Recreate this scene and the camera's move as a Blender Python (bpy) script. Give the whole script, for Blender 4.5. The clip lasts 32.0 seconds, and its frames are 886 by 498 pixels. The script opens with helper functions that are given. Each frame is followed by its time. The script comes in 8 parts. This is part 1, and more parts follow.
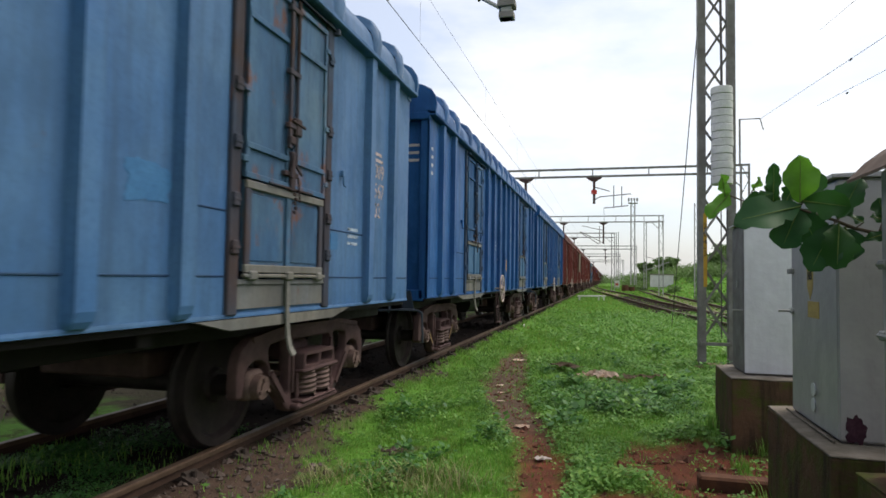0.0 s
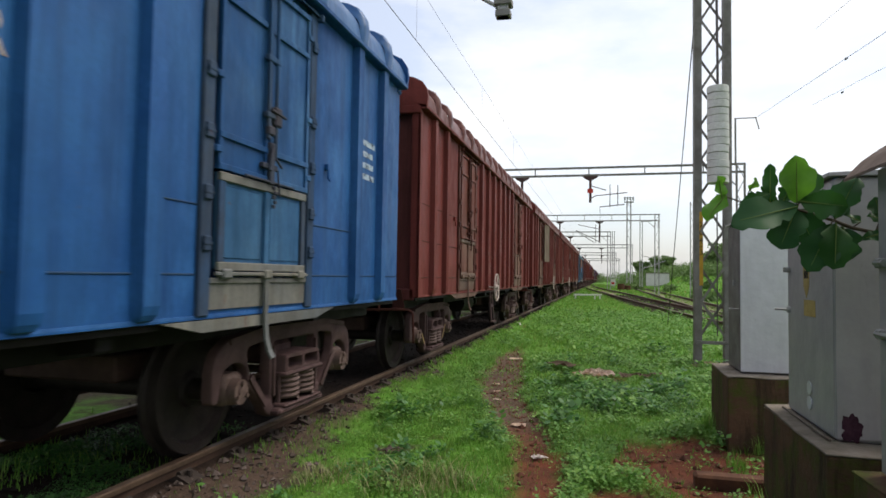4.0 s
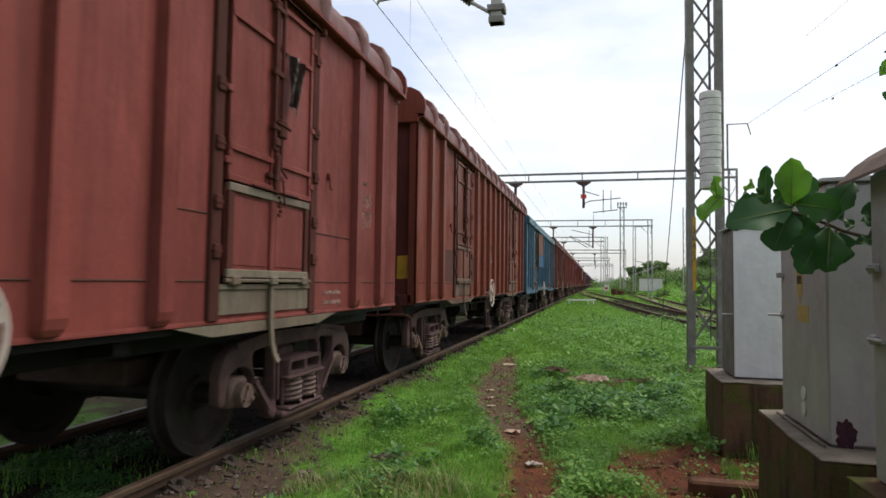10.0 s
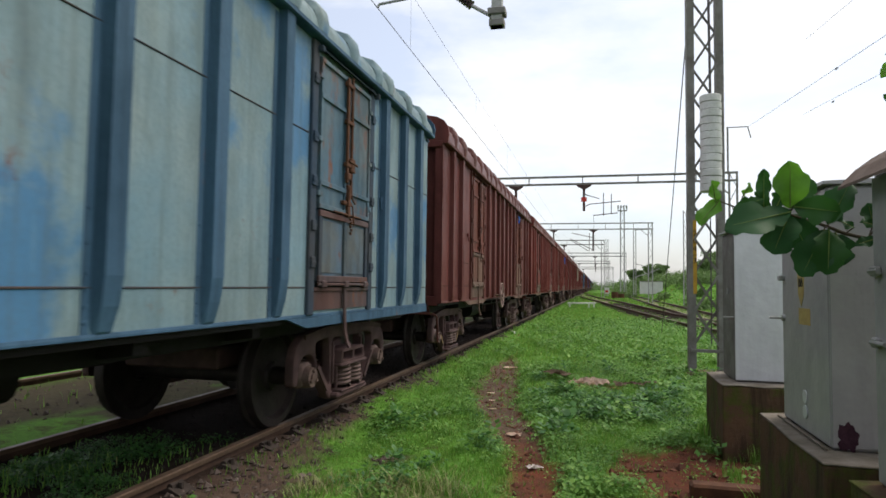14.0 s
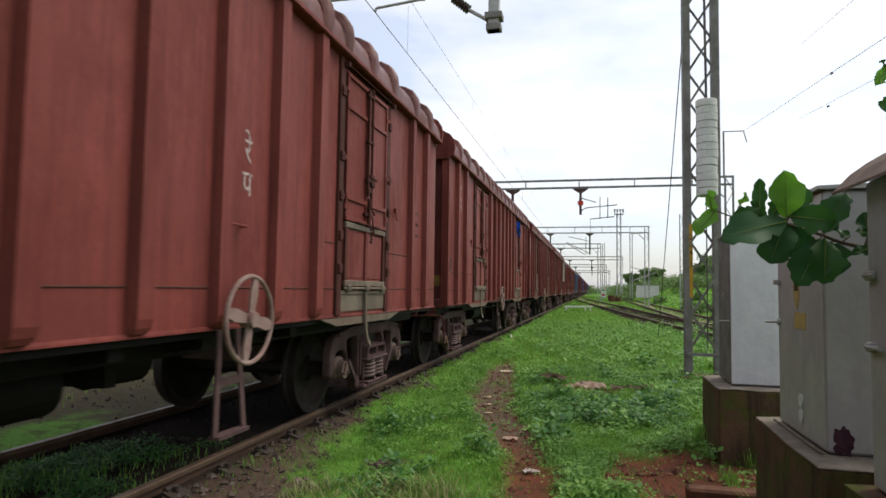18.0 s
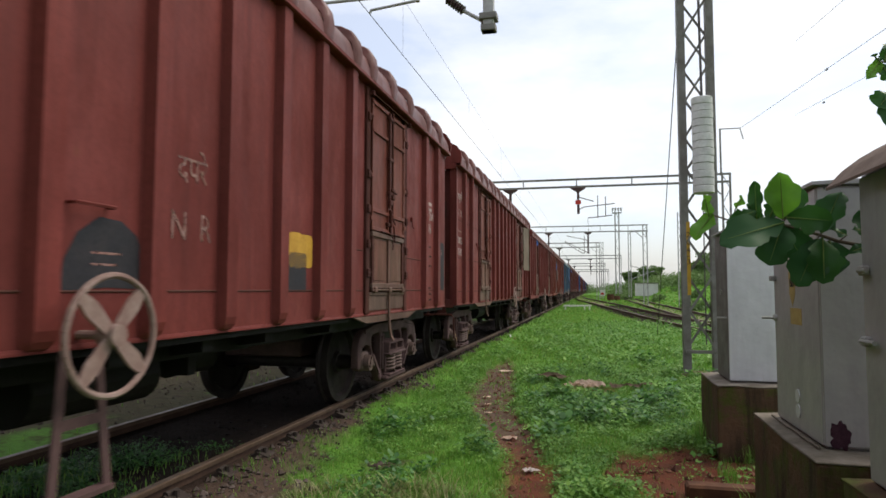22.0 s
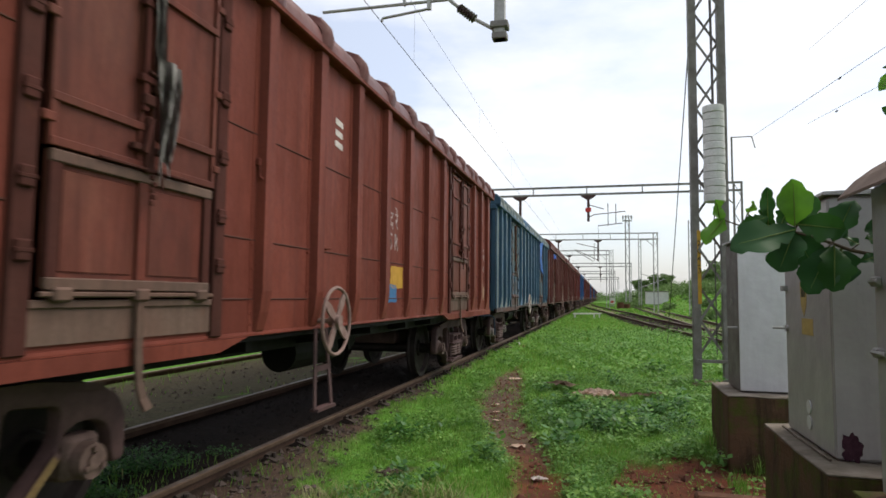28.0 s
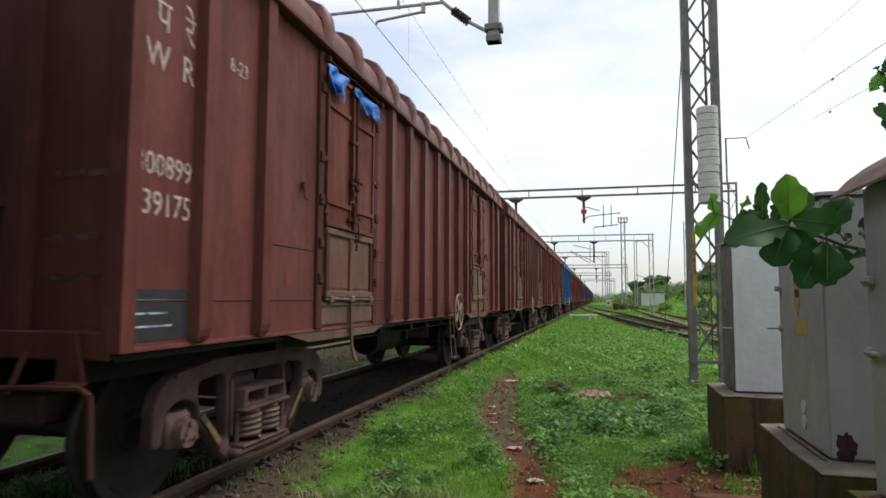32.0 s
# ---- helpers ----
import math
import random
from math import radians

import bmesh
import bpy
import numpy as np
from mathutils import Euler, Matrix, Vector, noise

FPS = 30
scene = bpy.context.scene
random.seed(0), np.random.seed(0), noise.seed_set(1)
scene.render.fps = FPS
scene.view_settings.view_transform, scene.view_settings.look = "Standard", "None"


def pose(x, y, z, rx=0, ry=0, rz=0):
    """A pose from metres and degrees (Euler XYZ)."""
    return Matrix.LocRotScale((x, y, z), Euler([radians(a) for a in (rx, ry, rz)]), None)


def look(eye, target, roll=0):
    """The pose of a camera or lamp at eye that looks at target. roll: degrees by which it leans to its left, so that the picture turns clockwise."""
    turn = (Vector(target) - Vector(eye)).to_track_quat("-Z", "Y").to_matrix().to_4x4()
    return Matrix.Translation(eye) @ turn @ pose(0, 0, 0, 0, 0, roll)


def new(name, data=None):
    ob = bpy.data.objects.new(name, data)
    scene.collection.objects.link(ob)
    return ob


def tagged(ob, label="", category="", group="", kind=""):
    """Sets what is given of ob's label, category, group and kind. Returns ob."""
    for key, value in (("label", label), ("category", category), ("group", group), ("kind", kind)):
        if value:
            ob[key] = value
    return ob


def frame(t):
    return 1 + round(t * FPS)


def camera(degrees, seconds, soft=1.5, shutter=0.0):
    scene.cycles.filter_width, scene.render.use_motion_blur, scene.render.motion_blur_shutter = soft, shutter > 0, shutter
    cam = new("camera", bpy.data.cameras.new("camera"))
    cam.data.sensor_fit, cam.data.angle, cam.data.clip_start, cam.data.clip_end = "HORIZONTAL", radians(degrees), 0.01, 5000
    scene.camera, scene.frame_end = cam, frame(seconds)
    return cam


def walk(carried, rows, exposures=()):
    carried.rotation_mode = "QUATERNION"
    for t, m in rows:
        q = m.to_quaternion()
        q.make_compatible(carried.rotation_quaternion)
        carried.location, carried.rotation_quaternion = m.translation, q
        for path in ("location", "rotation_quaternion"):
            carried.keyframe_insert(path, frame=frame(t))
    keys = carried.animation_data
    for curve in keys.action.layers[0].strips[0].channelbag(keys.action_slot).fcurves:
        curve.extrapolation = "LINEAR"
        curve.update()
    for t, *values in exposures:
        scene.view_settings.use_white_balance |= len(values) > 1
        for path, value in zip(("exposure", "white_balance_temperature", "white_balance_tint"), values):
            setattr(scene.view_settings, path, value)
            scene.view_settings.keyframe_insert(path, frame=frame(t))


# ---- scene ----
def aim(x, y, z, yaw, pitch, roll):
    """Camera pose: yaw to the left of the track's line, pitch upwards, roll, in degrees."""
    a, p, r = radians(yaw), radians(pitch), radians(roll)
    fwd = Vector((-math.sin(a) * math.cos(p), math.cos(a) * math.cos(p), math.sin(p)))
    right = Vector((math.cos(a), math.sin(a), 0))
    down = fwd.cross(right)
    rr = right * math.cos(r) + down * math.sin(r)
    dd = down * math.cos(r) - right * math.sin(r)
    m = Matrix((rr, -dd, -fwd)).transposed().to_4x4()
    m.translation = (x, y, z)
    return m


cam = camera(70, 32.0, soft=1.6, shutter=0.14)
walk(cam, [
    (0, aim(0.013, -0.030, 1.433, 14.59, 2.58, -0.88)), (0.5, aim(0.004, -0.027, 1.434, 14.47, 2.51, -0.89)), (1, aim(0.010, -0.018, 1.428, 14.43, 2.47, -0.89)),
    (1.5, aim(0.007, -0.017, 1.432, 14.37, 2.38, -0.99)), (2, aim(0.004, -0.019, 1.431, 14.29, 2.37, -1.06)), (2.5, aim(0.004, -0.017, 1.433, 14.26, 2.41, -0.98)),
    (3, aim(0.010, -0.008, 1.429, 14.24, 2.42, -0.96)), (3.5, aim(0.009, -0.020, 1.431, 14.27, 2.44, -0.90)), (5.5, aim(0.006, -0.015, 1.432, 14.15, 2.61, -0.84)),
    (6, aim(0.004, -0.013, 1.431, 14.13, 2.66, -0.80)), (6.5, aim(0.003, -0.007, 1.431, 14.10, 2.68, -0.85)), (7, aim(0.004, -0.010, 1.434, 14.08, 2.62, -0.93)),
    (7.5, aim(0.005, -0.014, 1.431, 14.06, 2.67, -1.04)), (8, aim(0.007, -0.006, 1.435, 13.95, 2.62, -0.92)), (8.5, aim(0.007, -0.009, 1.431, 13.88, 2.72, -0.85)),
    (9, aim(0.004, -0.009, 1.429, 13.82, 2.84, -0.81)), (9.5, aim(0.001, -0.017, 1.435, 13.78, 2.93, -0.81)), (10, aim(0.004, -0.003, 1.435, 13.69, 2.98, -0.78)),
    (10.5, aim(0.003, -0.011, 1.433, 13.67, 3.05, -0.78)), (11, aim(0.006, -0.010, 1.435, 13.66, 3.14, -0.71)), (11.5, aim(0.007, -0.013, 1.436, 13.71, 3.24, -0.77)),
    (12, aim(0.007, -0.012, 1.431, 13.72, 3.33, -0.90)), (12.5, aim(0.000, -0.006, 1.436, 13.74, 3.29, -0.85)), (13, aim(0.002, 0.000, 1.433, 13.76, 3.30, -0.91)),
    (13.5, aim(0.000, -0.009, 1.436, 13.74, 3.21, -0.90)), (14, aim(-0.000, -0.000, 1.434, 13.72, 3.25, -0.79)), (14.5, aim(0.006, 0.001, 1.435, 13.74, 3.26, -0.73)),
    (16.5, aim(-0.001, -0.003, 1.436, 13.54, 3.37, -0.81)), (17, aim(0.005, 0.002, 1.437, 13.51, 3.43, -0.69)), (17.5, aim(0.006, -0.003, 1.434, 13.49, 3.50, -0.76)),
    (18, aim(0.001, -0.003, 1.437, 13.43, 3.56, -0.85)), (18.5, aim(0.005, -0.007, 1.435, 13.37, 3.57, -0.81)), (19, aim(0.008, -0.014, 1.440, 13.36, 3.66, -0.64)),
    (19.5, aim(0.010, -0.019, 1.439, 13.31, 3.84, -0.59)), (20, aim(0.009, -0.019, 1.436, 13.24, 3.87, -0.55)), (20.5, aim(0.016, -0.021, 1.433, 13.34, 3.87, -0.72)),
    (21, aim(0.020, -0.018, 1.435, 13.33, 3.88, -0.57)), (21.5, aim(0.014, -0.024, 1.436, 13.30, 3.76, -0.21)), (22, aim(0.018, -0.012, 1.434, 13.31, 3.64, -0.10)),
    (22.5, aim(0.011, -0.021, 1.437, 13.28, 3.62, -0.25)), (23, aim(0.017, -0.010, 1.433, 13.37, 3.66, -0.37)), (23.5, aim(0.018, -0.013, 1.433, 13.40, 3.73, -0.41)),
    (24, aim(0.018, -0.013, 1.435, 13.56, 3.78, -0.54)), (24.5, aim(0.016, -0.019, 1.434, 13.74, 3.85, -0.56)), (25, aim(0.019, -0.023, 1.437, 13.91, 3.90, -0.40)),
    (25.5, aim(0.020, -0.025, 1.439, 14.09, 3.90, -0.29)), (27.5, aim(0.022, -0.026, 1.435, 14.16, 4.26, -0.45)), (28, aim(0.019, -0.030, 1.438, 14.17, 4.23, -0.59)),
    (28.5, aim(0.018, -0.027, 1.438, 14.09, 4.23, -0.58)), (29, aim(0.018, -0.024, 1.438, 14.02, 4.23, -0.57)), (29.5, aim(0.015, -0.021, 1.441, 13.89, 4.17, -0.48)),
    (30, aim(0.020, -0.023, 1.438, 13.83, 4.31, -0.36)), (30.5, aim(0.020, -0.030, 1.436, 13.81, 4.40, -0.48)), (31, aim(0.024, -0.017, 1.435, 13.80, 4.48, -0.47)),
    (31.5, aim(0.023, -0.029, 1.434, 13.74, 4.49, -0.36)), (32, aim(0.029, -0.030, 1.438, 13.82, 4.46, -0.22)),
], exposures=[(0.0, 0.34), (32.0, 0.34)])

# ---------------------------------------------------------------- world and sun
world = bpy.data.worlds.new("sky")
scene.world = world
world.use_nodes = True
wn, wl = world.node_tree.nodes, world.node_tree.links
wn.clear()
w_out = wn.new("ShaderNodeOutputWorld")
w_bg = wn.new("ShaderNodeBackground")
w_sky = wn.new("ShaderNodeTexSky")
w_sky.sky_type = 'NISHITA'
w_sky.sun_disc = False
w_sky.sun_elevation = radians(53)
w_sky.sun_rotation = radians(54)
w_sky.air_density, w_sky.dust_density = 1.0, 3.0
w_gain = wn.new("ShaderNodeMix")
w_gain.data_type, w_gain.blend_type = 'RGBA', 'MULTIPLY'
w_gain.inputs[0].default_value = 1.0
w_gain.inputs[7].default_value = (0.158, 0.168, 0.184, 1)
wl.new(w_sky.outputs[0], w_gain.inputs[6])
w_co = wn.new("ShaderNodeTexCoord")
w_map = wn.new("ShaderNodeMapping")
w_map.inputs["Scale"].default_value = (1.0, 1.0, 2.6)
wl.new(w_co.outputs["Generated"], w_map.inputs["Vector"])
w_n = wn.new("ShaderNodeTexNoise")
w_n.inputs["Scale"].default_value, w_n.inputs["Detail"].default_value = 2.1, 6.0
w_n.inputs["Roughness"].default_value = 0.55
wl.new(w_map.outputs[0], w_n.inputs["Vector"])
w_r = wn.new("ShaderNodeValToRGB")
w_r.color_ramp.elements[0].position, w_r.color_ramp.elements[0].color = 0.40, (0.42, 0.42, 0.42, 1)
w_r.color_ramp.elements[1].position, w_r.color_ramp.elements[1].color = 0.60, (1, 1, 1, 1)
wl.new(w_n.outputs["Fac"], w_r.inputs["Fac"])
w_cloud = wn.new("ShaderNodeMix")
w_cloud.data_type = 'RGBA'
wl.new(w_r.outputs["Color"], w_cloud.inputs[0])
wl.new(w_gain.outputs[2], w_cloud.inputs[6])
w_cloud.inputs[7].default_value = (1.04, 1.05, 1.075, 1)
wl.new(w_cloud.outputs[2], w_bg.inputs["Color"])
w_bg.inputs["Strength"].default_value = 0.86
wl.new(w_bg.outputs[0], w_out.inputs[0])

sun = new("sun", bpy.data.lights.new("sun", 'SUN'))
sun.data.energy, sun.data.angle, sun.data.color = 2.5, radians(40), (1.0, 0.91, 0.80)
sun.matrix_world = look((30, 30, 50), (0, 8, 0))

# ---------------------------------------------------------------- small mesh tools
MESHES = {}


def box(bm, x0, x1, y0, y1, z0, z1, bev=0.0):
    m = Matrix.LocRotScale(((x0 + x1) / 2, (y0 + y1) / 2, (z0 + z1) / 2), None, (abs(x1 - x0), abs(y1 - y0), abs(z1 - z0)))
    vs = bmesh.ops.create_cube(bm, size=1, matrix=m)["verts"]
    if bev:
        es = list({e for v in vs for e in v.link_edges})
        bmesh.ops.bevel(bm, geom=es, offset=bev, segments=1, affect='EDGES')


def rod(bm, a, b, r, seg=8, r2=None):
    a, b = Vector(a), Vector(b)
    d = b - a
    m = Matrix.Translation((a + b) / 2) @ d.to_track_quat('Z', 'Y').to_matrix().to_4x4()
    bmesh.ops.create_cone(bm, cap_ends=True, segments=seg, radius1=r, radius2=r if r2 is None else r2, depth=d.length, matrix=m)


def beam(bm, a, b, w, h, up=(0, 0, 1)):
    """A bar of section w (sideways) by h (along up) from a to b."""
    a, b = Vector(a), Vector(b)
    d = b - a
    z = d.normalized()
    s = z.cross(Vector(up))
    if s.length < 1e-6:
        s = Vector((1, 0, 0))
    s.normalize()
    u = s.cross(z)
    rot = Matrix((s, u, z)).transposed().to_4x4()
    bmesh.ops.create_cube(bm, size=1, matrix=Matrix.Translation((a + b) / 2) @ rot @ Matrix.Diagonal((w, h, d.length, 1)))


def prism(bm, pts, axis, a, b):
    """Extrudes a polygon of 2D points along an axis from a to b. axis x: points are (y, z); y: (x, z); z: (x, y)."""
    def at(p, c):
        return {'x': (c, p[0], p[1]), 'y': (p[0], c, p[1]), 'z': (p[0], p[1], c)}[axis]
    lo = [bm.verts.new(at(p, a)) for p in pts]
    hi = [bm.verts.new(at(p, b)) for p in pts]
    n = len(pts)
    bm.faces.new(lo)
    bm.faces.new(hi[::-1])
    for i in range(n):
        bm.faces.new((lo[i], hi[i], hi[(i + 1) % n], lo[(i + 1) % n]))


def tube(bm, pts, r, seg=6):
    for p, q in zip(pts, pts[1:]):
        rod(bm, p, q, r, seg)


def as_mesh(name, bm, smooth=False):
    bmesh.ops.recalc_face_normals(bm, faces=bm.faces)
    me = bpy.data.meshes.new(name)
    bm.to_mesh(me)
    bm.free()
    if smooth:
        me.polygons.foreach_set("use_smooth", [True] * len(me.polygons))
        me.set_sharp_from_angle(angle=radians(38))
    return me


def shared(key, fn, smooth=False):
    """The mesh of that key, built once by fn(bm)."""
    if key not in MESHES:
        bm = bmesh.new()
        fn(bm)
        MESHES[key] = as_mesh(key, bm, smooth)
        MESHES[key].materials.append(None)
    return MESHES[key]


def part(name, me, material, parent, label="", m=None):
    """Links a mesh (or a bmesh) as one part under its thing."""
    if isinstance(me, bmesh.types.BMesh):
        me = as_mesh(name, me)
    if not me.materials:
        me.materials.append(None)
    ob = new(name, me)
    ob.material_slots[0].link = 'OBJECT'
    ob.material_slots[0].material = material
    if parent is not None:
        ob.parent = parent
    if m is not None:
        ob.matrix_basis = m
    if label:
        ob["label"] = label
    return ob


def thing(name, fn, material, label, category, group="", kind="", m=None, smooth=False):
    bm = bmesh.new()
    fn(bm)
    ob = part(name, as_mesh(name, bm, smooth), material, None, m=m)
    return tagged(ob, label, category, group, kind)


def empty(name, m, label, category, group="", kind=""):
    ob = new(name)
    ob.empty_display_size = 0.2
    ob.matrix_basis = m
    return tagged(ob, label, category, group, kind)


def words(name, text, size, material, parent, m, label=""):
    """Painted writing, as a thin mesh. It lies in its own xy plane."""
    key = "writing_" + text + str(size)
    if key not in MESHES:
        cu = bpy.data.curves.new(key, 'FONT')
        cu.body, cu.size, cu.extrude, cu.resolution_u = text, size, 0.0015, 2
        cu.align_x, cu.align_y, cu.space_line = 'CENTER', 'CENTER', 0.9
        tmp = bpy.data.objects.new(key, cu)
        MESHES[key] = bpy.data.meshes.new_from_object(tmp)
        bpy.data.objects.remove(tmp)
        bpy.data.curves.remove(cu)
        MESHES[key].materials.clear()
        MESHES[key].materials.append(None)
    return part(name, MESHES[key], material, parent, label, m)


# ---------------------------------------------------------------- materials
def graph(name):
    mat = bpy.data.materials.new(name)
    mat.use_nodes = True
    nt = mat.node_tree
    return mat, nt, nt.nodes["Principled BSDF"]


def noise_node(nt, vec, scale, detail=5.0, rough=0.6, stretch=None):
    if stretch:
        mp = nt.nodes.new("ShaderNodeMapping")
        mp.inputs["Scale"].default_value = stretch
        nt.links.new(vec, mp.inputs["Vector"])
        vec = mp.outputs[0]
    n = nt.nodes.new("ShaderNodeTexNoise")
    n.inputs["Scale"].default_value, n.inputs["Detail"].default_value, n.inputs["Roughness"].default_value = scale, detail, rough
    nt.links.new(vec, n.inputs["Vector"])
    return n.outputs["Fac"]


def ramp(nt, fac, lo, hi, a=0.0, b=1.0):
    r = nt.nodes.new("ShaderNodeMapRange")
    r.inputs["From Min"].default_value, r.inputs["From Max"].default_value = lo, hi
    r.inputs["To Min"].default_value, r.inputs["To Max"].default_value = a, b
    nt.links.new(fac, r.inputs["Value"])
    return r.outputs[0]


def blend(nt, fac, c1, c2):
    m = nt.nodes.new("ShaderNodeMix")
    m.data_type = 'RGBA'
    if hasattr(fac, "is_output"):
        nt.links.new(fac, m.inputs[0])
    else:
        m.inputs[0].default_value = fac
    for c, i in ((c1, 6), (c2, 7)):
        if hasattr(c, "is_output"):
            nt.links.new(c, m.inputs[i])
        else:
            m.inputs[i].default_value = (*c, 1)
    return m.outputs[2]


def bumped(nt, bsdf, height, strength, dist=0.01):
    b = nt.nodes.new("ShaderNodeBump")
    b.inputs["Strength"].default_value, b.inputs["Distance"].default_value = strength, dist
    nt.links.new(height, b.inputs["Height"])
    nt.links.new(b.outputs[0], bsdf.inputs["Normal"])


def coords(nt, shifted=True):
    """Object coordinates, moved by the object's own random number so that repeats differ."""
    tc = nt.nodes.new("ShaderNodeTexCoord")
    if not shifted:
        return tc.outputs["Object"]
    oi = nt.nodes.new("ShaderNodeObjectInfo")
    sc = nt.nodes.new("ShaderNodeMath")
    sc.operation = 'MULTIPLY'
    sc.inputs[1].default_value = 37.0
    nt.links.new(oi.outputs["Random"], sc.inputs[0])
    ad = nt.nodes.new("ShaderNodeVectorMath")
    ad.operation = 'ADD'
    nt.links.new(tc.outputs["Object"], ad.inputs[0])
    nt.links.new(sc.outputs[0], ad.inputs[1])
    return ad.outputs[0]


def paint(name, c1, c2, rust=0.3, dirt=0.5, rust_colour=(0.130, 0.052, 0.026), rough=0.55, grime=0.0, gloss=0.06, under=None):
    """Old wagon paint: faded patches, washed-out bands, dirt that ran down, scratches, rust spots, faint dents."""
    mat, nt, bs = graph(name)
    v = coords(nt)
    big = ramp(nt, noise_node(nt, v, 0.8, 6, 0.62), 0.36, 0.64)
    col = blend(nt, big, c1, c2)
    dark = ramp(nt, noise_node(nt, v, 0.55, 8, 0.7, (1, 1.6, 0.8)), 0.46, 0.66, 0, 0.62)
    col = blend(nt, dark, col, tuple(0.52 * a for a in c1))
    chalk = ramp(nt, noise_node(nt, v, 1.3, 8, 0.72, (1, 1, 0.6)), 0.55, 0.70, 0, 0.42)
    col = blend(nt, chalk, col, tuple(min(1, 1.45 * a + 0.006) for a in c2))
    if under:
        col = blend(nt, ramp(nt, noise_node(nt, v, 0.75, 7, 0.6), 0.53, 0.60, 0, 0.85), col, under)
    run = ramp(nt, noise_node(nt, v, 1.0, 6, 0.68, (9, 9, 0.5)), 0.47, 0.70, 0, dirt)
    col = blend(nt, run, col, tuple(0.40 * a + 0.004 for a in c1))
    pale = ramp(nt, noise_node(nt, v, 1.0, 5, 0.7, (16, 16, 0.8)), 0.60, 0.78, 0, 0.35)
    col = blend(nt, pale, col, tuple(min(1, 1.7 * a + 0.012) for a in c2))
    grit = ramp(nt, noise_node(nt, v, 30, 4, 0.7), 0.45, 0.75, 0, 0.34)
    col = blend(nt, grit, col, tuple(0.5 * a for a in c2))
    spots = ramp(nt, noise_node(nt, v, 2.6, 10, 0.74, (1, 1, 0.6)), 0.71 - 0.27 * rust, 0.77 - 0.22 * rust, 0, min(0.95, 0.45 + rust))
    col = blend(nt, spots, col, rust_colour)
    flecks = ramp(nt, noise_node(nt, v, 11, 6, 0.7), 0.70, 0.74, 0, 0.7)
    col = blend(nt, flecks, col, tuple(0.7 * a for a in rust_colour))
    if grime:
        soot = ramp(nt, noise_node(nt, v, 1.4, 9, 0.72, (1.5, 1.5, 0.55)), 0.50 - 0.12 * grime, 0.60, 0, grime)
        col = blend(nt, soot, col, tuple(0.34 * a + 0.010 for a in c1))
    nt.links.new(col, bs.inputs["Base Color"])
    nt.links.new(ramp(nt, dark, 0, 0.6, rough - 0.1, rough + 0.2), bs.inputs["Roughness"])
    bs.inputs["Specular IOR Level"].default_value = gloss
    dents = noise_node(nt, v, 1.7, 3, 0.5)
    bumped(nt, bs, dents, 0.45, 0.05)
    return mat


def plain(name, c1, c2, scale=6.0, rough=0.7, metal=0.0, bump=0.3, dist=0.01, shifted=True, stretch=None, worn=0.0):
    mat, nt, bs = graph(name)
    v = coords(nt, shifted)
    if worn:
        gone = ramp(nt, noise_node(nt, v, 9, 6, 0.7), 0.36, 0.56, 1.0 - worn, 1.0)
        nt.links.new(gone, bs.inputs["Alpha"])
    a = ramp(nt, noise_node(nt, v, scale, 7, 0.65, stretch), 0.33, 0.68)
    b = ramp(nt, noise_node(nt, v, scale * 7, 4, 0.6), 0.4, 0.7, 0, 0.35)
    col = blend(nt, a, c1, c2)
    col = blend(nt, b, col, tuple(0.5 * q for q in c1))
    nt.links.new(col, bs.inputs["Base Color"])
    bs.inputs["Metallic"].default_value = metal
    bs.inputs["Specular IOR Level"].default_value = 0.14
    nt.links.new(ramp(nt, a, 0, 1, rough - 0.08, min(1, rough + 0.1)), bs.inputs["Roughness"])
    bumped(nt, bs, noise_node(nt, v, scale * 3, 6, 0.6), bump, dist)
    return mat


def mossy(name):
    """Old concrete in the damp: brown earth stain, moss patches, dark runs, pale lichen, pits."""
    mat, nt, bs = graph(name)
    v = coords(nt)
    col = blend(nt, ramp(nt, noise_node(nt, v, 2.2, 6, 0.65), 0.35, 0.65), (0.110, 0.062, 0.037), (0.070, 0.043, 0.027))
    moss = ramp(nt, noise_node(nt, v, 3.0, 8, 0.7), 0.47, 0.58, 0, 0.9)
    col = blend(nt, moss, col, (0.066, 0.078, 0.016))
    run = ramp(nt, noise_node(nt, v, 1.0, 6, 0.7, (6, 6, 0.8)), 0.50, 0.66, 0, 0.8)
    col = blend(nt, run, col, (0.026, 0.020, 0.014))
    lichen = ramp(nt, noise_node(nt, v, 16, 5, 0.7), 0.66, 0.72, 0, 0.55)
    col = blend(nt, lichen, col, (0.190, 0.165, 0.120))
    nt.links.new(col, bs.inputs["Base Color"])
    bs.inputs["Roughness"].default_value = 0.95
    bs.inputs["Specular IOR Level"].default_value = 0.15
    bumped(nt, bs, noise_node(nt, v, 14, 8, 0.7), 0.8, 0.02)
    return mat


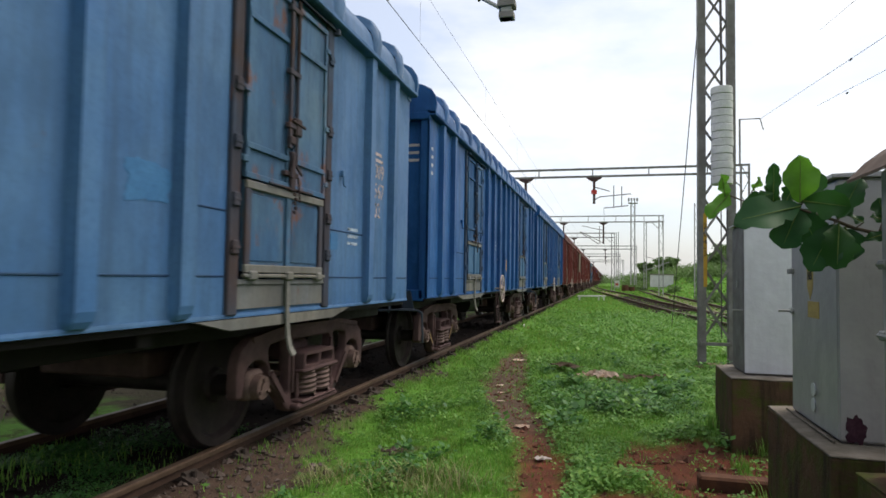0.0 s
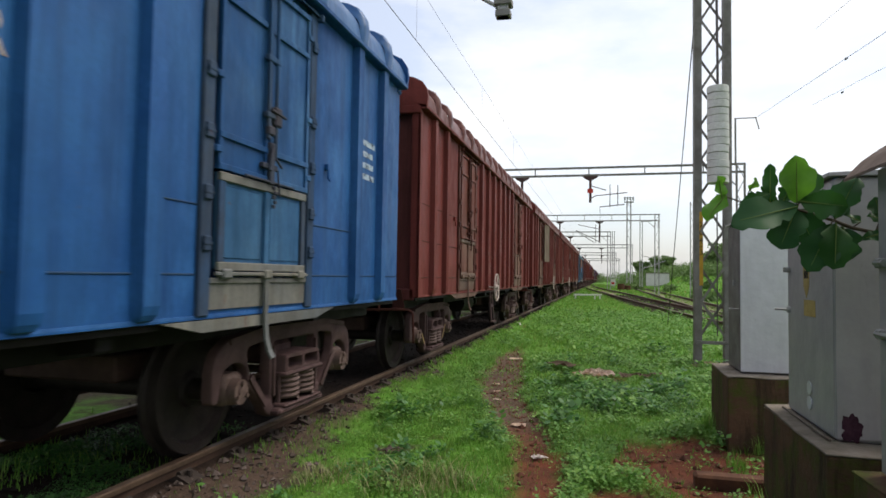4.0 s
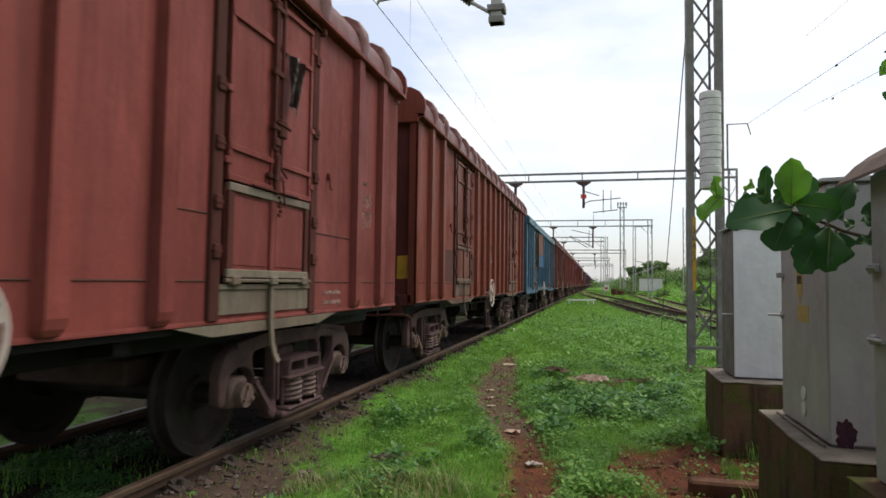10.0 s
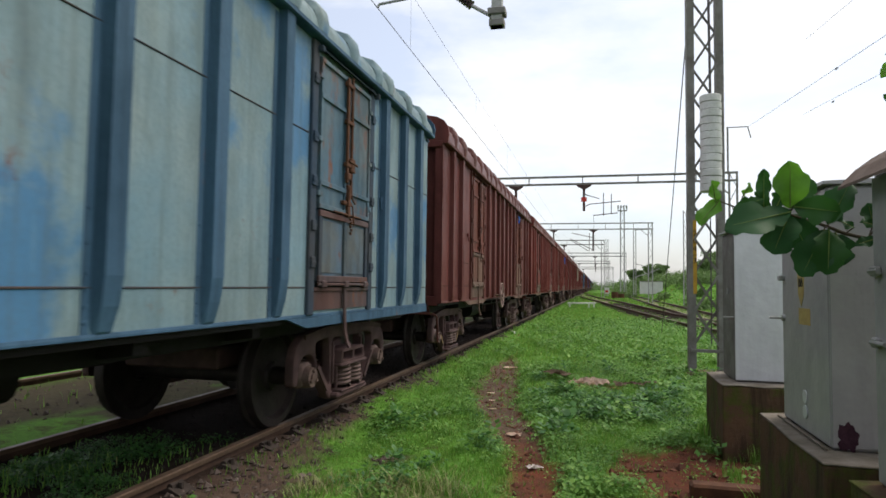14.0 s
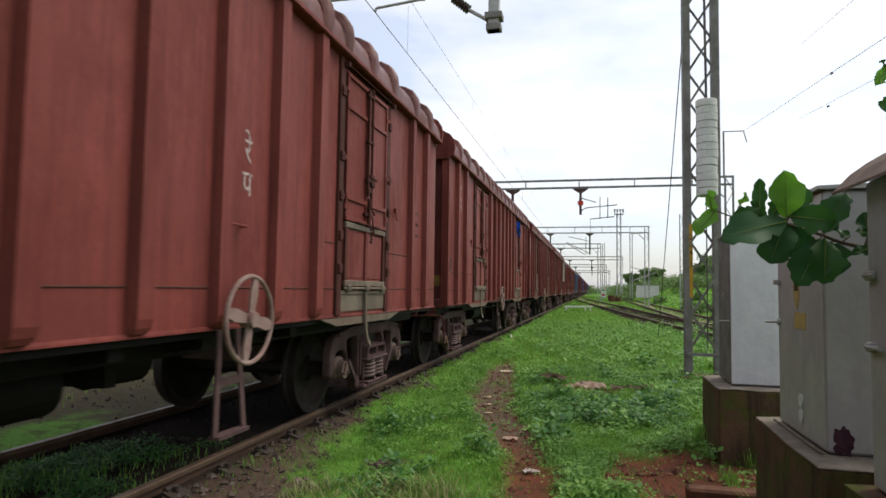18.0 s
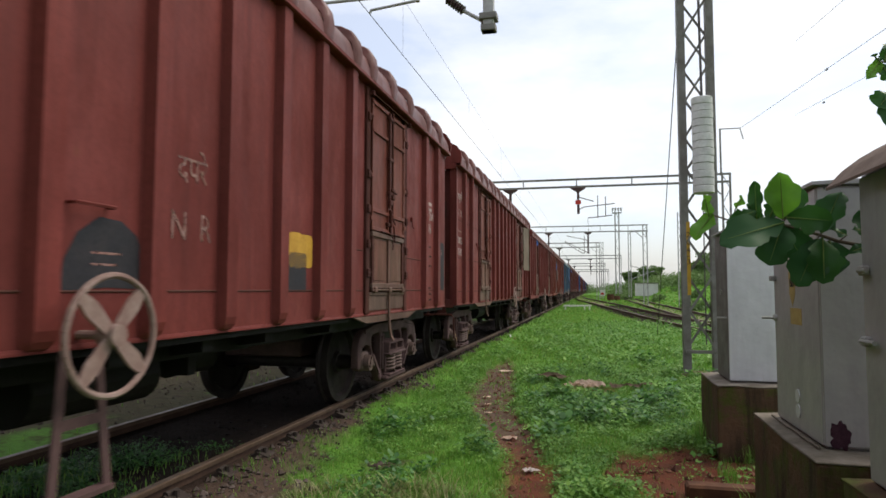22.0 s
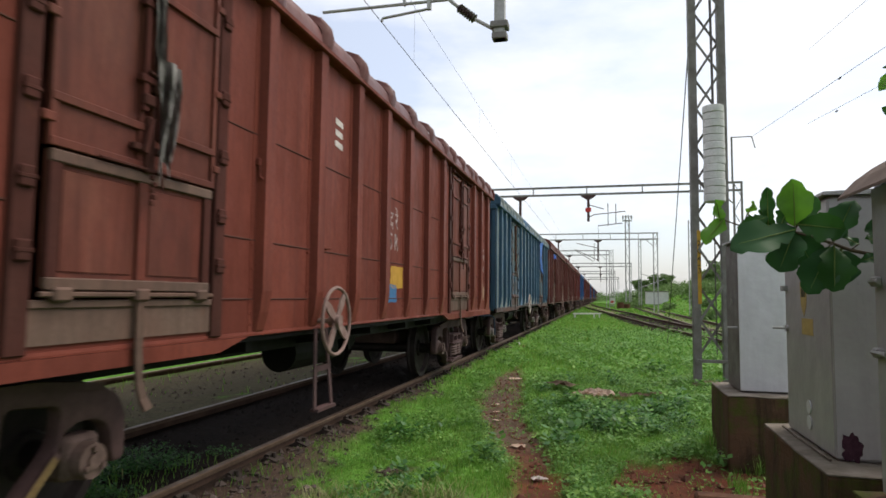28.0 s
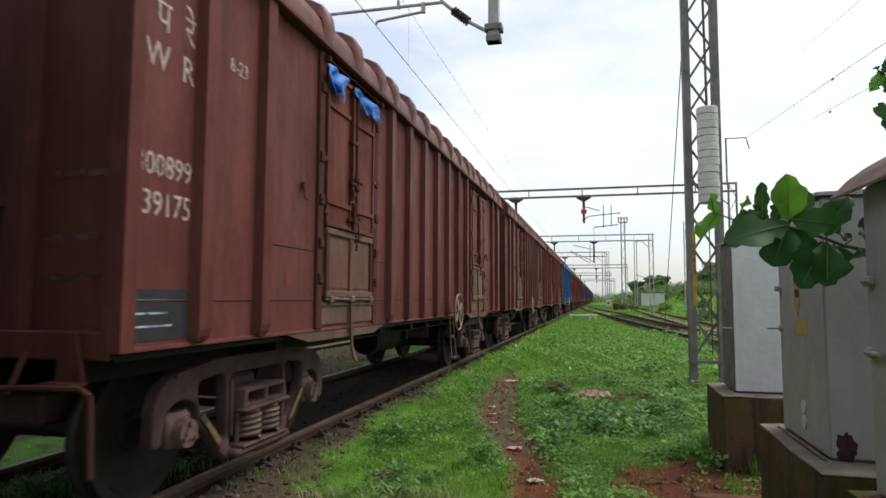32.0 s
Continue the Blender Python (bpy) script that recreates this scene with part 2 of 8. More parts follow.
def sheet_metal(name, c1, c2):
    """Painted cabinet sheet: cloudy fading, rain runs, scuffs, shallow dents."""
    mat, nt, bs = graph(name)
    v = coords(nt)
    cloud = ramp(nt, noise_node(nt, v, 1.5, 6, 0.65), 0.33, 0.67)
    col = blend(nt, cloud, c1, c2)
    run = ramp(nt, noise_node(nt, v, 1.0, 5, 0.65, (9, 9, 0.7)), 0.50, 0.72, 0, 0.2)
    col = blend(nt, run, col, tuple(0.6 * a for a in c2))
    scuff = ramp(nt, noise_node(nt, v, 9, 7, 0.75, (1, 1, 0.5)), 0.62, 0.70, 0, 0.5)
    col = blend(nt, scuff, col, tuple(0.62 * a for a in c1))
    specks = ramp(nt, noise_node(nt, v, 42, 4, 0.7), 0.68, 0.74, 0, 0.6)
    col = blend(nt, specks, col, tuple(0.5 * a for a in c1))
    nt.links.new(col, bs.inputs["Base Color"])
    bs.inputs["Metallic"].default_value = 0.15
    nt.links.new(ramp(nt, cloud, 0, 1, 0.38, 0.55), bs.inputs["Roughness"])
    bumped(nt, bs, noise_node(nt, v, 2.4, 4, 0.55), 0.5, 0.04)
    return mat


BROWN = (0.120, 0.037, 0.028)
M = {
    "red_a": paint("paint_oxide_red", (0.165, 0.039, 0.033), (0.124, 0.032, 0.028), 0.12, 0.5),
    "red_b": paint("paint_dull_red", (0.158, 0.042, 0.036), (0.186, 0.048, 0.040), 0.14, 0.55),
    "red_c": paint("paint_orange_red", (0.178, 0.047, 0.031), (0.138, 0.039, 0.028), 0.16, 0.5),
    "red_d": paint("paint_maroon", (0.104, 0.035, 0.031), (0.132, 0.041, 0.036), 0.1, 0.5),
    "roof_red": paint("paint_roof_red", (0.130, 0.040, 0.033), (0.100, 0.034, 0.030), 0.2, 0.5, rough=0.48, gloss=0.22),
    "roof_blue": paint("paint_roof_blue", (0.066, 0.140, 0.255), (0.044, 0.112, 0.245), 0.2, 0.5, rough=0.48, gloss=0.2),
    "red_door": paint("paint_red_door", (0.150, 0.040, 0.028), (0.150, 0.058, 0.040), 0.28, 0.7, grime=0.55),
    "grey_door": paint("paint_worn_flap", (0.160, 0.098, 0.070), (0.140, 0.052, 0.038), 0.3, 0.7, grime=0.5),
    "kick": paint("paint_scuffed_plate", (0.185, 0.160, 0.120), (0.130, 0.090, 0.068), 0.25, 0.7, grime=0.4),
    "kick_red": paint("paint_muddy_plate", (0.165, 0.110, 0.085), (0.115, 0.060, 0.046), 0.3, 0.7, grime=0.5),
    "kick_blue": paint("paint_rusty_blue_plate", (0.205, 0.195, 0.165), (0.105, 0.115, 0.125), 0.4, 0.7, grime=0.4),
    "post_red": paint("paint_rusty_post", (0.092, 0.032, 0.026), (0.055, 0.025, 0.020), 0.3, 0.6, gloss=0.02),
    "blue_a": paint("paint_faded_blue", (0.072, 0.152, 0.275), (0.045, 0.118, 0.262), 0.2, 0.55, gloss=0.12),
    "door_sky": paint("paint_rusty_sky_door", (0.045, 0.110, 0.215), (0.080, 0.140, 0.195), 0.55, 0.65, (0.130, 0.060, 0.038), grime=0.45),
    "post_sky": paint("paint_rusted_sky_post", (0.075, 0.050, 0.042), (0.042, 0.065, 0.100), 0.45, 0.6, gloss=0.02),
    "roof_deep": paint("paint_roof_deep_blue", (0.016, 0.075, 0.225), (0.034, 0.115, 0.270), 0.12, 0.5, rough=0.46, gloss=0.25),
    "door_deep": paint("paint_worn_deep_blue_door", (0.016, 0.072, 0.205), (0.050, 0.125, 0.245), 0.22, 0.7, grime=0.35),
    "post_deep": paint("paint_grimy_blue_post", (0.060, 0.075, 0.100), (0.030, 0.075, 0.165), 0.3, 0.7, grime=0.3, gloss=0.02),
    "blue_b": paint("paint_blue", (0.013, 0.066, 0.215), (0.025, 0.104, 0.270), 0.1, 0.5, gloss=0.12),
    "blue_c": paint("paint_pale_blue", (0.190, 0.250, 0.255), (0.130, 0.215, 0.260), 0.3, 0.55, gloss=0.12, under=(0.045, 0.145, 0.285)),
    "blue_d": paint("paint_grey_green_over_blue", (0.182, 0.206, 0.192), (0.135, 0.178, 0.190), 0.34, 0.55, (0.190, 0.100, 0.048), gloss=0.12, under=(0.040, 0.130, 0.270)),
    "cap_pale": plain("pale_axle_cap", (0.300, 0.270, 0.255), (0.150, 0.120, 0.110), 9, 0.6, 0.1),
    "rusty_sill": paint("paint_rusted_sill", (0.105, 0.050, 0.040), (0.075, 0.062, 0.066), 0.5, 0.6),
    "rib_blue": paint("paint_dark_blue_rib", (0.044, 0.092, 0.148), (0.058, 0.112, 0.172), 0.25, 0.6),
    "post_blue": paint("paint_rusty_blue_post", (0.032, 0.058, 0.092), (0.060, 0.060, 0.062), 0.25, 0.6, gloss=0.02),
    "door_blue": paint("paint_blue_door", (0.060, 0.130, 0.190), (0.130, 0.155, 0.155), 0.62, 0.65, (0.150, 0.068, 0.042), grime=0.4),
    "flap_blue": paint("paint_blue_flap", (0.110, 0.115, 0.105), (0.050, 0.115, 0.190), 0.45, 0.65, grime=0.45),
    "steel_dirty": plain("dirty_cast_steel", (0.100, 0.058, 0.055), (0.046, 0.029, 0.029), 3, 0.75, 0.05),
    # near-black: the deep shade under the wagons is put into this colour
    "steel_dark": plain("shade_black_steel", (0.007, 0.006, 0.006), (0.014, 0.011, 0.010), 5, 0.65, 0.2),
    "wheel": plain("wheel_steel", (0.038, 0.029, 0.028), (0.022, 0.018, 0.018), 6, 0.55, 0.3),
    "spring": plain("spring_steel", (0.150, 0.100, 0.088), (0.070, 0.046, 0.040), 6, 0.65, 0.1),
    "cap": plain("axle_cap_steel", (0.170, 0.115, 0.097), (0.080, 0.052, 0.045), 9, 0.65, 0.1),
    "white": plain("worn_white_paint", (0.60, 0.56, 0.53), (0.42, 0.37, 0.34), 8, 0.6),
    "wheel_worn": plain("worn_handwheel_paint", (0.26, 0.19, 0.165), (0.17, 0.10, 0.085), 7, 0.65),
    "mustard": plain("faded_mustard_paint", (0.26, 0.17, 0.045), (0.17, 0.10, 0.035), 8, 0.7),
    "cloth": plain("dirty_grey_cloth", (0.30, 0.29, 0.275), (0.17, 0.155, 0.145), 12, 0.9),
    "wheel_paint": plain("dusty_handwheel_paint", (0.46, 0.40, 0.37), (0.30, 0.22, 0.19), 7, 0.65),
    "chalk": plain("faded_white_lettering", (0.52, 0.46, 0.44), (0.36, 0.27, 0.25), 9, 0.8, worn=0.8),
    "yellow": plain("yellow_paint", (0.50, 0.29, 0.038), (0.36, 0.20, 0.032), 6, 0.6),
    "black": plain("black_paint", (0.018, 0.018, 0.020), (0.035, 0.032, 0.032), 6, 0.6),
    "rust": plain("rust", (0.120, 0.055, 0.030), (0.070, 0.036, 0.025), 7, 0.85),
    "tarp": plain("blue_plastic_sheet", (0.020, 0.140, 0.520), (0.040, 0.200, 0.620), 9, 0.4),
    "rail_web": plain("rusty_rail", (0.078, 0.046, 0.031), (0.045, 0.029, 0.022), 5, 0.75, 0.1, shifted=False),
    "rail_head": plain("worn_rail_head", (0.130, 0.086, 0.058), (0.085, 0.056, 0.039), 5, 0.5, 0.3, shifted=False),
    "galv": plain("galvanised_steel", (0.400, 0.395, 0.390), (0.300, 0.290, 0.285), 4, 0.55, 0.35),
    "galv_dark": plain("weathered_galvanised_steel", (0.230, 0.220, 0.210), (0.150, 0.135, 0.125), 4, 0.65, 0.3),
    "alu": sheet_metal("grey_painted_sheet", (0.62, 0.62, 0.645), (0.50, 0.50, 0.525)),
    "alu_dark": sheet_metal("grey_green_sheet", (0.400, 0.388, 0.385), (0.305, 0.292, 0.295)),
    "weight": plain("grey_cast_weight", (0.60, 0.59, 0.59), (0.50, 0.49, 0.485), 5, 0.6, 0.1),
    "concrete": mossy("mossy_concrete"),
    "concrete_top": plain("stained_concrete", (0.220, 0.190, 0.160), (0.095, 0.080, 0.055), 4, 0.9, 0, 0.5, 0.015),
    "wire": plain("dark_wire", (0.10, 0.09, 0.09), (0.06, 0.055, 0.055), 6, 0.5, 0.5),
    "insulator": plain("brown_glazed_insulator", (0.090, 0.060, 0.058), (0.060, 0.040, 0.040), 5, 0.3),
    "stone": plain("dusty_ballast_stone", (0.110, 0.085, 0.072), (0.070, 0.054, 0.047), 5, 0.9),
    "paper": plain("crumpled_white_paper", (0.72, 0.66, 0.64), (0.60, 0.52, 0.50), 14, 0.8),
    "faded_yellow": plain("faded_yellow_paint", (0.46, 0.34, 0.12), (0.36, 0.26, 0.10), 8, 0.65),
    "card": plain("torn_brown_cardboard", (0.80, 0.66, 0.55), (0.55, 0.40, 0.30), 10, 0.85),
    "roof_tin": plain("faded_brown_tin", (0.165, 0.120, 0.098), (0.115, 0.082, 0.066), 5, 0.85),
    "hut_white": plain("white_wash", (0.66, 0.65, 0.64), (0.55, 0.54, 0.52), 1.5, 0.85),
    "sleeper": plain("weathered_sleeper", (0.060, 0.046, 0.038), (0.038, 0.030, 0.026), 6, 0.9),
    "bark": plain("brown_bark", (0.110, 0.085, 0.062), (0.075, 0.056, 0.040), 9, 0.9),
    "red_disc": plain("red_marker", (0.50, 0.05, 0.04), (0.42, 0.05, 0.04), 6, 0.5),
}


def leaf_paint(name, c1, c2, c3, rough=0.55, trans=0.25, dry=None):
    """Foliage: patches of tone over the ground, and each leaf or blade has its own."""
    mat, nt, bs = graph(name)
    g = nt.nodes.new("ShaderNodeNewGeometry")
    n = ramp(nt, noise_node(nt, g.outputs["Position"], 0.9, 6, 0.65), 0.35, 0.65)
    col = blend(nt, n, c1, c2)
    lush = ramp(nt, noise_node(nt, g.outputs["Position"], 2.3, 5, 0.65), 0.50, 0.66, 0, 0.75)
    col = blend(nt, lush, col, tuple(0.55 * a for a in c1))
    col = blend(nt, ramp(nt, g.outputs["Random Per Island"], 0.45, 1.0, 0, 0.85), col, c3)
    if dry:
        col = blend(nt, ramp(nt, g.outputs["Random Per Island"], 0.0, 0.10, 0.8, 0.0), col, dry)
    nt.links.new(col, bs.inputs["Base Color"])
    bs.inputs["Roughness"].default_value = rough
    bs.inputs["Specular IOR Level"].default_value = 0.25
    tr = nt.nodes.new("ShaderNodeBsdfTranslucent")
    nt.links.new(col, tr.inputs["Color"])
    mx = nt.nodes.new("ShaderNodeMixShader")
    mx.inputs[0].default_value = trans
    nt.links.new(bs.outputs[0], mx.inputs[1])
    nt.links.new(tr.outputs[0], mx.inputs[2])
    nt.links.new(mx.outputs[0], nt.nodes["Material Output"].inputs[0])
    return mat


M["seam_blu"] = plain("dark_weld_line", (0.030, 0.040, 0.055), (0.070, 0.050, 0.040), 5, 0.8)
M["seam_deep"] = plain("blue_weld_line", (0.012, 0.040, 0.110), (0.030, 0.060, 0.100), 5, 0.8)
M["seam_red"] = plain("brown_weld_line", (0.060, 0.025, 0.020), (0.085, 0.036, 0.026), 5, 0.8)
M["grass"] = leaf_paint("grass_blades", (0.090, 0.225, 0.026), (0.134, 0.300, 0.036), (0.255, 0.410, 0.085), 0.6, 0.32, (0.330, 0.290, 0.120))
M["weed"] = leaf_paint("weed_leaves", (0.080, 0.210, 0.036), (0.124, 0.275, 0.044), (0.225, 0.385, 0.080), 0.55, 0.35)
M["straw"] = leaf_paint("dry_grass", (0.340, 0.310, 0.150), (0.230, 0.250, 0.095), (0.170, 0.225, 0.075))
# lightened green: the haze over the far bank is put into it
M["bush"] = leaf_paint("hazed_bush_leaves", (0.095, 0.170, 0.050), (0.130, 0.210, 0.062), (0.150, 0.215, 0.080), 0.6, 0.35)
M["big_leaf"] = leaf_paint("broad_leaf", (0.022, 0.085, 0.020), (0.035, 0.110, 0.022), (0.070, 0.190, 0.028), 0.45, 0.3)
M["weed_dark"] = leaf_paint("dark_weed_leaves", (0.036, 0.120, 0.030), (0.052, 0.150, 0.032), (0.085, 0.215, 0.045), 0.5, 0.3)
M["stripe"] = plain("rubbed_yellow_stripe", (0.200, 0.140, 0.055), (0.130, 0.080, 0.045), 14, 0.85)

# ---------------------------------------------------------------- ground
TRACK_X = -4.0          # centre line of the train's track; rail tops lie at z = 0
GROUND = -0.22


def step01(a, b, v):
    t = np.clip((v - a) / (b - a), 0, 1)
    return t * t * (3 - 2 * t)


def waves(x, y):
    return (np.sin(1.7 * x + 0.6 * y) + np.sin(0.9 * y - 1.3 * x + 2) + np.sin(3.1 * y + 0.7 * x) * 0.5 + np.sin(4.3 * x - 1.1 * y + 1) * 0.5) / 3


def ground_z(x, y):
    x, y = np.asarray(x, float), np.asarray(y, float)
    near = 1 - step01(25, 60, np.abs(y - 5))
    z = GROUND + 0.025 * waves(x, y) * near
    bed = step01(-2.45, -2.85, x) * step01(-12.0, -11.0, x)
    z = z * (1 - bed) + bed * (-0.105 + 0.010 * waves(2 * x, 2 * y) * near)
    z = z - 0.05 * soil_mask(x, y)
    z = z + 2.3 * step01(6.8, 14, x) * step01(55, 105, y) + 3.0 * step01(14, 40, x) * step01(60, 140, y)
    z = z + 3.5 * step01(-16, -60, x) * step01(20, 90, y)
    return z


def path_x(y):
    return np.interp(y, (2.0, 4.0, 5.2, 6.6, 8.1, 10.0, 11.5, 13.2, 15.0), (-0.36, -0.40, -0.46, -0.67, -1.12, -1.58, -1.70, -1.84, -1.95))


DIV_Y = (8, 20, 33.6, 45, 63, 95, 130, 190)
DIV_X = (9.0, 5.9, 3.75, 2.75, 1.5, -1.1, -2.6, -3.4)      # centre line of the diverging track


def soil_mask(x, y):
    """1 on the trodden path and the bare red patch by the plinths."""
    rough = 0.10 * waves(3.1 * x, 2.7 * y) + 0.05 * waves(9 * x, 8 * y)
    wide = np.interp(y, (3, 6, 9, 11, 13.5, 15.5), (0.17, 0.22, 0.30, 0.34, 0.20, 0.0))
    path = step01(0.12, -0.08, np.abs(x - path_x(y)) - wide + rough) * (y < 15.5)
    patch = step01(0.16, -0.16, np.hypot((x - 0.95) / 0.9, (y - 6.1) / 1.25) - 0.85 + 2.2 * rough)
    patch2 = step01(0.14, -0.1, np.hypot((x - 0.2) / 0.5, (y - 4.9) / 0.55) - 0.8 + 2.2 * rough)
    litter = step01(0.2, -0.1, np.hypot((x + 0.1) / 0.9, (y - 10.9) / 0.5) - 0.8 + 2.5 * rough) * 0.9
    return np.maximum.reduce([path, patch, patch2, litter])


def stone_mask(x, y):
    """1 on the stony shoulder of the tracks."""
    rough = 0.24 * waves(1.9 * x, 2.3 * y) + 0.20 * waves(6 * x, 5 * y) + 0.10 * waves(13 * x + 1, 14 * y)
    edge = np.interp(y, (2, 4.7, 6.5, 9, 14, 24), (-2.30, -2.44, -2.68, -2.82, -2.96, -3.0))
    main = step01(edge + 0.18, edge - 0.14, x + rough) * step01(-9.5, -9.2, x) * np.where(x < -5.1, step01(0.15, -0.15, waves(0.55 * x, 0.45 * y + 1) + 1.2 * rough) * 0.9, 1.0)
    bare = 0.85 * step01(0.2, -0.2, np.hypot((x + 2.02) / 0.34, (y - 5.85) / 0.30) - 0.75 + 2.0 * rough)
    between = step01(-5.75, -6.0, x + 0.6 * rough) * step01(-8.1, -7.8, x) * 0.92
    return np.maximum.reduce([main, bare, between])


def gravel_mask(x, y):
    """1 on the paler bed of the side tracks."""
    rough = 0.22 * waves(1.9 * x, 2.3 * y)
    side = 0.85 * step01(1.6, 1.05, np.abs(x - np.interp(y, DIV_Y, DIV_X)) + rough) * (y > 12) * (y < 150)
    third = 0.7 * step01(1.4, 0.9, np.abs(x - 5.62) + rough) * (y > 12) * (y < 200)
    return np.maximum(side, third)


def dust_mask(x, y):
    """1 where the trodden path is worn to grey-brown grit."""
    return soil_mask(x, y) * step01(6.0, 7.6, y + 0.5 * waves(2 * x, 2 * y)) * (x < -0.5)


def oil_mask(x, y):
    """1 between the rails, where the train's shade is painted into the ballast."""
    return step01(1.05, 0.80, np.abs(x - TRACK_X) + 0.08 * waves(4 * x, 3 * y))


def axis_steps(lo, a, b, hi, fine, grow=1.35):
    mid = list(np.arange(a, b + 1e-6, fine))
    out, d = [], fine
    v = b
    while v < hi:
        d *= grow
        v += d
        out.append(min(v, hi))
    low, d, v = [], fine, a
    while v > lo:
        d *= grow
        v -= d
        low.append(max(v, lo))
    return np.array(low[::-1] + mid + out)


def build_ground():
    xs = axis_steps(-1800, -5.5, 3.2, 1800, 0.11)
    ys = np.concatenate([axis_steps(-300, 3.0, 15.0, 15.2, 0.11), np.arange(15.6, 62, 0.9), np.geomspace(63, 4000, 40)])
    gx, gy = np.meshgrid(xs, ys)
    gz = ground_z(gx, gy)
    nx, ny = len(xs), len(ys)
    verts = np.stack([gx.ravel(), gy.ravel(), gz.ravel()], 1)
    idx = np.arange(nx * ny).reshape(ny, nx)
    faces = np.stack([idx[:-1, :-1].ravel(), idx[:-1, 1:].ravel(), idx[1:, 1:].ravel(), idx[1:, :-1].ravel()], 1)
    me = bpy.data.meshes.new("ground")
    me.from_pydata(verts.tolist(), [], faces.tolist())
    for nm, fn in (("soil", soil_mask), ("stones", stone_mask), ("dust", dust_mask), ("gravel", gravel_mask), ("bed_shade", oil_mask)):
        at = me.attributes.new(nm, 'FLOAT', 'POINT')
        at.data.foreach_set("value", fn(gx.ravel(), gy.ravel()).astype(np.float32))
    me.polygons.foreach_set("use_smooth", [True] * len(me.polygons))
    mat, nt, bs = graph("grassy_red_soil")
    g = nt.nodes.new("ShaderNodeNewGeometry").outputs["Position"]
    turf = blend(nt, ramp(nt, noise_node(nt, g, 1.2, 6, 0.65), 0.35, 0.65), (0.075, 0.190, 0.022), (0.105, 0.235, 0.032))
    turf = blend(nt, ramp(nt, noise_node(nt, g, 0.13, 5, 0.6), 0.42, 0.62, 0, 0.7), turf, (0.110, 0.225, 0.045))
    turf = blend(nt, ramp(nt, noise_node(nt, g, 14, 5, 0.7), 0.45, 0.7, 0, 0.6), turf, (0.050, 0.100, 0.022))
    turf = blend(nt, ramp(nt, noise_node(nt, g, 4.5, 6, 0.7), 0.52, 0.66, 0, 0.75), turf, (0.058, 0.048, 0.022))
    soil = blend(nt, ramp(nt, noise_node(nt, g, 3.5, 6, 0.65), 0.35, 0.65), (0.155, 0.050, 0.027), (0.080, 0.036, 0.023))
    soil = blend(nt, ramp(nt, noise_node(nt, g, 40, 4, 0.7), 0.45, 0.75, 0, 0.6), soil, (0.060, 0.032, 0.024))
    stony = blend(nt, ramp(nt, noise_node(nt, g, 9, 6, 0.7), 0.35, 0.7), (0.084, 0.057, 0.043), (0.042, 0.029, 0.022))
    dust = blend(nt, ramp(nt, noise_node(nt, g, 14, 6, 0.7), 0.38, 0.66), (0.125, 0.086, 0.062), (0.062, 0.044, 0.033))
    # near-black bed: the shade under the train is put into this colour
    shaded = blend(nt, ramp(nt, noise_node(nt, g, 9, 6, 0.7), 0.35, 0.7), (0.024, 0.017, 0.014), (0.010, 0.007, 0.006))
    for nm, c in (("soil", soil), ("dust", dust), ("stones", stony), ("gravel", (0.185, 0.140, 0.108)), ("bed_shade", shaded)):
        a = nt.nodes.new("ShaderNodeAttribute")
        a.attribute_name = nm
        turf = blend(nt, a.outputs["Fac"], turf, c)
    nt.links.new(turf, bs.inputs["Base Color"])
    bs.inputs["Roughness"].default_value = 0.95
    bs.inputs["Specular IOR Level"].default_value = 0.06
    bumped(nt, bs, noise_node(nt, g, 30, 6, 0.7), 0.7, 0.03)
    ob = new("ground", me)
    me.materials.append(mat)
    tagged(ob, "green grassy ground with bare red soil patches", "ground", kind="structure")


build_ground()


# ---------------------------------------------------------------- tracks
def sweep(bm, prof, pts):
    """Sweeps a closed profile (sideways, up) along points, kept upright."""
    rings = []
    for i, p in enumerate(pts):
        a, b = Vector(pts[max(0, i - 1)]), Vector(pts[min(len(pts) - 1, i + 1)])
        d = (b - a).normalized()
        s = Vector((d.y, -d.x, 0)).normalized()
        rings.append([bm.verts.new(Vector(p) + s * q[0] + Vector((0, 0, q[1]))) for q in prof])
    n = len(prof)
    for r0, r1 in zip(rings, rings[1:]):
        for i in range(n):
            bm.faces.new((r0[i], r0[(i + 1) % n], r1[(i + 1) % n], r1[i]))
    bm.faces.new(rings[0])
    bm.faces.new(rings[-1][::-1])


FOOT = [(-0.07, -0.172), (0.07, -0.172), (0.07, -0.16), (0.012, -0.145), (0.009, -0.04), (-0.009, -0.04), (-0.012, -0.145), (-0.07, -0.16)]
HEAD = [(-0.036, -0.04), (0.036, -0.04), (0.036, -0.008), (0.028, 0.0), (-0.028, 0.0), (-0.036, -0.008)]


def rail(pts, label, z=0.0):
    pts = [(p[0], p[1], z) for p in pts]
    base = bmesh.new()
    sweep(base, FOOT, pts)
    ob = part("rail", as_mesh("rail", base), M["rail_web"], None)
    tagged(ob, label, "rail", "rails of the yard")
    hd = bmesh.new()
    sweep(hd, HEAD, pts)
    part("rail_head", as_mesh("rail_head", hd), M["rail_head"], ob, "worn running surface")


for cx in (TRACK_X, TRACK_X - 4.9):
    for sx in (-0.8725, 0.8725):
        rail([(cx + sx, -60, 0), (cx + sx, 30, 0), (cx + sx, 200, 0), (cx + sx, 900, 0)], "rusty brown steel rail beside the grass")


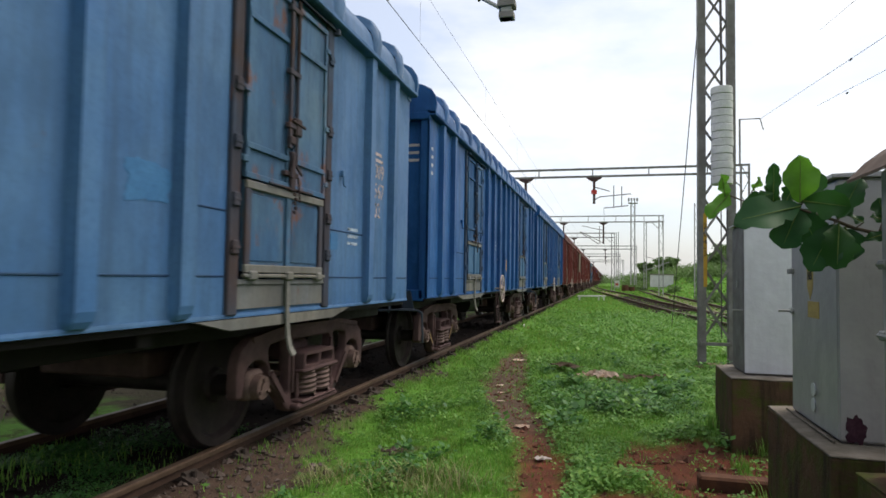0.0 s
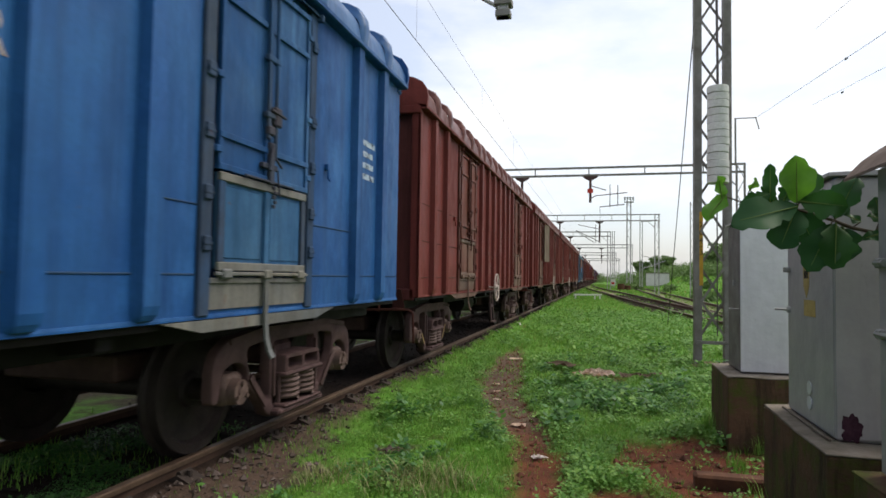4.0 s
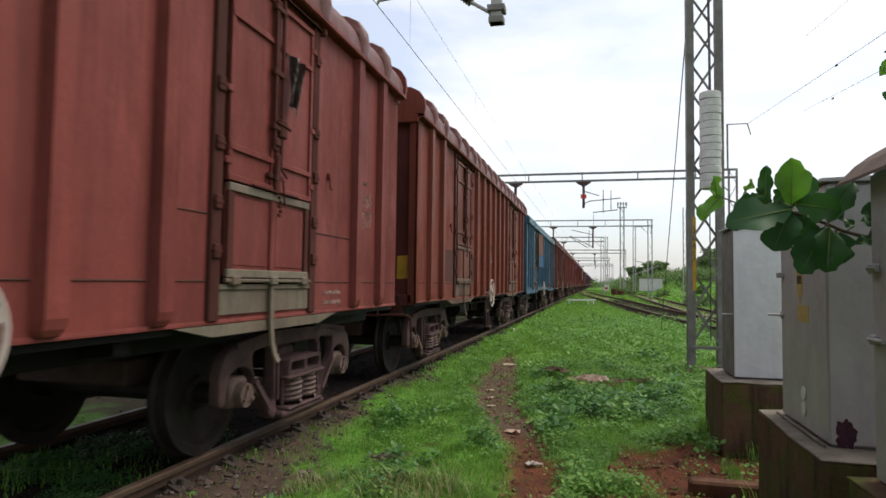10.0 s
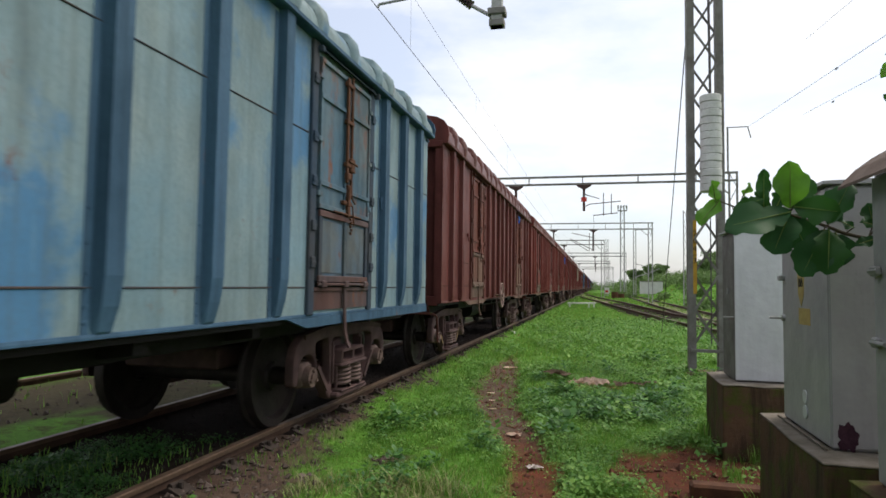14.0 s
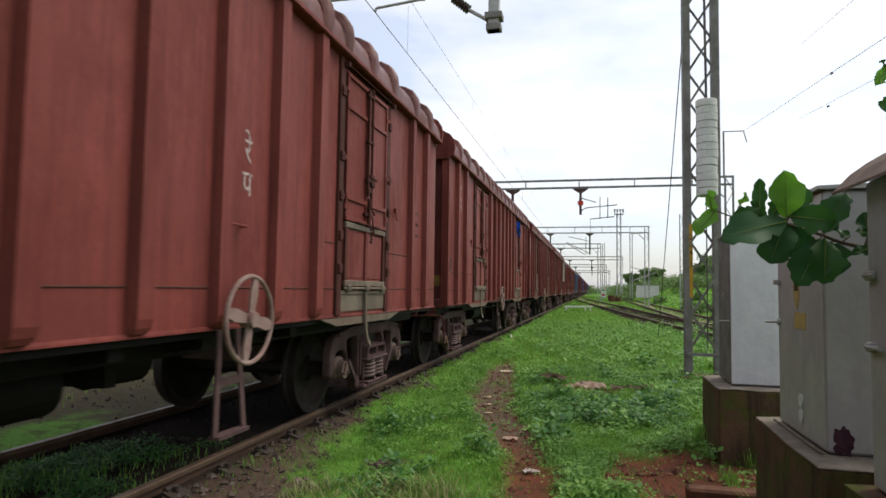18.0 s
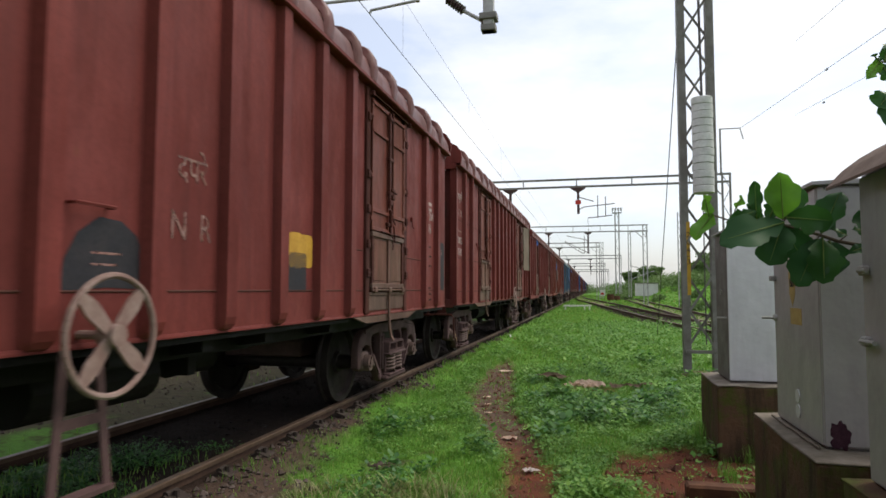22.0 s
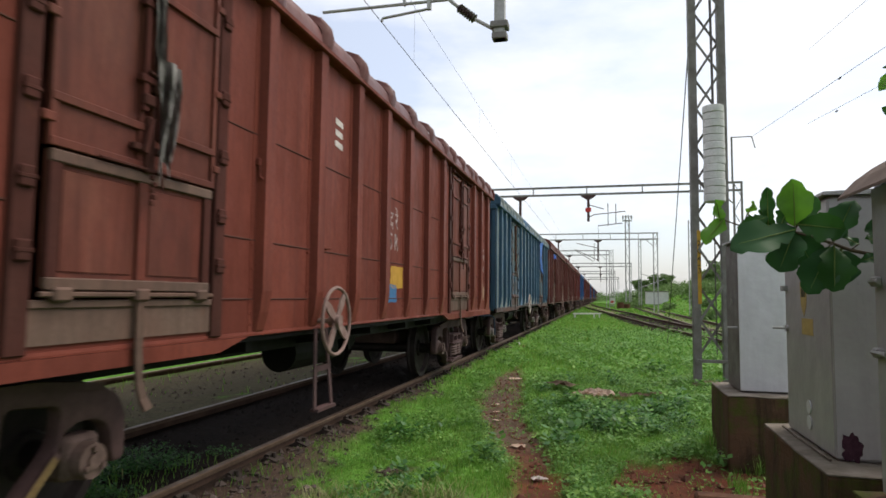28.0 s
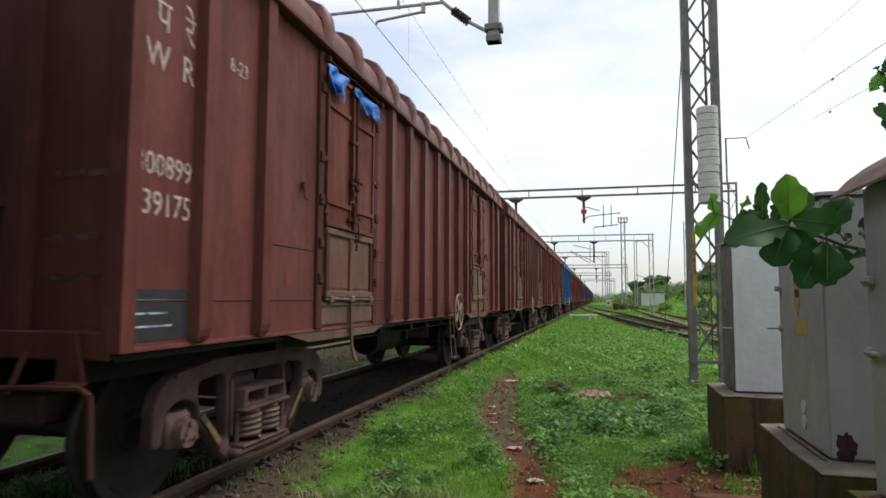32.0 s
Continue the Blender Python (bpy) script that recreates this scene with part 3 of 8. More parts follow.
def smooth_line(pts, n=6):
    out = []
    for i in range(len(pts) - 1):
        p0, p1, p2, p3 = (Vector(pts[max(0, min(len(pts) - 1, j))]) for j in (i - 1, i, i + 1, i + 2))
        for k in range(n):
            t = k / n
            out.append(0.5 * ((2 * p1) + (p2 - p0) * t + (2 * p0 - 5 * p1 + 4 * p2 - p3) * t * t + (3 * p1 - p0 - 3 * p2 + p3) * t ** 3))
    return [tuple(p) for p in out] + [pts[-1]]


# the diverging track that runs off to the right, and the straight one beyond it
right_a = smooth_line([(-3.0, 190, 0), (-1.9, 130, 0), (0.0, 95, 0), (2.55, 63, 0), (3.65, 45.2, 0), (4.7, 33.6, 0), (6.9, 20, 0), (10.0, 8, 0), (16, -6, 0)])
right_b = smooth_line([(-3.4, 130, 0), (-2.15, 94, 0), (0.55, 62, 0), (1.75, 46.7, 0), (3.5, 27.2, 0), (5.2, 18, 0), (8.2, 7, 0), (14, -7, 0)])
rail(right_a, "rusty rail of a diverging track in grass", 0.03)
rail(right_b, "rusty rail of a diverging track in grass", 0.03)
for x in (4.75, 6.5):
    rail([(x, -20, 0), (x, 60, 0), (x, 300, 0)], "rusty rail of a straight siding in grass", 0.02)


def sleeper_mesh(bm):
    prism(bm, [(-1.37, -0.30), (1.37, -0.30), (1.36, -0.165), (1.30, -0.15), (-1.30, -0.15), (-1.36, -0.165)], 'y', -0.125, 0.125)


sleeper_bed = empty("sleeper_bed", pose(TRACK_X, 0, 0), "row of dark weathered sleepers under the rails", "sleepers", kind="structure")
sl = shared("sleeper", sleeper_mesh)
rnd = random.Random(4)
for i in range(110):
    part("sleeper", sl, M["sleeper"], sleeper_bed, m=pose(rnd.uniform(-0.05, 0.03), -4 + i * 0.62, rnd.uniform(-0.05, -0.022), 0, 0, rnd.uniform(-1.2, 1.2)))
def chair_mesh(bm):
    """Rusty chair and clip outside a rail's foot."""
    prism(bm, [(0.03, -0.165), (0.25, -0.165), (0.235, -0.095), (0.125, -0.055), (0.03, -0.105)], 'y', -0.085, 0.085)
    rod(bm, (0.12, -0.06, -0.06), (0.12, 0.06, -0.06), 0.028, 7)
    rod(bm, (0.17, 0.0, -0.12), (0.17, 0.0, -0.030), 0.022, 7)


for i in range(70):
    part("rail_chair", shared("rail_chair", chair_mesh), M["sleeper"], sleeper_bed, "", pose(0.8725, -3.9 + i * 0.62, rnd.uniform(-0.01, 0.015), 0, 0, rnd.uniform(-9, 9)))
siding_bed = empty("siding_sleepers", pose(0, 0, -0.035), "dark sleepers of the diverging track in grass", "sleepers", kind="structure")
ra = np.array(right_a)
rb = np.array(right_b)
for i in range(60):
    y = 14 + i * 0.9
    xa = np.interp(y, ra[::-1, 1], ra[::-1, 0])
    xb = np.interp(y, rb[::-1, 1], rb[::-1, 0])
    part("sleeper", sl, M["sleeper"], siding_bed, m=pose((xa + xb) / 2, y, 0, 0, 0, 12))


# ---------------------------------------------------------------- wagons
LOW, HIGH = 0.03, 0.165   # how far the body rises over its base height, for the long and the short wagons


def rise_of(length):
    return LOW if length > 14 else HIGH


def rib_mesh(up):
    """Pressed hat-section side post; its foot runs out to nothing above the sill."""
    def fn(bm):
        z = [1.150, 1.170, 1.300, 1.460, 3.60 + up, 3.66 + up] if up < 0.1 else [1.150, 1.158, 1.190, 1.240, 3.60 + up, 3.66 + up]
        wid = [0.066, 0.076, 0.086, 0.088, 0.088, 0.088]
        top = [0.040, 0.050, 0.064, 0.068, 0.068, 0.068]
        dep = [0.006, 0.020, 0.050, 0.070, 0.070, 0.072] if up < 0.1 else [0.026, 0.040, 0.058, 0.070, 0.070, 0.072]
        rows = [[bm.verts.new((0, -w, h)), bm.verts.new((d, -t, h)), bm.verts.new((d, t, h)), bm.verts.new((0, w, h))] for h, w, t, d in zip(z, wid, top, dep)]
        for a, b in zip(rows, rows[1:]):
            for i in range(3):
                bm.faces.new((a[i], a[i + 1], b[i + 1], b[i]))
        bm.faces.new(rows[0])
        bm.faces.new(rows[-1][::-1])
    return fn


def rivets_mesh(bm):
    """Rivet heads down the foot of a side post's near flange."""
    for z in (1.22, 1.30, 1.385, 1.47, 1.62, 1.80):
        rod(bm, (0.0, -0.118, z), (0.010, -0.118, z), 0.016, 8, 0.010)
    box(bm, 0.0, 0.004, -0.145, -0.086, 1.16, 3.60)


def corner_mesh(up):
    def fn(bm):
        prism(bm, [(-0.10, 0.0), (0.03, 0.0), (0.03, 0.11), (0.018, 0.11), (0.018, 0.012), (-0.10, 0.012)], 'z', 1.14, 3.62 + up)
    return fn


def door_gaps(length):
    return [(2.50, 3.90), (length - 3.90, length - 2.50)]


def rib_places(length):
    ends, a = ((0.53, 1.27, 2.03), 4.51) if length > 14 else ((0.68, 1.44), 4.47)
    return list(ends) + [a + i * (length - 2 * a) / 6 for i in range(7)] + [length - e for e in ends[::-1]]


def wall_mesh(length):
    """One sheet with its two door openings, 20 mm thick."""
    up = rise_of(length)

    def fn(bm):
        g = door_gaps(length)
        ys, zs = [0.0, g[0][0], g[0][1], g[1][0], g[1][1], length], [1.145, 1.40, 3.50 + up, 3.64 + up]
        def grid(x):
            return [[bm.verts.new((x, y, z)) for z in zs] for y in ys]
        a, b = grid(1.515), grid(1.495)
        solid = [[not (i in (1, 3) and j == 1) for j in range(3)] for i in range(5)]
        for i in range(5):
            for j in range(3):
                if solid[i][j]:
                    bm.faces.new((a[i][j], a[i + 1][j], a[i + 1][j + 1], a[i][j + 1]))
                    bm.faces.new((b[i][j + 1], b[i + 1][j + 1], b[i + 1][j], b[i][j]))
                for di, dj, p, q in ((-1, 0, (i, j), (i, j + 1)), (1, 0, (i + 1, j), (i + 1, j + 1)), (0, -1, (i, j), (i + 1, j)), (0, 1, (i, j + 1), (i + 1, j + 1))):
                    inside = 0 <= i + di < 5 and 0 <= j + dj < 3 and solid[i + di][j + dj]
                    if solid[i][j] and not inside:
                        bm.faces.new((a[p[0]][p[1]], a[q[0]][q[1]], b[q[0]][q[1]], b[p[0]][p[1]]))
    return fn


def seam_spans(length):
    """Stretches of side sheet between the ribs and the doors."""
    g = door_gaps(length)
    stops = [(-0.09, 0.02)] + [(r - 0.09, r + 0.09) for r in rib_places(length)] + [(a - 0.11, b + 0.11) for a, b in g] + [(length - 0.02, length)]
    stops.sort()
    return [(round(a[1], 3), round(b[0], 3)) for a, b in zip(stops, stops[1:]) if b[0] - a[1] > 0.1]


def beside_door(length, a, b):
    return any(abs(b - (g0 - 0.11)) < 0.02 or abs(a - (g1 + 0.11)) < 0.02 for g0, g1 in door_gaps(length))


def seam_mesh(span):
    def fn(bm):
        prism(bm, [(1.513, -0.008), (1.522, -0.003), (1.522, 0.003), (1.513, 0.008)], 'y', 0, span)
    return fn


def sill_mesh(length):
    """Sill angle along the foot of the side."""
    def fn(bm):
        prism(bm, [(1.40, 1.132), (1.528, 1.132), (1.528, 1.144), (1.524, 1.160), (1.512, 1.160), (1.512, 1.144), (1.40, 1.144)], 'y', 0, length)
    return fn


def long_plate_mesh(bm):
    """Deep plate that hangs from the sill between an end and the far side of its door."""
    prism(bm, [(0.0, 1.130), (0.0, 1.042), (4.00, 1.042), (4.35, 1.130)], 'x', 1.50, 1.534)


def doubler_mesh(bm):
    """Plate that deepens the sill under a door; drawn for the door next to the front end."""
    prism(bm, [(1.90, 1.126), (2.28, 1.048), (3.94, 1.048), (4.32, 1.126)], 'x', 1.505, 1.534)


def eave_mesh(length):
    up = rise_of(length)

    def fn(bm):
        prism(bm, [(1.49, 3.60 + up), (1.60, 3.605 + up), (1.618, 3.615 + up), (1.618, 3.650 + up), (1.49, 3.68 + up)], 'y', -0.03, length + 0.03)
    return fn


# half outlines of the roof: the sheet, and the pressed hoops that carry the side posts over it
SHEET = ((1.600, 3.655), (1.592, 3.74), (1.555, 3.815), (1.45, 3.875), (1.2, 3.92), (0.8, 3.96), (0.4, 3.985), (0.0, 3.993))
HOOP = ((1.612, 3.645), (1.632, 3.76), (1.612, 3.86), (1.545, 3.945), (1.42, 4.000), (1.2, 4.035), (0.8, 4.07), (0.4, 4.09), (0.0, 4.097))


def whole(half, up):
    """The outline from side to side, raised by up and, on the short wagons, arched higher."""
    f = 1.20 if up > 0.1 else 0.90
    half = [(x, 3.645 + (z - 3.645) * f + up) for x, z in half]
    return [(-x, z) for x, z in half] + [(x, z) for x, z in half[-2::-1]]


def end_mesh(up):
    """End sheet, set back behind the corner posts."""
    def fn(bm):
        box(bm, -1.49, 1.49, 0.085, 0.105, 1.12, 3.66 + up)
    return fn


def end_header_mesh(up):
    """Overhanging head of the end with the roof's arched edge above it."""
    def fn(bm):
        box(bm, -1.53, 1.53, -0.035, 0.10, 3.545 + up, 3.655 + up, 0.01)
        prism(bm, [(x, z - 0.02) for x, z in whole(HOOP, up)], 'y', -0.03, 0.03)
    return fn


def stiffener_mesh(up):
    def fn(bm):
        prism(bm, [(-0.06, 0.015), (0.06, 0.015), (0.085, 0.087), (-0.085, 0.087)], 'z', 1.12, 3.55 + up)
    return fn


def end_beam_mesh(bm):
    box(bm, -1.46, 1.46, 0.0, 0.086, 1.09, 1.25, 0.01)


def end_rail_mesh(bm):
    box(bm, -0.66, 0.66, 0.045, 0.087, 1.97, 2.05)


def roof_mesh(width, up):
    """One roof panel between two hoops, crowned a little along its middle."""
    def fn(bm):
        line = whole(SHEET, up)
        rows = []
        for v, swell in ((-0.5, 0.0), (-0.25, 0.8), (0.0, 1.0), (0.25, 0.8), (0.5, 0.0)):
            rows.append([bm.verts.new((x * (1 + 0.006 * swell), v * width, z + 0.022 * swell * (abs(x) < 1.58))) for x, z in line])
        for a, b in zip(rows, rows[1:]):
            for i in range(len(line) - 1):
                bm.faces.new((a[i], a[i + 1], b[i + 1], b[i]))
    return fn


def hoop_mesh(up):
    """Hat-section hoop over the roof, in line with a side post."""
    def fn(bm):
        lo, hi = whole(((1.598, 3.645), (1.598, 3.76), (1.565, 3.835), (1.46, 3.895), (1.30, 3.925), (1.1, 3.945), (0.8, 3.972), (0.4, 3.992), (0.0, 4.0)), up), whole(HOOP, up)
        rows = []
        for y, line in ((-0.115, lo), (-0.080, hi), (-0.045, [(x * 1.004, z + 0.012) for x, z in hi]), (0.045, [(x * 1.004, z + 0.012) for x, z in hi]), (0.080, hi), (0.115, lo)):
            rows.append([bm.verts.new((x, y, z)) for x, z in line])
        for a, b in zip(rows, rows[1:]):
            for i in range(len(lo) - 1):
                bm.faces.new((a[i], a[i + 1], b[i + 1], b[i]))
    return fn


def post_mesh(up):
    def fn(bm):
        box(bm, 1.505, 1.545, -0.06, 0.06, 1.15, 3.60 + up, 0.008)
        for z in (1.62, 1.95, 2.35, 2.75, 3.25 + up):
            box(bm, 1.54, 1.565, -0.042, 0.042, z - 0.05, z + 0.05, 0.008)
            rod(bm, (1.556, -0.045, z), (1.556, 0.045, z), 0.014, 6)
    return fn


def leaf_mesh(up):
    """One upper door leaf, hinged at y = 0."""
    def fn(bm):
        box(bm, 0, 0.018, 0.005, 0.625, 2.12, 3.49 + up)
        for z in (2.14, 2.355, 3.13 + up, 3.46 + up):
            box(bm, 0.012, 0.040, 0.01, 0.62, z - 0.022, z + 0.022, 0.004)
        for y in (0.025, 0.60):
            box(bm, 0.012, 0.034, y - 0.02, y + 0.02, 2.12, 3.49 + up)
        for z in (2.25, 2.75, 3.30 + up):
            box(bm, 0.014, 0.044, -0.04, 0.03, z - 0.024, z + 0.024, 0.006)
    return fn


def bare_leaf_mesh(up):
    """The plain inner face of a leaf that hangs open: a buckled sheet with a folded rim and hinge straps."""
    def fn(bm):
        rr = random.Random(5)
        ny, nz = 6, 14
        top = 3.49 + up
        grid = [[bm.verts.new((0.018 + 0.0030 * math.sin(0.9 * j + 0.35 * i) + rr.uniform(0, 0.0007), 0.02 + 0.59 * i / ny, 2.13 + (top - 2.14) * j / nz)) for i in range(ny + 1)] for j in range(nz + 1)]
        for j in range(nz):
            for i in range(ny):
                bm.faces.new((grid[j][i], grid[j][i + 1], grid[j + 1][i + 1], grid[j + 1][i]))
        box(bm, -0.004, 0.006, 0.005, 0.625, 2.12, top)
        for y in (0.012, 0.618):
            box(bm, 0.0, 0.030, y - 0.007, y + 0.007, 2.12, top)
        for z in (2.127, top - 0.007):
            box(bm, 0.0, 0.030, 0.005, 0.625, z - 0.007, z + 0.007)
        for z in (2.25, 2.75, 3.30 + up):
            box(bm, 0.002, 0.034, -0.05, 0.02, z - 0.03, z + 0.03, 0.006)
    return fn


def leaf_coat_mesh(bm):
    """What is left of the paint on the lower part of the bare leaf: a torn-edged skin."""
    top = [2.60 + 0.05 * math.sin(7.0 * i / 12) + 0.022 * math.sin(2.9 * i) for i in range(13)]
    pts = [(0.03, 2.145), (0.60, 2.145)] + [(0.60 - 0.57 * i / 12, top[i]) for i in range(13)]
    prism(bm, pts, 'x', 0.0270, 0.0305)


def head_mesh(up):
    """Rain strip over the door with its two end brackets."""
    def fn(bm):
        prism(bm, [(1.515, 3.565), (1.575, 3.535), (1.580, 3.545), (1.515, 3.600)], 'y', -0.06, 1.46)
        for y in (-0.05, 1.45):
            box(bm, 1.515, 1.60, y - 0.02, y + 0.02, 3.50, 3.56, 0.006)
        for v in bm.verts:
            v.co.z += up
    return fn


def flap_mesh(bm):
    """Lower flap door across the whole gap: the sheet."""
    box(bm, 1.513, 1.533, 0.03, 1.27, 1.46, 2.10)


def flap_stile(bm):
    box(bm, 1.528, 1.555, -0.035, 0.035, 1.502, 2.048, 0.005)


def flap_rail(bm):
    box(bm, 1.528, 1.560, 0.03, 1.27, -0.03, 0.03, 0.006)


def flap_panel_mesh(bm):
    box(bm, 1.531, 1.539, -0.235, 0.235, 1.53, 2.02, 0.006)


def hinge_mesh(bm):
    rod(bm, (1.56, 0.0, 1.425), (1.56, 1.30, 1.425), 0.014, 6)
    for y in (0.12, 0.65, 1.18):
        box(bm, 1.52, 1.585, y - 0.055, y + 0.055, 1.39, 1.46, 0.012)


def kick_mesh(bm):
    """Plate below the flap."""
    box(bm, 1.515, 1.530, -0.03, 1.33, 1.19, 1.385)
    box(bm, 1.525, 1.545, -0.03, 1.33, 1.36, 1.40, 0.005)


def rod_mesh(up):
    """Two bars over the meeting edge of the leaves, with their guides."""
    def fn(bm):
        box(bm, 1.560, 1.584, 0.582, 0.622, 2.44, 3.47 + up, 0.004)
        rod(bm, (1.575, 0.705, 2.30), (1.575, 0.705, 3.50 + up), 0.016, 8)
        for z in (2.62, 3.05, 3.40 + up):
            box(bm, 1.550, 1.592, 0.555, 0.735, z - 0.022, z + 0.022, 0.006)
    return fn


def gap_mesh(up):
    """Dark sheet set back behind the two leaves; it stands for the shade in their gap."""
    def fn(bm):
        box(bm, 1.500, 1.512, 0.55, 0.75, 2.13, 3.48 + up)
    return fn


def latch_mesh(bm):
    """Hasp, staple and dangling pin where the leaves meet."""
    box(bm, 1.54, 1.578, 0.53, 0.75, 2.215, 2.255, 0.006)
    box(bm, 1.54, 1.585, 0.625, 0.69, 2.10, 2.42, 0.008)
    rod(bm, (1.585, 0.65, 2.40), (1.60, 0.59, 2.20), 0.014, 6)
    box(bm, 1.55, 1.595, 0.58, 0.67, 2.47, 2.54, 0.010)
    rod(bm, (1.575, 0.30, 2.12), (1.575, 1.00, 2.12), 0.010, 6)
    box(bm, 1.55, 1.60, 0.66, 0.76, 2.55, 2.70, 0.012)
    rod(bm, (1.595, 0.60, 2.66), (1.60, 0.80, 2.64), 0.013, 6)
    for k in range(5):
        box(bm, 1.592, 1.612, 0.635 + 0.02 * (k % 2), 0.665 + 0.02 * (k % 2), 2.06 - 0.035 * k, 2.088 - 0.035 * k, 0.004)
    rod(bm, (1.59, 0.69, 2.30), (1.585, 0.79, 2.25), 0.010, 6)
    rod(bm, (1.59, 0.72, 2.22), (1.60, 0.74, 2.02), 0.008, 5)


def lever_mesh(bm):
    """Flat bar that hangs below the flap and hooks outwards."""
    pts = [(1.555, 0.65, 1.44), (1.560, 0.65, 1.10), (1.565, 0.66, 0.95), (1.58, 0.675, 0.86), (1.605, 0.69, 0.80)]
    for (p, q), w in zip(zip(pts, pts[1:]), (0.050, 0.050, 0.052, 0.056)):
        beam(bm, p, q, w, 0.018, (1, 0, 0))


def hook_mesh(bm):
    box(bm, 1.513, 1.55, -0.02, 0.02, -0.03, 0.03, 0.006)
    rod(bm, (1.54, 0, 0.0), (1.545, 0, -0.11), 0.010, 5)
    rod(bm, (1.545, 0, -0.11), (1.57, 0, -0.13), 0.010, 5)


def tie_mesh(bm):
    tube(bm, [(1.515, -0.06, 0.03), (1.56, -0.06, 0.0), (1.56, 0.06, 0.0), (1.515, 0.06, 0.03)], 0.010, 5)


def grab_mesh(bm):
    tube(bm, [(1.515, -0.13, 0), (1.57, -0.13, 0), (1.57, 0.13, 0), (1.515, 0.13, 0)], 0.011, 5)


def handwheel_mesh(bm):
    seg = 36
    for i in range(seg):
        a, b = 2 * math.pi * i / seg, 2 * math.pi * (i + 1) / seg
        rod(bm, (0, 0.295 * math.cos(a), 0.295 * math.sin(a)), (0, 0.295 * math.cos(b), 0.295 * math.sin(b)), 0.017, 7)
    for k in range(4):
        a = math.pi / 2 + 2 * math.pi * k / 4 + 0.25
        d, s = Vector((0, math.cos(a), math.sin(a))), Vector((0, -math.sin(a), math.cos(a)))
        vs = [d * 0.03 + s * 0.030, d * 0.20 + s * 0.046, d * 0.30 + s * 0.024, d * 0.30 - s * 0.024, d * 0.20 - s * 0.046, d * 0.03 - s * 0.030]
        prism(bm, [(v.y, v.z) for v in vs], 'x', -0.008, 0.008)
    rod(bm, (-0.06, 0, 0), (0.04, 0, 0), 0.055, 12)
    rod(bm, (-0.28, 0, 0), (-0.05, 0, 0), 0.022, 8)


def step_mesh(bm):
    for y0, y1 in ((-0.09, -0.20), (0.12, 0.14)):
        beam(bm, (1.60, y0, 1.14), (1.66, y1, 0.46), 0.05, 0.014, (1, 0, 0))
    box(bm, 1.62, 1.70, -0.21, 0.15, 0.45, 0.475)
    beam(bm, (1.63, -0.16, 0.80), (1.63, 0.13, 0.80), 0.014, 0.05)


def frame_mesh(length):
    """Underframe: centre sill, cross bearers, floor sheet."""
    def fn(bm):
        box(bm, -0.17, 0.17, 0.05, length - 0.05, 0.80, 1.09)
        box(bm, -1.48, 1.48, 0.02, length - 0.02, 1.085, 1.125)
        for y in (2.0, 4.6, 5.9, length / 2, length - 5.9, length - 4.6, length - 2.0):
            prism(bm, [(-1.4, 1.09), (-1.4, 1.0), (-0.3, 0.86), (0.3, 0.86), (1.4, 1.0), (1.4, 1.09)], 'y', y - 0.06, y + 0.06)
        for x in (-1.12, 1.12):
            box(bm, x - 0.03, x + 0.03, 0.05, length - 0.05, 0.94, 1.09)
    return fn


def brake_mesh(bm):
    rod(bm, (0.72, -0.55, 0.82), (0.72, 0.55, 0.82), 0.20, 16)
    rod(bm, (0.55, 1.1, 0.85), (0.55, 1.6, 0.85), 0.16, 14)
    rod(bm, (0.55, 1.6, 0.85), (0.30, 2.8, 0.80), 0.02, 6)
    box(bm, 0.3, 0.9, 0.9, 1.0, 0.75, 1.09)


def coupler_mesh(bm):
    """Centre buffer coupler head with its shank; the end is at y = 0, outwards is -y."""
    box(bm, -0.10, 0.10, -0.30, 0.4, 0.95, 1.15, 0.02)
    prism(bm, [(-0.17, -0.46), (0.02, -0.40), (0.10, -0.47), (0.20, -0.42), (0.17, -0.26), (-0.17, -0.26)], 'z', 0.88, 1.22)


def uncoupler_mesh(bm):
    """Long lever from the coupler to the corner, with its bent handle and bracket."""
    tube(bm, [(0.12, -0.30, 0.97), (0.7, -0.24, 0.95), (1.15, -0.18, 0.965), (1.44, -0.16, 0.965), (1.50, -0.16, 0.93), (1.52, -0.16, 0.52)], 0.016, 7)
    prism(bm, [(1.19, 1.24), (1.29, 1.24), (1.35, 0.98), (1.17, 0.98)], 'y', -0.055, -0.03)
    box(bm, 1.16, 1.36, -0.15, -0.03, 0.965, 0.985)
    rod(bm, (1.02, -0.10, 1.14), (1.02, -0.20, 0.93), 0.016, 6)


def rounded(pts, r, n=4):
    """A polygon with its corners rounded off."""
    out = []
    for i, p in enumerate(pts):
        p = Vector(p)
        a, b = Vector(pts[i - 1]), Vector(pts[(i + 1) % len(pts)])
        d = min(r, 0.45 * (a - p).length, 0.45 * (b - p).length)
        s, e = p + (a - p).normalized() * d, p + (b - p).normalized() * d
        for k in range(n + 1):
            t = k / n
            out.append(tuple(s * (1 - t) ** 2 + p * 2 * t * (1 - t) + e * t * t))
    return out


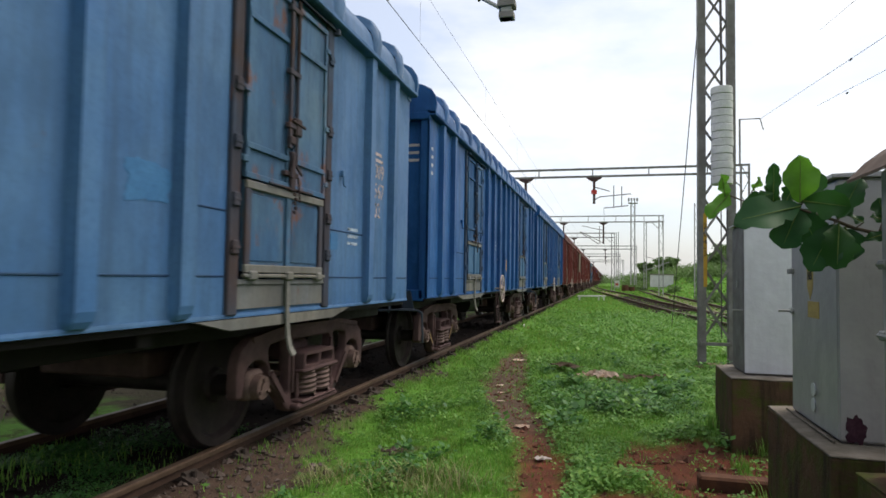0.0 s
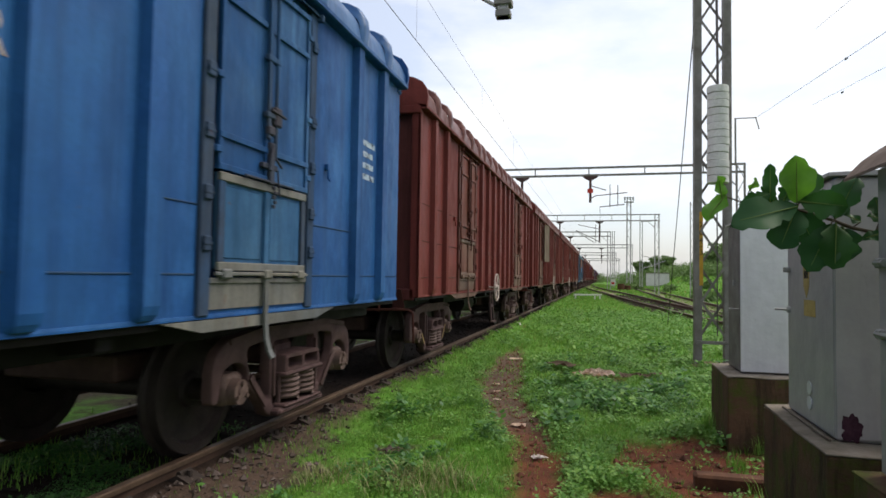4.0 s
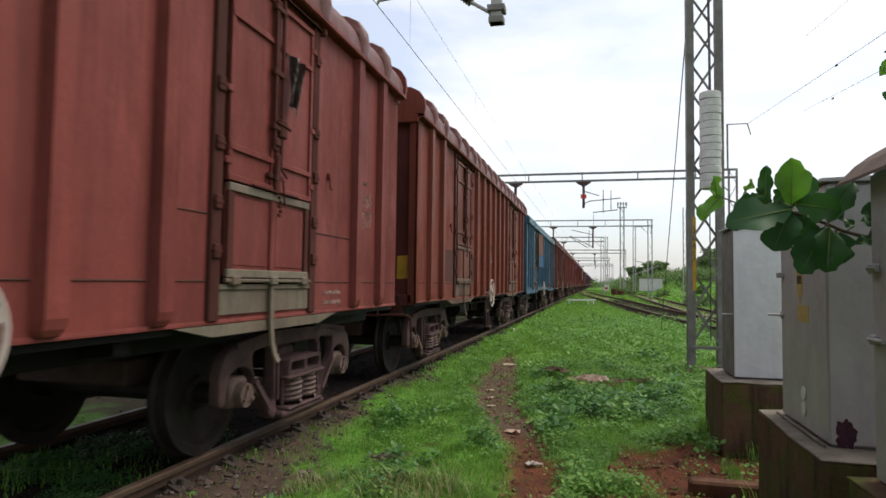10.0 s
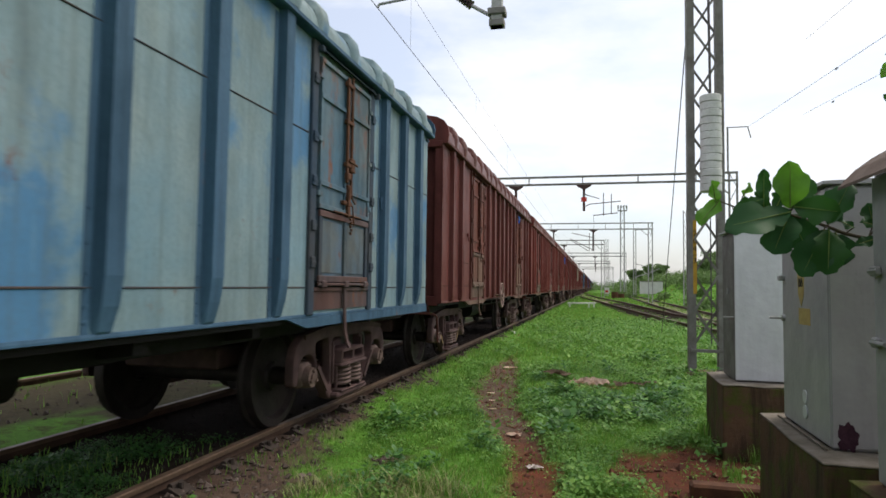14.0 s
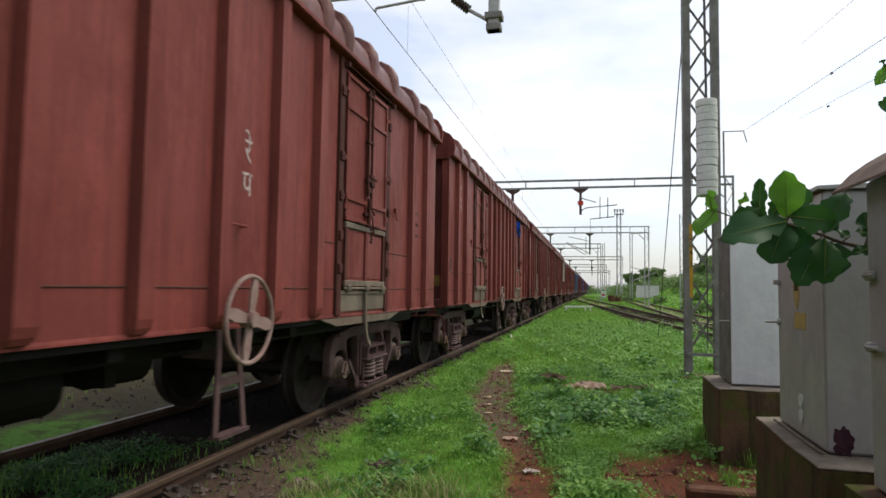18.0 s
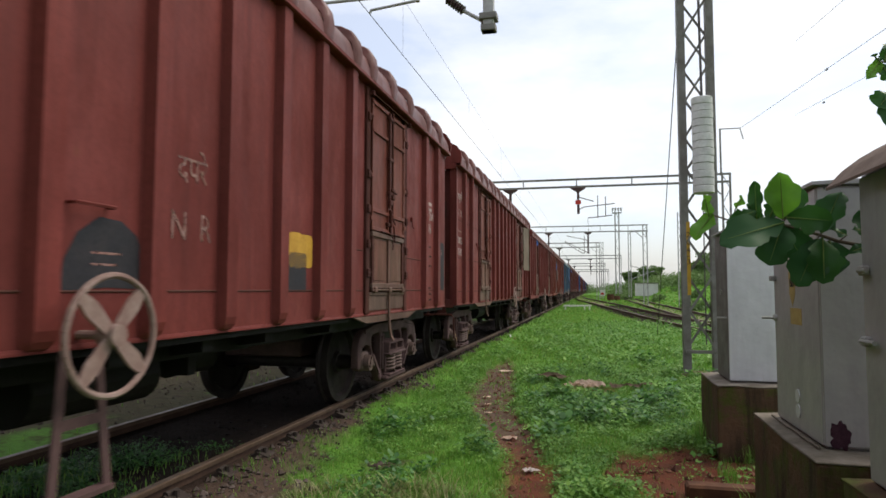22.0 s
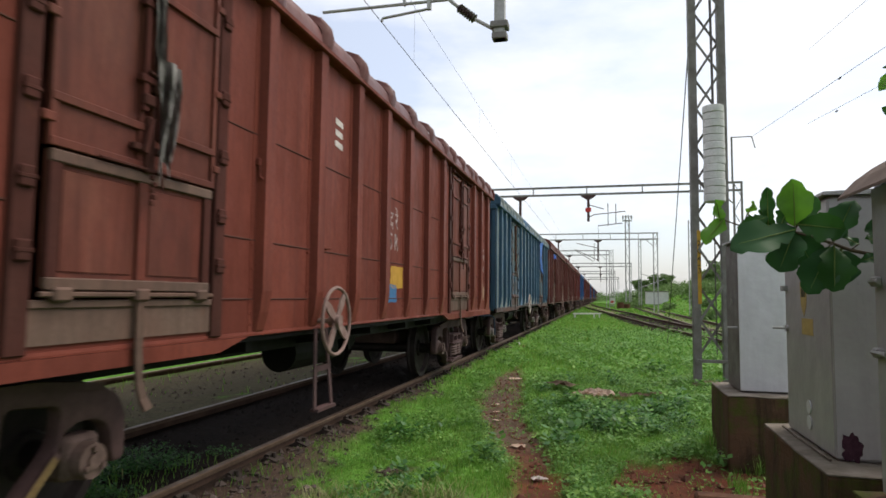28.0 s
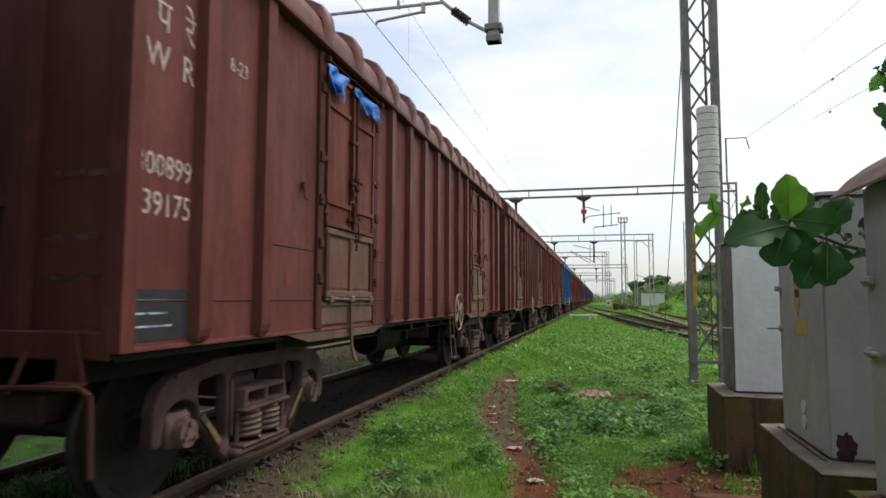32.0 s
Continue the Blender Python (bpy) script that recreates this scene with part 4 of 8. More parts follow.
def casting(bm, outer, holes, x0, x1, soft=0.02):
    """A plate cut from an outline (counter-clockwise) with holes (clockwise), its outer edges rounded over."""
    rim_back, rim_front = [], []
    for loop in [outer] + holes:
        n = len(loop)
        rings = []
        for x, ins in ((x0, 0.0), (x1 - soft, 0.0), (x1 - 0.3 * soft, 0.3 * soft), (x1, soft)):
            ring = []
            for i, p in enumerate(loop):
                d = (Vector(loop[(i + 1) % n]) - Vector(loop[i - 1])).normalized()
                ring.append(bm.verts.new((x, p[0] - d.y * ins, p[1] + d.x * ins)))
            rings.append(ring)
        for r0, r1 in zip(rings, rings[1:]):
            for i in range(n):
                bm.faces.new((r0[i], r0[(i + 1) % n], r1[(i + 1) % n], r1[i]))
        for ring, rim in ((rings[0], rim_back), (rings[-1], rim_front)):
            rim += [bm.edges.get((ring[i], ring[(i + 1) % n])) for i in range(n)]
    for rim in (rim_back, rim_front):
        bmesh.ops.triangle_fill(bm, edges=rim, use_beauty=True)


def side_frame_mesh(bm):
    """Cast bogie side: arched top, window beside each column, spring opening, axle jaws. Centred on y = 0."""
    half = [(0.0, 0.985), (0.5, 0.98), (0.86, 0.955), (1.10, 0.915), (1.25, 0.83), (1.31, 0.70), (1.31, 0.44), (1.21, 0.43), (1.17, 0.66), (1.06, 0.715), (0.94, 0.715),
            (0.84, 0.66), (0.82, 0.50), (0.70, 0.42), (0.50, 0.22), (0.42, 0.18)]
    right = [(-y, z) for y, z in half]
    outer = half[::-1][:-1] + right
    outer = rounded([(-y, z) for y, z in outer[::-1]], 0.05, 3)
    area = sum(p[0] * q[1] - q[0] * p[1] for p, q in zip(outer, outer[1:] + outer[:1]))
    if area < 0:
        outer = outer[::-1]
    holes = []
    for s in (1, -1):
        for h, r in (([(0.83 * s, 0.82), (0.49 * s, 0.855), (0.455 * s, 0.36), (0.53 * s, 0.345), (0.80 * s, 0.62)], 0.06),):
            h = rounded(h, r, 3)
            area = sum(p[0] * q[1] - q[0] * p[1] for p, q in zip(h, h[1:] + h[:1]))
            holes.append(h if area < 0 else h[::-1])
    mid = rounded([(-0.40, 0.27), (-0.40, 0.835), (0.40, 0.835), (0.40, 0.27)], 0.05, 3)
    holes.append(mid)
    casting(bm, outer, holes, 1.045, 1.135, 0.03)
    for s in (-1, 1):
        beam(bm, (1.145, 0.54 * s, 0.31), (1.145, 0.80 * s, 0.585), 0.05, 0.018, (1, 0, 0))
        box(bm, 1.12, 1.155, 0.415 * s - 0.02, 0.415 * s + 0.02, 0.36, 0.80, 0.008)
    for y0, z0, y1, z1 in ((-1.10, 0.895, -0.62, 0.955), (-0.62, 0.955, 0.62, 0.955), (0.62, 0.955, 1.10, 0.895)):
        beam(bm, (1.142, y0, z0), (1.142, y1, z1), 0.045, 0.02, (1, 0, 0))


def bolster_end_mesh(bm):
    """End of the bolster inside the spring opening: two pockets over a thick bright lip, a slot left open above it."""
    outer = rounded([(-0.37, 0.535), (0.37, 0.535), (0.33, 0.715), (-0.33, 0.715)], 0.03, 3)
    holes = [rounded([(y0, 0.585), (y0, 0.688), (y1, 0.688), (y1, 0.585)], 0.035, 3) for y0, y1 in ((-0.285, -0.03), (0.03, 0.285))]
    casting(bm, outer, holes, 0.96, 1.225, 0.03)
    box(bm, 1.10, 1.245, -0.38, 0.38, 0.525, 0.565, 0.015)
    box(bm, 0.98, 1.00, -0.34, 0.34, 0.54, 0.71)


def spring_seat_mesh(bm):
    box(bm, 0.97, 1.22, -0.44, 0.44, 0.195, 0.255, 0.02)
    box(bm, 0.99, 1.235, -0.36, 0.36, 0.25, 0.280, 0.012)


def wear_bar_mesh(bm):
    """Hanger link beside the springs."""
    rod(bm, (1.16, 0, 0.30), (1.16, 0, 0.56), 0.020, 8)


def spring_mesh(bm):
    turns, seg, r = 5, 14, 0.118
    last = None
    for i in range(turns * seg + 1):
        a = 2 * math.pi * i / seg
        p = Vector((r * math.cos(a), r * math.sin(a), 0.295 + 0.225 * i / (turns * seg)))
        c, s = math.cos(a), math.sin(a)
        ring = [bm.verts.new(p + Vector((c * q[0], s * q[0], q[1]))) for q in ((0.022, 0), (0.01, 0.02), (-0.01, 0.02), (-0.022, 0), (-0.01, -0.02), (0.01, -0.02))]
        if last:
            for k in range(6):
                bm.faces.new((last[k], last[(k + 1) % 6], ring[(k + 1) % 6], ring[k]))
        last = ring


def cap_mesh(bm):
    box(bm, 0.96, 1.12, -0.13, 0.13, 0.40, 0.64, 0.03)
    rod(bm, (1.10, 0, 0.5), (1.190, 0, 0.5), 0.108, 18, 0.098)
    rod(bm, (1.18, 0, 0.5), (1.205, 0, 0.5), 0.045, 10)
    for k in range(3):
        a = math.pi / 2 + 2 * math.pi * k / 3
        rod(bm, (1.185, 0.066 * math.cos(a), 0.5 + 0.066 * math.sin(a)), (1.212, 0.066 * math.cos(a), 0.5 + 0.066 * math.sin(a)), 0.020, 6)


def bolster_mesh(bm):
    box(bm, -1.05, 1.05, -0.22, 0.22, 0.62, 0.80, 0.03)
    rod(bm, (0, 0, 0.78), (0, 0, 0.86), 0.24, 14)
    # added box that closes the bright see-through gap under the wagon
    box(bm, -0.52, 0.52, -1.50, 1.50, 0.60, 0.81, 0.02)
    for y in (-0.62, 0.62):
        rod(bm, (-0.7, y, 0.42), (0.7, y, 0.42), 0.04, 6)
        for x in (-0.75, 0.75):
            box(bm, x - 0.06, x + 0.06, y - 0.05 + (0.07 if y < 0 else -0.07), y + 0.05 + (0.07 if y < 0 else -0.07), 0.33, 0.62)


def wheelset_mesh(bm):
    """Two wheels on an axle, turned about the x axis at the origin."""
    seg = 36
    prof = [(0.70, 0.0), (0.70, 0.12), (0.745, 0.13), (0.765, 0.40), (0.735, 0.43), (0.735, 0.528), (0.765, 0.53), (0.785, 0.503), (0.87, 0.497), (0.872, 0.43), (0.815, 0.40),
            (0.800, 0.15), (0.835, 0.13), (0.835, 0.09), (1.0, 0.085), (1.0, 0.0)]
    for s in (-1, 1):
        rings = [[bm.verts.new((s * x, r * math.cos(2 * math.pi * k / seg), r * math.sin(2 * math.pi * k / seg))) for k in range(seg)] for x, r in prof[1:-1]]
        for a, b in zip(rings, rings[1:]):
            for k in range(seg):
                bm.faces.new((a[k], a[(k + 1) % seg], b[(k + 1) % seg], b[k]))
        bm.faces.new(rings[-1])
    rod(bm, (-0.75, 0, 0), (0.75, 0, 0), 0.085, 14)


SCHEMES = {
    #          body      rib         end       door        flap        post         roof
    "sky":   ("blue_a", "blue_a", "blue_a", "door_sky", "door_sky", "post_sky", "roof_blue"),
    "blue":  ("blue_b", "blue_b", "blue_b", "door_deep", "blue_flap", "post_deep", "roof_deep"),
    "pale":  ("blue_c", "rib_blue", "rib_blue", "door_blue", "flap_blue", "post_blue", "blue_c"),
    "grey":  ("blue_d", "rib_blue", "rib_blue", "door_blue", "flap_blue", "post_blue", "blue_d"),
    "red":   ("red_a", "red_a", "red_d", "red_door", "grey_door", "post_red", "roof_red"),
    "dull":  ("red_b", "red_b", "red_d", "red_b", "red_b", "post_red", "roof_red"),
    "orange": ("red_c", "red_c", "red_d", "red_door", "red_door", "post_red", "roof_red"),
    "maroon": ("red_d", "red_d", "red_d", "red_door", "grey_door", "post_red", "roof_red"),
}
LABELS = {
    "sky": "faded sky-blue covered goods wagon with rusty doors",
    "blue": "deep blue covered goods wagon with ribbed sides",
    "pale": "pale weathered blue covered goods wagon with dark ribs",
    "grey": "pale grey-green and blue covered goods wagon with rust streaks",
    "red": "oxide-red covered goods wagon with worn doors",
    "dull": "dull brick-red covered goods wagon with ribbed sides",
    "orange": "orange-red covered goods wagon with patched paint",
    "maroon": "dark maroon covered goods wagon with ribbed sides",
}
rr_spin = random.Random(5)
SPUN = []               # wheelsets that turn
HALF = math.pi


def side_pose(s, y, z=0.0):
    """Pose of a part that is built for the +x side at y = 0, put at y on the side s."""
    return pose(0, y, z) if s > 0 else pose(0, y, z, 0, 0, 180)


def mark_mesh(bm):
    """Painted stripe on the sloping web of a bogie side."""
    beam(bm, (1.156, 0.56, 0.33), (1.156, 0.78, 0.563), 0.046, 0.003, (1, 0, 0))


def near_mark_mesh(bm):
    beam(bm, (1.156, -0.58, 0.35), (1.156, -0.74, 0.52), 0.046, 0.003, (1, 0, 0))


OUT = 0.07              # the bogie sides stand this far out from their drawn place


def add_bogie(wagon, y, full, marked=False, caps="cap"):
    b = part("bogie", shared("bolster", bolster_mesh), M["steel_dirty"], wagon, "cast steel bogie", pose(0, y, 0))
    for s in (1, -1):
        at = side_pose(s, 0) @ pose(OUT, 0, 0)
        part("side_frame", shared("side_frame", side_frame_mesh, True), M["steel_dirty"], b, "", at)
        if s > 0:
            part("bolster_end", shared("bolster_end", bolster_end_mesh, True), M["steel_dirty"], b, "", at)
            part("spring_seat", shared("spring_seat", spring_seat_mesh), M["steel_dirty"], b, "", at)
            for dy in (-0.36, 0.36):
                part("hanger_link", shared("hanger_link", wear_bar_mesh), M["steel_dirty"], b, "", pose(OUT, dy, 0))
            for dy in (-0.15, 0.15):
                part("spring", shared("spring", spring_mesh, True), M["spring"], b, "", pose(1.105 + OUT, dy, 0))
        for dy in (-1.0, 1.0):
            part("axle_cap", shared("axle_cap", cap_mesh, True), M[caps], b, "greasy pale axle box cover", side_pose(s, dy) @ pose(OUT, 0, 0))
    if marked:
        part("paint_mark", shared("bogie_mark", mark_mesh), M["stripe"], b, "faded yellow stripe", pose(OUT, 0, 0))
        part("paint_mark", shared("bogie_mark_near", near_mark_mesh), M["stripe"], b, "faded yellow stripe", pose(OUT, 0, 0))
    for dy in (-1.0, 1.0):
        w = part("wheelset", shared("wheelset", wheelset_mesh, True), M["wheel"], b, "", pose(0, dy, 0.5))
        if full:
            SPUN.append(w)


AJAR = {"blue_b": 1.5, "red_a": 1.0, "red_d": 2.0, "red_b": 0.7}   # how far the second leaf of a shut door stands out, in degrees
KICKS = {"red_b": "kick", "red_a": "kick_red", "red_c": "kick_red", "red_d": "kick_red", "blue_c": "rusty_sill", "blue_d": "rusty_sill"}


def add_door(wagon, c, y0, s, up, opened=False):
    """The double door over a gap that starts at y0, on the side s."""
    kick = M[KICKS.get(c[0], "kick_blue")]
    tag = str(up)
    def at(me):
        return pose(0, y0, 0) if s > 0 else pose(0, y0 + 1.4, 0, 0, 0, 180)
    for dy in (-0.04, 1.44):
        part("door_post", shared("door_post" + tag, post_mesh(up)), M[c[5]], wagon, "", side_pose(s, y0 + dy))
    base = at(None) @ pose(0, 0.05, 0)
    lf = shared("door_leaf" + tag, leaf_mesh(up))
    a = part("door_leaf", lf, M[c[3]], wagon, "", base @ pose(1.52, 0.01, 0))
    if opened:
        rusty = c[0] in ("blue_c", "blue_d")
        b = part("door_leaf", shared("bare_leaf" + tag, bare_leaf_mesh(up)), M["open_leaf" if rusty else "bare_leaf"], wagon, "bare worn door leaf swung open", base @ pose(1.59, 1.36, 0, 0, 0, -14))
        if rusty:
            part("paint_patch", shared("leaf_coat", leaf_coat_mesh), M["blue_flap"], b, "blue paint left over rust")
    else:
        b = part("door_leaf", lf, M[c[3]], wagon, "", base @ pose(1.52, 1.30, 0, 0, 0, -AJAR.get(c[0], 0.0)) @ Matrix.Diagonal((1, -1, 1, 1)))
    fl = part("flap_door", shared("flap_door", flap_mesh), M[c[4]], wagon, "worn lower flap", base)
    for dy in (0.35, 0.95):
        part("panel", shared("flap_panel", flap_panel_mesh), M[c[4]], fl, "", pose(0, dy, 0))
    if s > 0:
        for dy, m in ((0.065, c[5]), (0.65, c[4]), (1.235, c[5])):
            part("stile", shared("flap_stile", flap_stile), M[m], fl, "", pose(0, dy, 0))
        for z in (1.475, 2.075):
            part("rail", shared("flap_rail", flap_rail), kick, fl, "", pose(0, 0, z))
    part("kick_plate", shared("kick_plate", kick_mesh), kick, wagon, "scuffed plate", base)
    part("hinge_bar", shared("hinge_bar", hinge_mesh), kick, wagon, "", base)
    part("lock_rod", shared("lock_rod" + tag, rod_mesh(up)), M["rust" if c[0] in ("blue_c", "blue_d") else c[5]], wagon, "", base)
    part("latch", shared("latch", latch_mesh), M["rust" if c[0] in ("blue_c", "blue_d") else "post_sky" if c[0].startswith("blue") else "post_red"], wagon, "", base)
    part("door_lever", shared("door_lever", lever_mesh), kick, wagon, "worn lever", base)
    if s > 0:
        part("rain_strip", shared("rain_strip" + tag, head_mesh(up)), M[c[5]], wagon, "", base)
        if not opened:
            part("door_slot", shared("door_slot" + tag, gap_mesh(up)), M["steel_dark"], wagon, "dark sheet for the shade between the leaves", base)


def wagon_at(y, length, scheme, seams=(1.42,), wheel_at=5.9, opened=None, full=True, doors=True):
    c = SCHEMES[scheme]
    tag = str(length)
    up = rise_of(length)
    hang = 2.25 if length > 14 else 2.01
    w = empty("covered_wagon", pose(TRACK_X, y, 0), LABELS[scheme], "goods wagon", "wagons of the train")
    for s in (1, -1):
        turn = pose(0, 0, 0) if s > 0 else pose(0, length, 0, 0, 0, 180)
        part("side_wall", shared("side_wall" + tag, wall_mesh(length)), M[c[0]], w, "", turn)
        if s > 0:
            for a, b in seam_spans(length) if full else ():
                for h in tuple(seams) + ((1.865,) if beside_door(length, a, b) and len(seams) == 1 else ()):
                    h = h - 0.19 if h == 2.035 and a < 3 else h
                    k = round(b - a, 3)
                    part("seam", shared("seam%s" % k, seam_mesh(k)), M["seam_deep" if c[0] in ("blue_a", "blue_b") else "seam_" + c[0][:3]], w, "", pose(0, a, h))
        part("side_sill", shared("side_sill" + tag, sill_mesh(length)), M["rib_blue" if scheme == "pale" else "rusty_sill" if scheme == "grey" else c[0]], w, "", turn)
        part("eave", shared("eave" + tag, eave_mesh(length)), M[c[1]], w, "", turn)
        rm = shared("rib" + tag, rib_mesh(up))
        for ry in rib_places(length):
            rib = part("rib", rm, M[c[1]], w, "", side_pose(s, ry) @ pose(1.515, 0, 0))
            if s > 0 and full and length > 14:
                part("riveted_flange", shared("riveted_flange", rivets_mesh), M[c[1]], rib)
        cm = shared("corner_post" + tag, corner_mesh(up))
        part("corner_post", cm, M[c[1]], w, "", pose(1.50 * s, 0, 0, 0, 0, 0 if s > 0 else -90))
        part("corner_post", cm, M[c[1]], w, "", pose(1.50 * s, length, 0, 0, 0, 90 if s > 0 else 180))
        if full or s > 0:
            for a, b in door_gaps(length):
                add_door(w, c, a, s, up, opened is not None and s > 0 and abs(opened - a) < 0.5)
    for m in (pose(0, 0, 0), pose(0, length, 0, 0, 0, 180)):
        part("end_wall", shared("end_wall" + tag, end_mesh(up)), M[c[2]], w, "", m)
        part("end_header", shared("end_header" + tag, end_header_mesh(up)), M[c[1]], w, "", m)
        part("end_beam", shared("end_beam", end_beam_mesh), M[c[2]], w, "", m)
        if full:
            part("end_rail", shared("end_rail", end_rail_mesh), M[c[2]], w, "", m)
            for x in (-0.75, 0.75):
                part("end_stiffener", shared("end_stiffener" + tag, stiffener_mesh(up)), M[c[2]], w, "", m @ pose(x, 0, 0))
    if length > 14:
        deep = M["rib_blue" if scheme == "pale" else "rusty_sill" if scheme == "grey" else c[0]]
        part("sill_plate", shared("long_plate", long_plate_mesh), deep, w)
        part("sill_plate", shared("long_plate", long_plate_mesh), deep, w, "", pose(0, length, 0) @ Matrix.Diagonal((1, -1, 1, 1)))
    else:
        worn = M[KICKS.get(c[0], "kick_blue")]
        part("sill_plate", shared("sill_plate", doubler_mesh), worn, w, "scuffed doubling plate")
        part("sill_plate", shared("sill_plate", doubler_mesh), worn, w, "scuffed doubling plate", pose(0, length, 0) @ Matrix.Diagonal((1, -1, 1, 1)))
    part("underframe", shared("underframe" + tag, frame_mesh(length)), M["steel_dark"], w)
    hoops = sorted(rib_places(length) + [2.44, 3.20, 3.96, length - 3.96, length - 3.20, length - 2.44])
    edges = [0.0] + hoops + [length]
    for a, b in zip(edges, edges[1:]):
        k = round(b - a, 3)
        part("roof_panel", shared("roof_panel%s%s" % (k, tag), roof_mesh(k, up), True), M[c[6]], w, "", pose(0, (a + b) / 2, 0))
    for y0 in hoops:
        part("roof_hoop", shared("roof_hoop" + tag, hoop_mesh(up), True), M[c[6]], w, "", pose(0, y0, 0))
    for by in (hang, length - hang):
        add_bogie(w, by, full, full and by < 5, "cap_pale" if scheme == "grey" else "cap")
    for m in (pose(0, 0, 0), pose(0, length, 0, 0, 0, 180)):
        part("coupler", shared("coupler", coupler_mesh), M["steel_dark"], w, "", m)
        part("uncoupling_lever", shared("uncoupling_lever", uncoupler_mesh), M["post_blue" if c[0].startswith("blue") else "post_red"], w, "", m)
    if full:
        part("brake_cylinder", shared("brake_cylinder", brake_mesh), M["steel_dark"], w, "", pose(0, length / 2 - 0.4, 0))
        hk, tm = shared("hook", hook_mesh), shared("tie_loop", tie_mesh)
        for ry in (2.12, 4.42, length - 4.42, length - 2.12):
            part("hook", hk, M[c[1]], w, "", pose(0, ry, 2.42))
        part("grab_handle", shared("grab_handle", grab_mesh), M[c[1]], w, "", pose(0, wheel_at + 0.03, 1.86))
    st = part("step", shared("step", step_mesh), M["steel_dirty"], w, "", pose(0, wheel_at - 0.08, 0))
    part("handbrake_wheel", shared("handbrake_wheel", handwheel_mesh, True), M["wheel_worn" if y > 100 and c[0].startswith("red") else "wheel_paint"], w, "dusty white spoked handbrake wheel", pose(1.72, wheel_at, 1.205, rr_spin.uniform(0, 72), 0, 0))
    return w


M["blue_flap"] = paint("paint_worn_blue_flap", (0.028, 0.092, 0.200), (0.050, 0.125, 0.220), 0.28, 0.6)
M["open_leaf"] = paint("paint_open_leaf", (0.165, 0.080, 0.056), (0.135, 0.082, 0.072), 0.45, 0.4, under=(0.075, 0.105, 0.180))
M["bare_leaf"] = paint("paint_bare_leaf", (0.180, 0.145, 0.108), (0.145, 0.104, 0.078), 0.3, 0.6, grime=0.35)
LONG = (7, 13, 14, 15)
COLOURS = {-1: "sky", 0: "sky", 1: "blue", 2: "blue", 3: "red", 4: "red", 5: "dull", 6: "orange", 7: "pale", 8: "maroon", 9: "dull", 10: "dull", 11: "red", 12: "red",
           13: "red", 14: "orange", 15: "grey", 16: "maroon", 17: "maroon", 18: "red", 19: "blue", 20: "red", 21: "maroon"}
SEAMS = {3: (1.41, 1.93, 2.46), 4: (1.41, 2.05), 10: (1.41, 1.735), 12: (1.395, 2.04, 2.77), 13: (1.395, 2.2), 14: (1.40, 1.835, 2.63), 15: (1.42, 2.035), 7: (1.395, 2.77)}
FIRST, LAST, NEAR = -1, 36, 18
TRAIN = []              # (wagon, its front end's place behind the front of wagon 0)


def build_train():
    back = -14.45
    rr = random.Random(11)
    for k in range(FIRST, LAST):
        length = 14.50 if k in LONG else 13.52
        scheme = COLOURS.get(k) or rr.choice(("red", "maroon", "dull", "red", "blue", "orange"))
        w = wagon_at(back - 5.79, length, scheme, SEAMS.get(k, (1.42,)), WHEEL_AT.get(k, 5.49), OPENED.get(k), k <= NEAR)
        TRAIN.append((k, w, back, length))
        back += length + 0.93


WHEEL_AT = {4: 7.61, 5: 7.61, 9: 7.63, 12: 7.61, 16: 7.61, 18: 7.61, 21: 7.61}
OPENED = {4: 2.50, 7: 2.50, 12: 9.62}
build_train()


# ---------------------------------------------------------------- overhead line
def lattice(bm, x, y, z0, z1, gap, leg=0.09, deep=0.0, pitch=0.8, taper=1.0):
    """Two channel legs side by side with zigzag lacing. gap: between the legs' outer edges at the foot."""
    g0, g1 = gap / 2, gap / 2 * taper
    for s in (-1, 1):
        beam(bm, (x + s * (g0 - leg / 2), y, z0), (x + s * (g1 - leg / 2), y, z1), leg, max(leg, deep), (0, 1, 0))
    n = max(2, int((z1 - z0) / pitch))
    for i in range(n):
        a, b = z0 + (z1 - z0) * i / n, z0 + (z1 - z0) * (i + 1) / n
        ga, gb = g0 + (g1 - g0) * i / n - leg / 2, g0 + (g1 - g0) * (i + 1) / n - leg / 2
        s = 1 if i % 2 else -1
        beam(bm, (x + s * ga, y, a), (x - s * gb, y, b), leg * 0.35, leg * 0.2, (0, 1, 0))


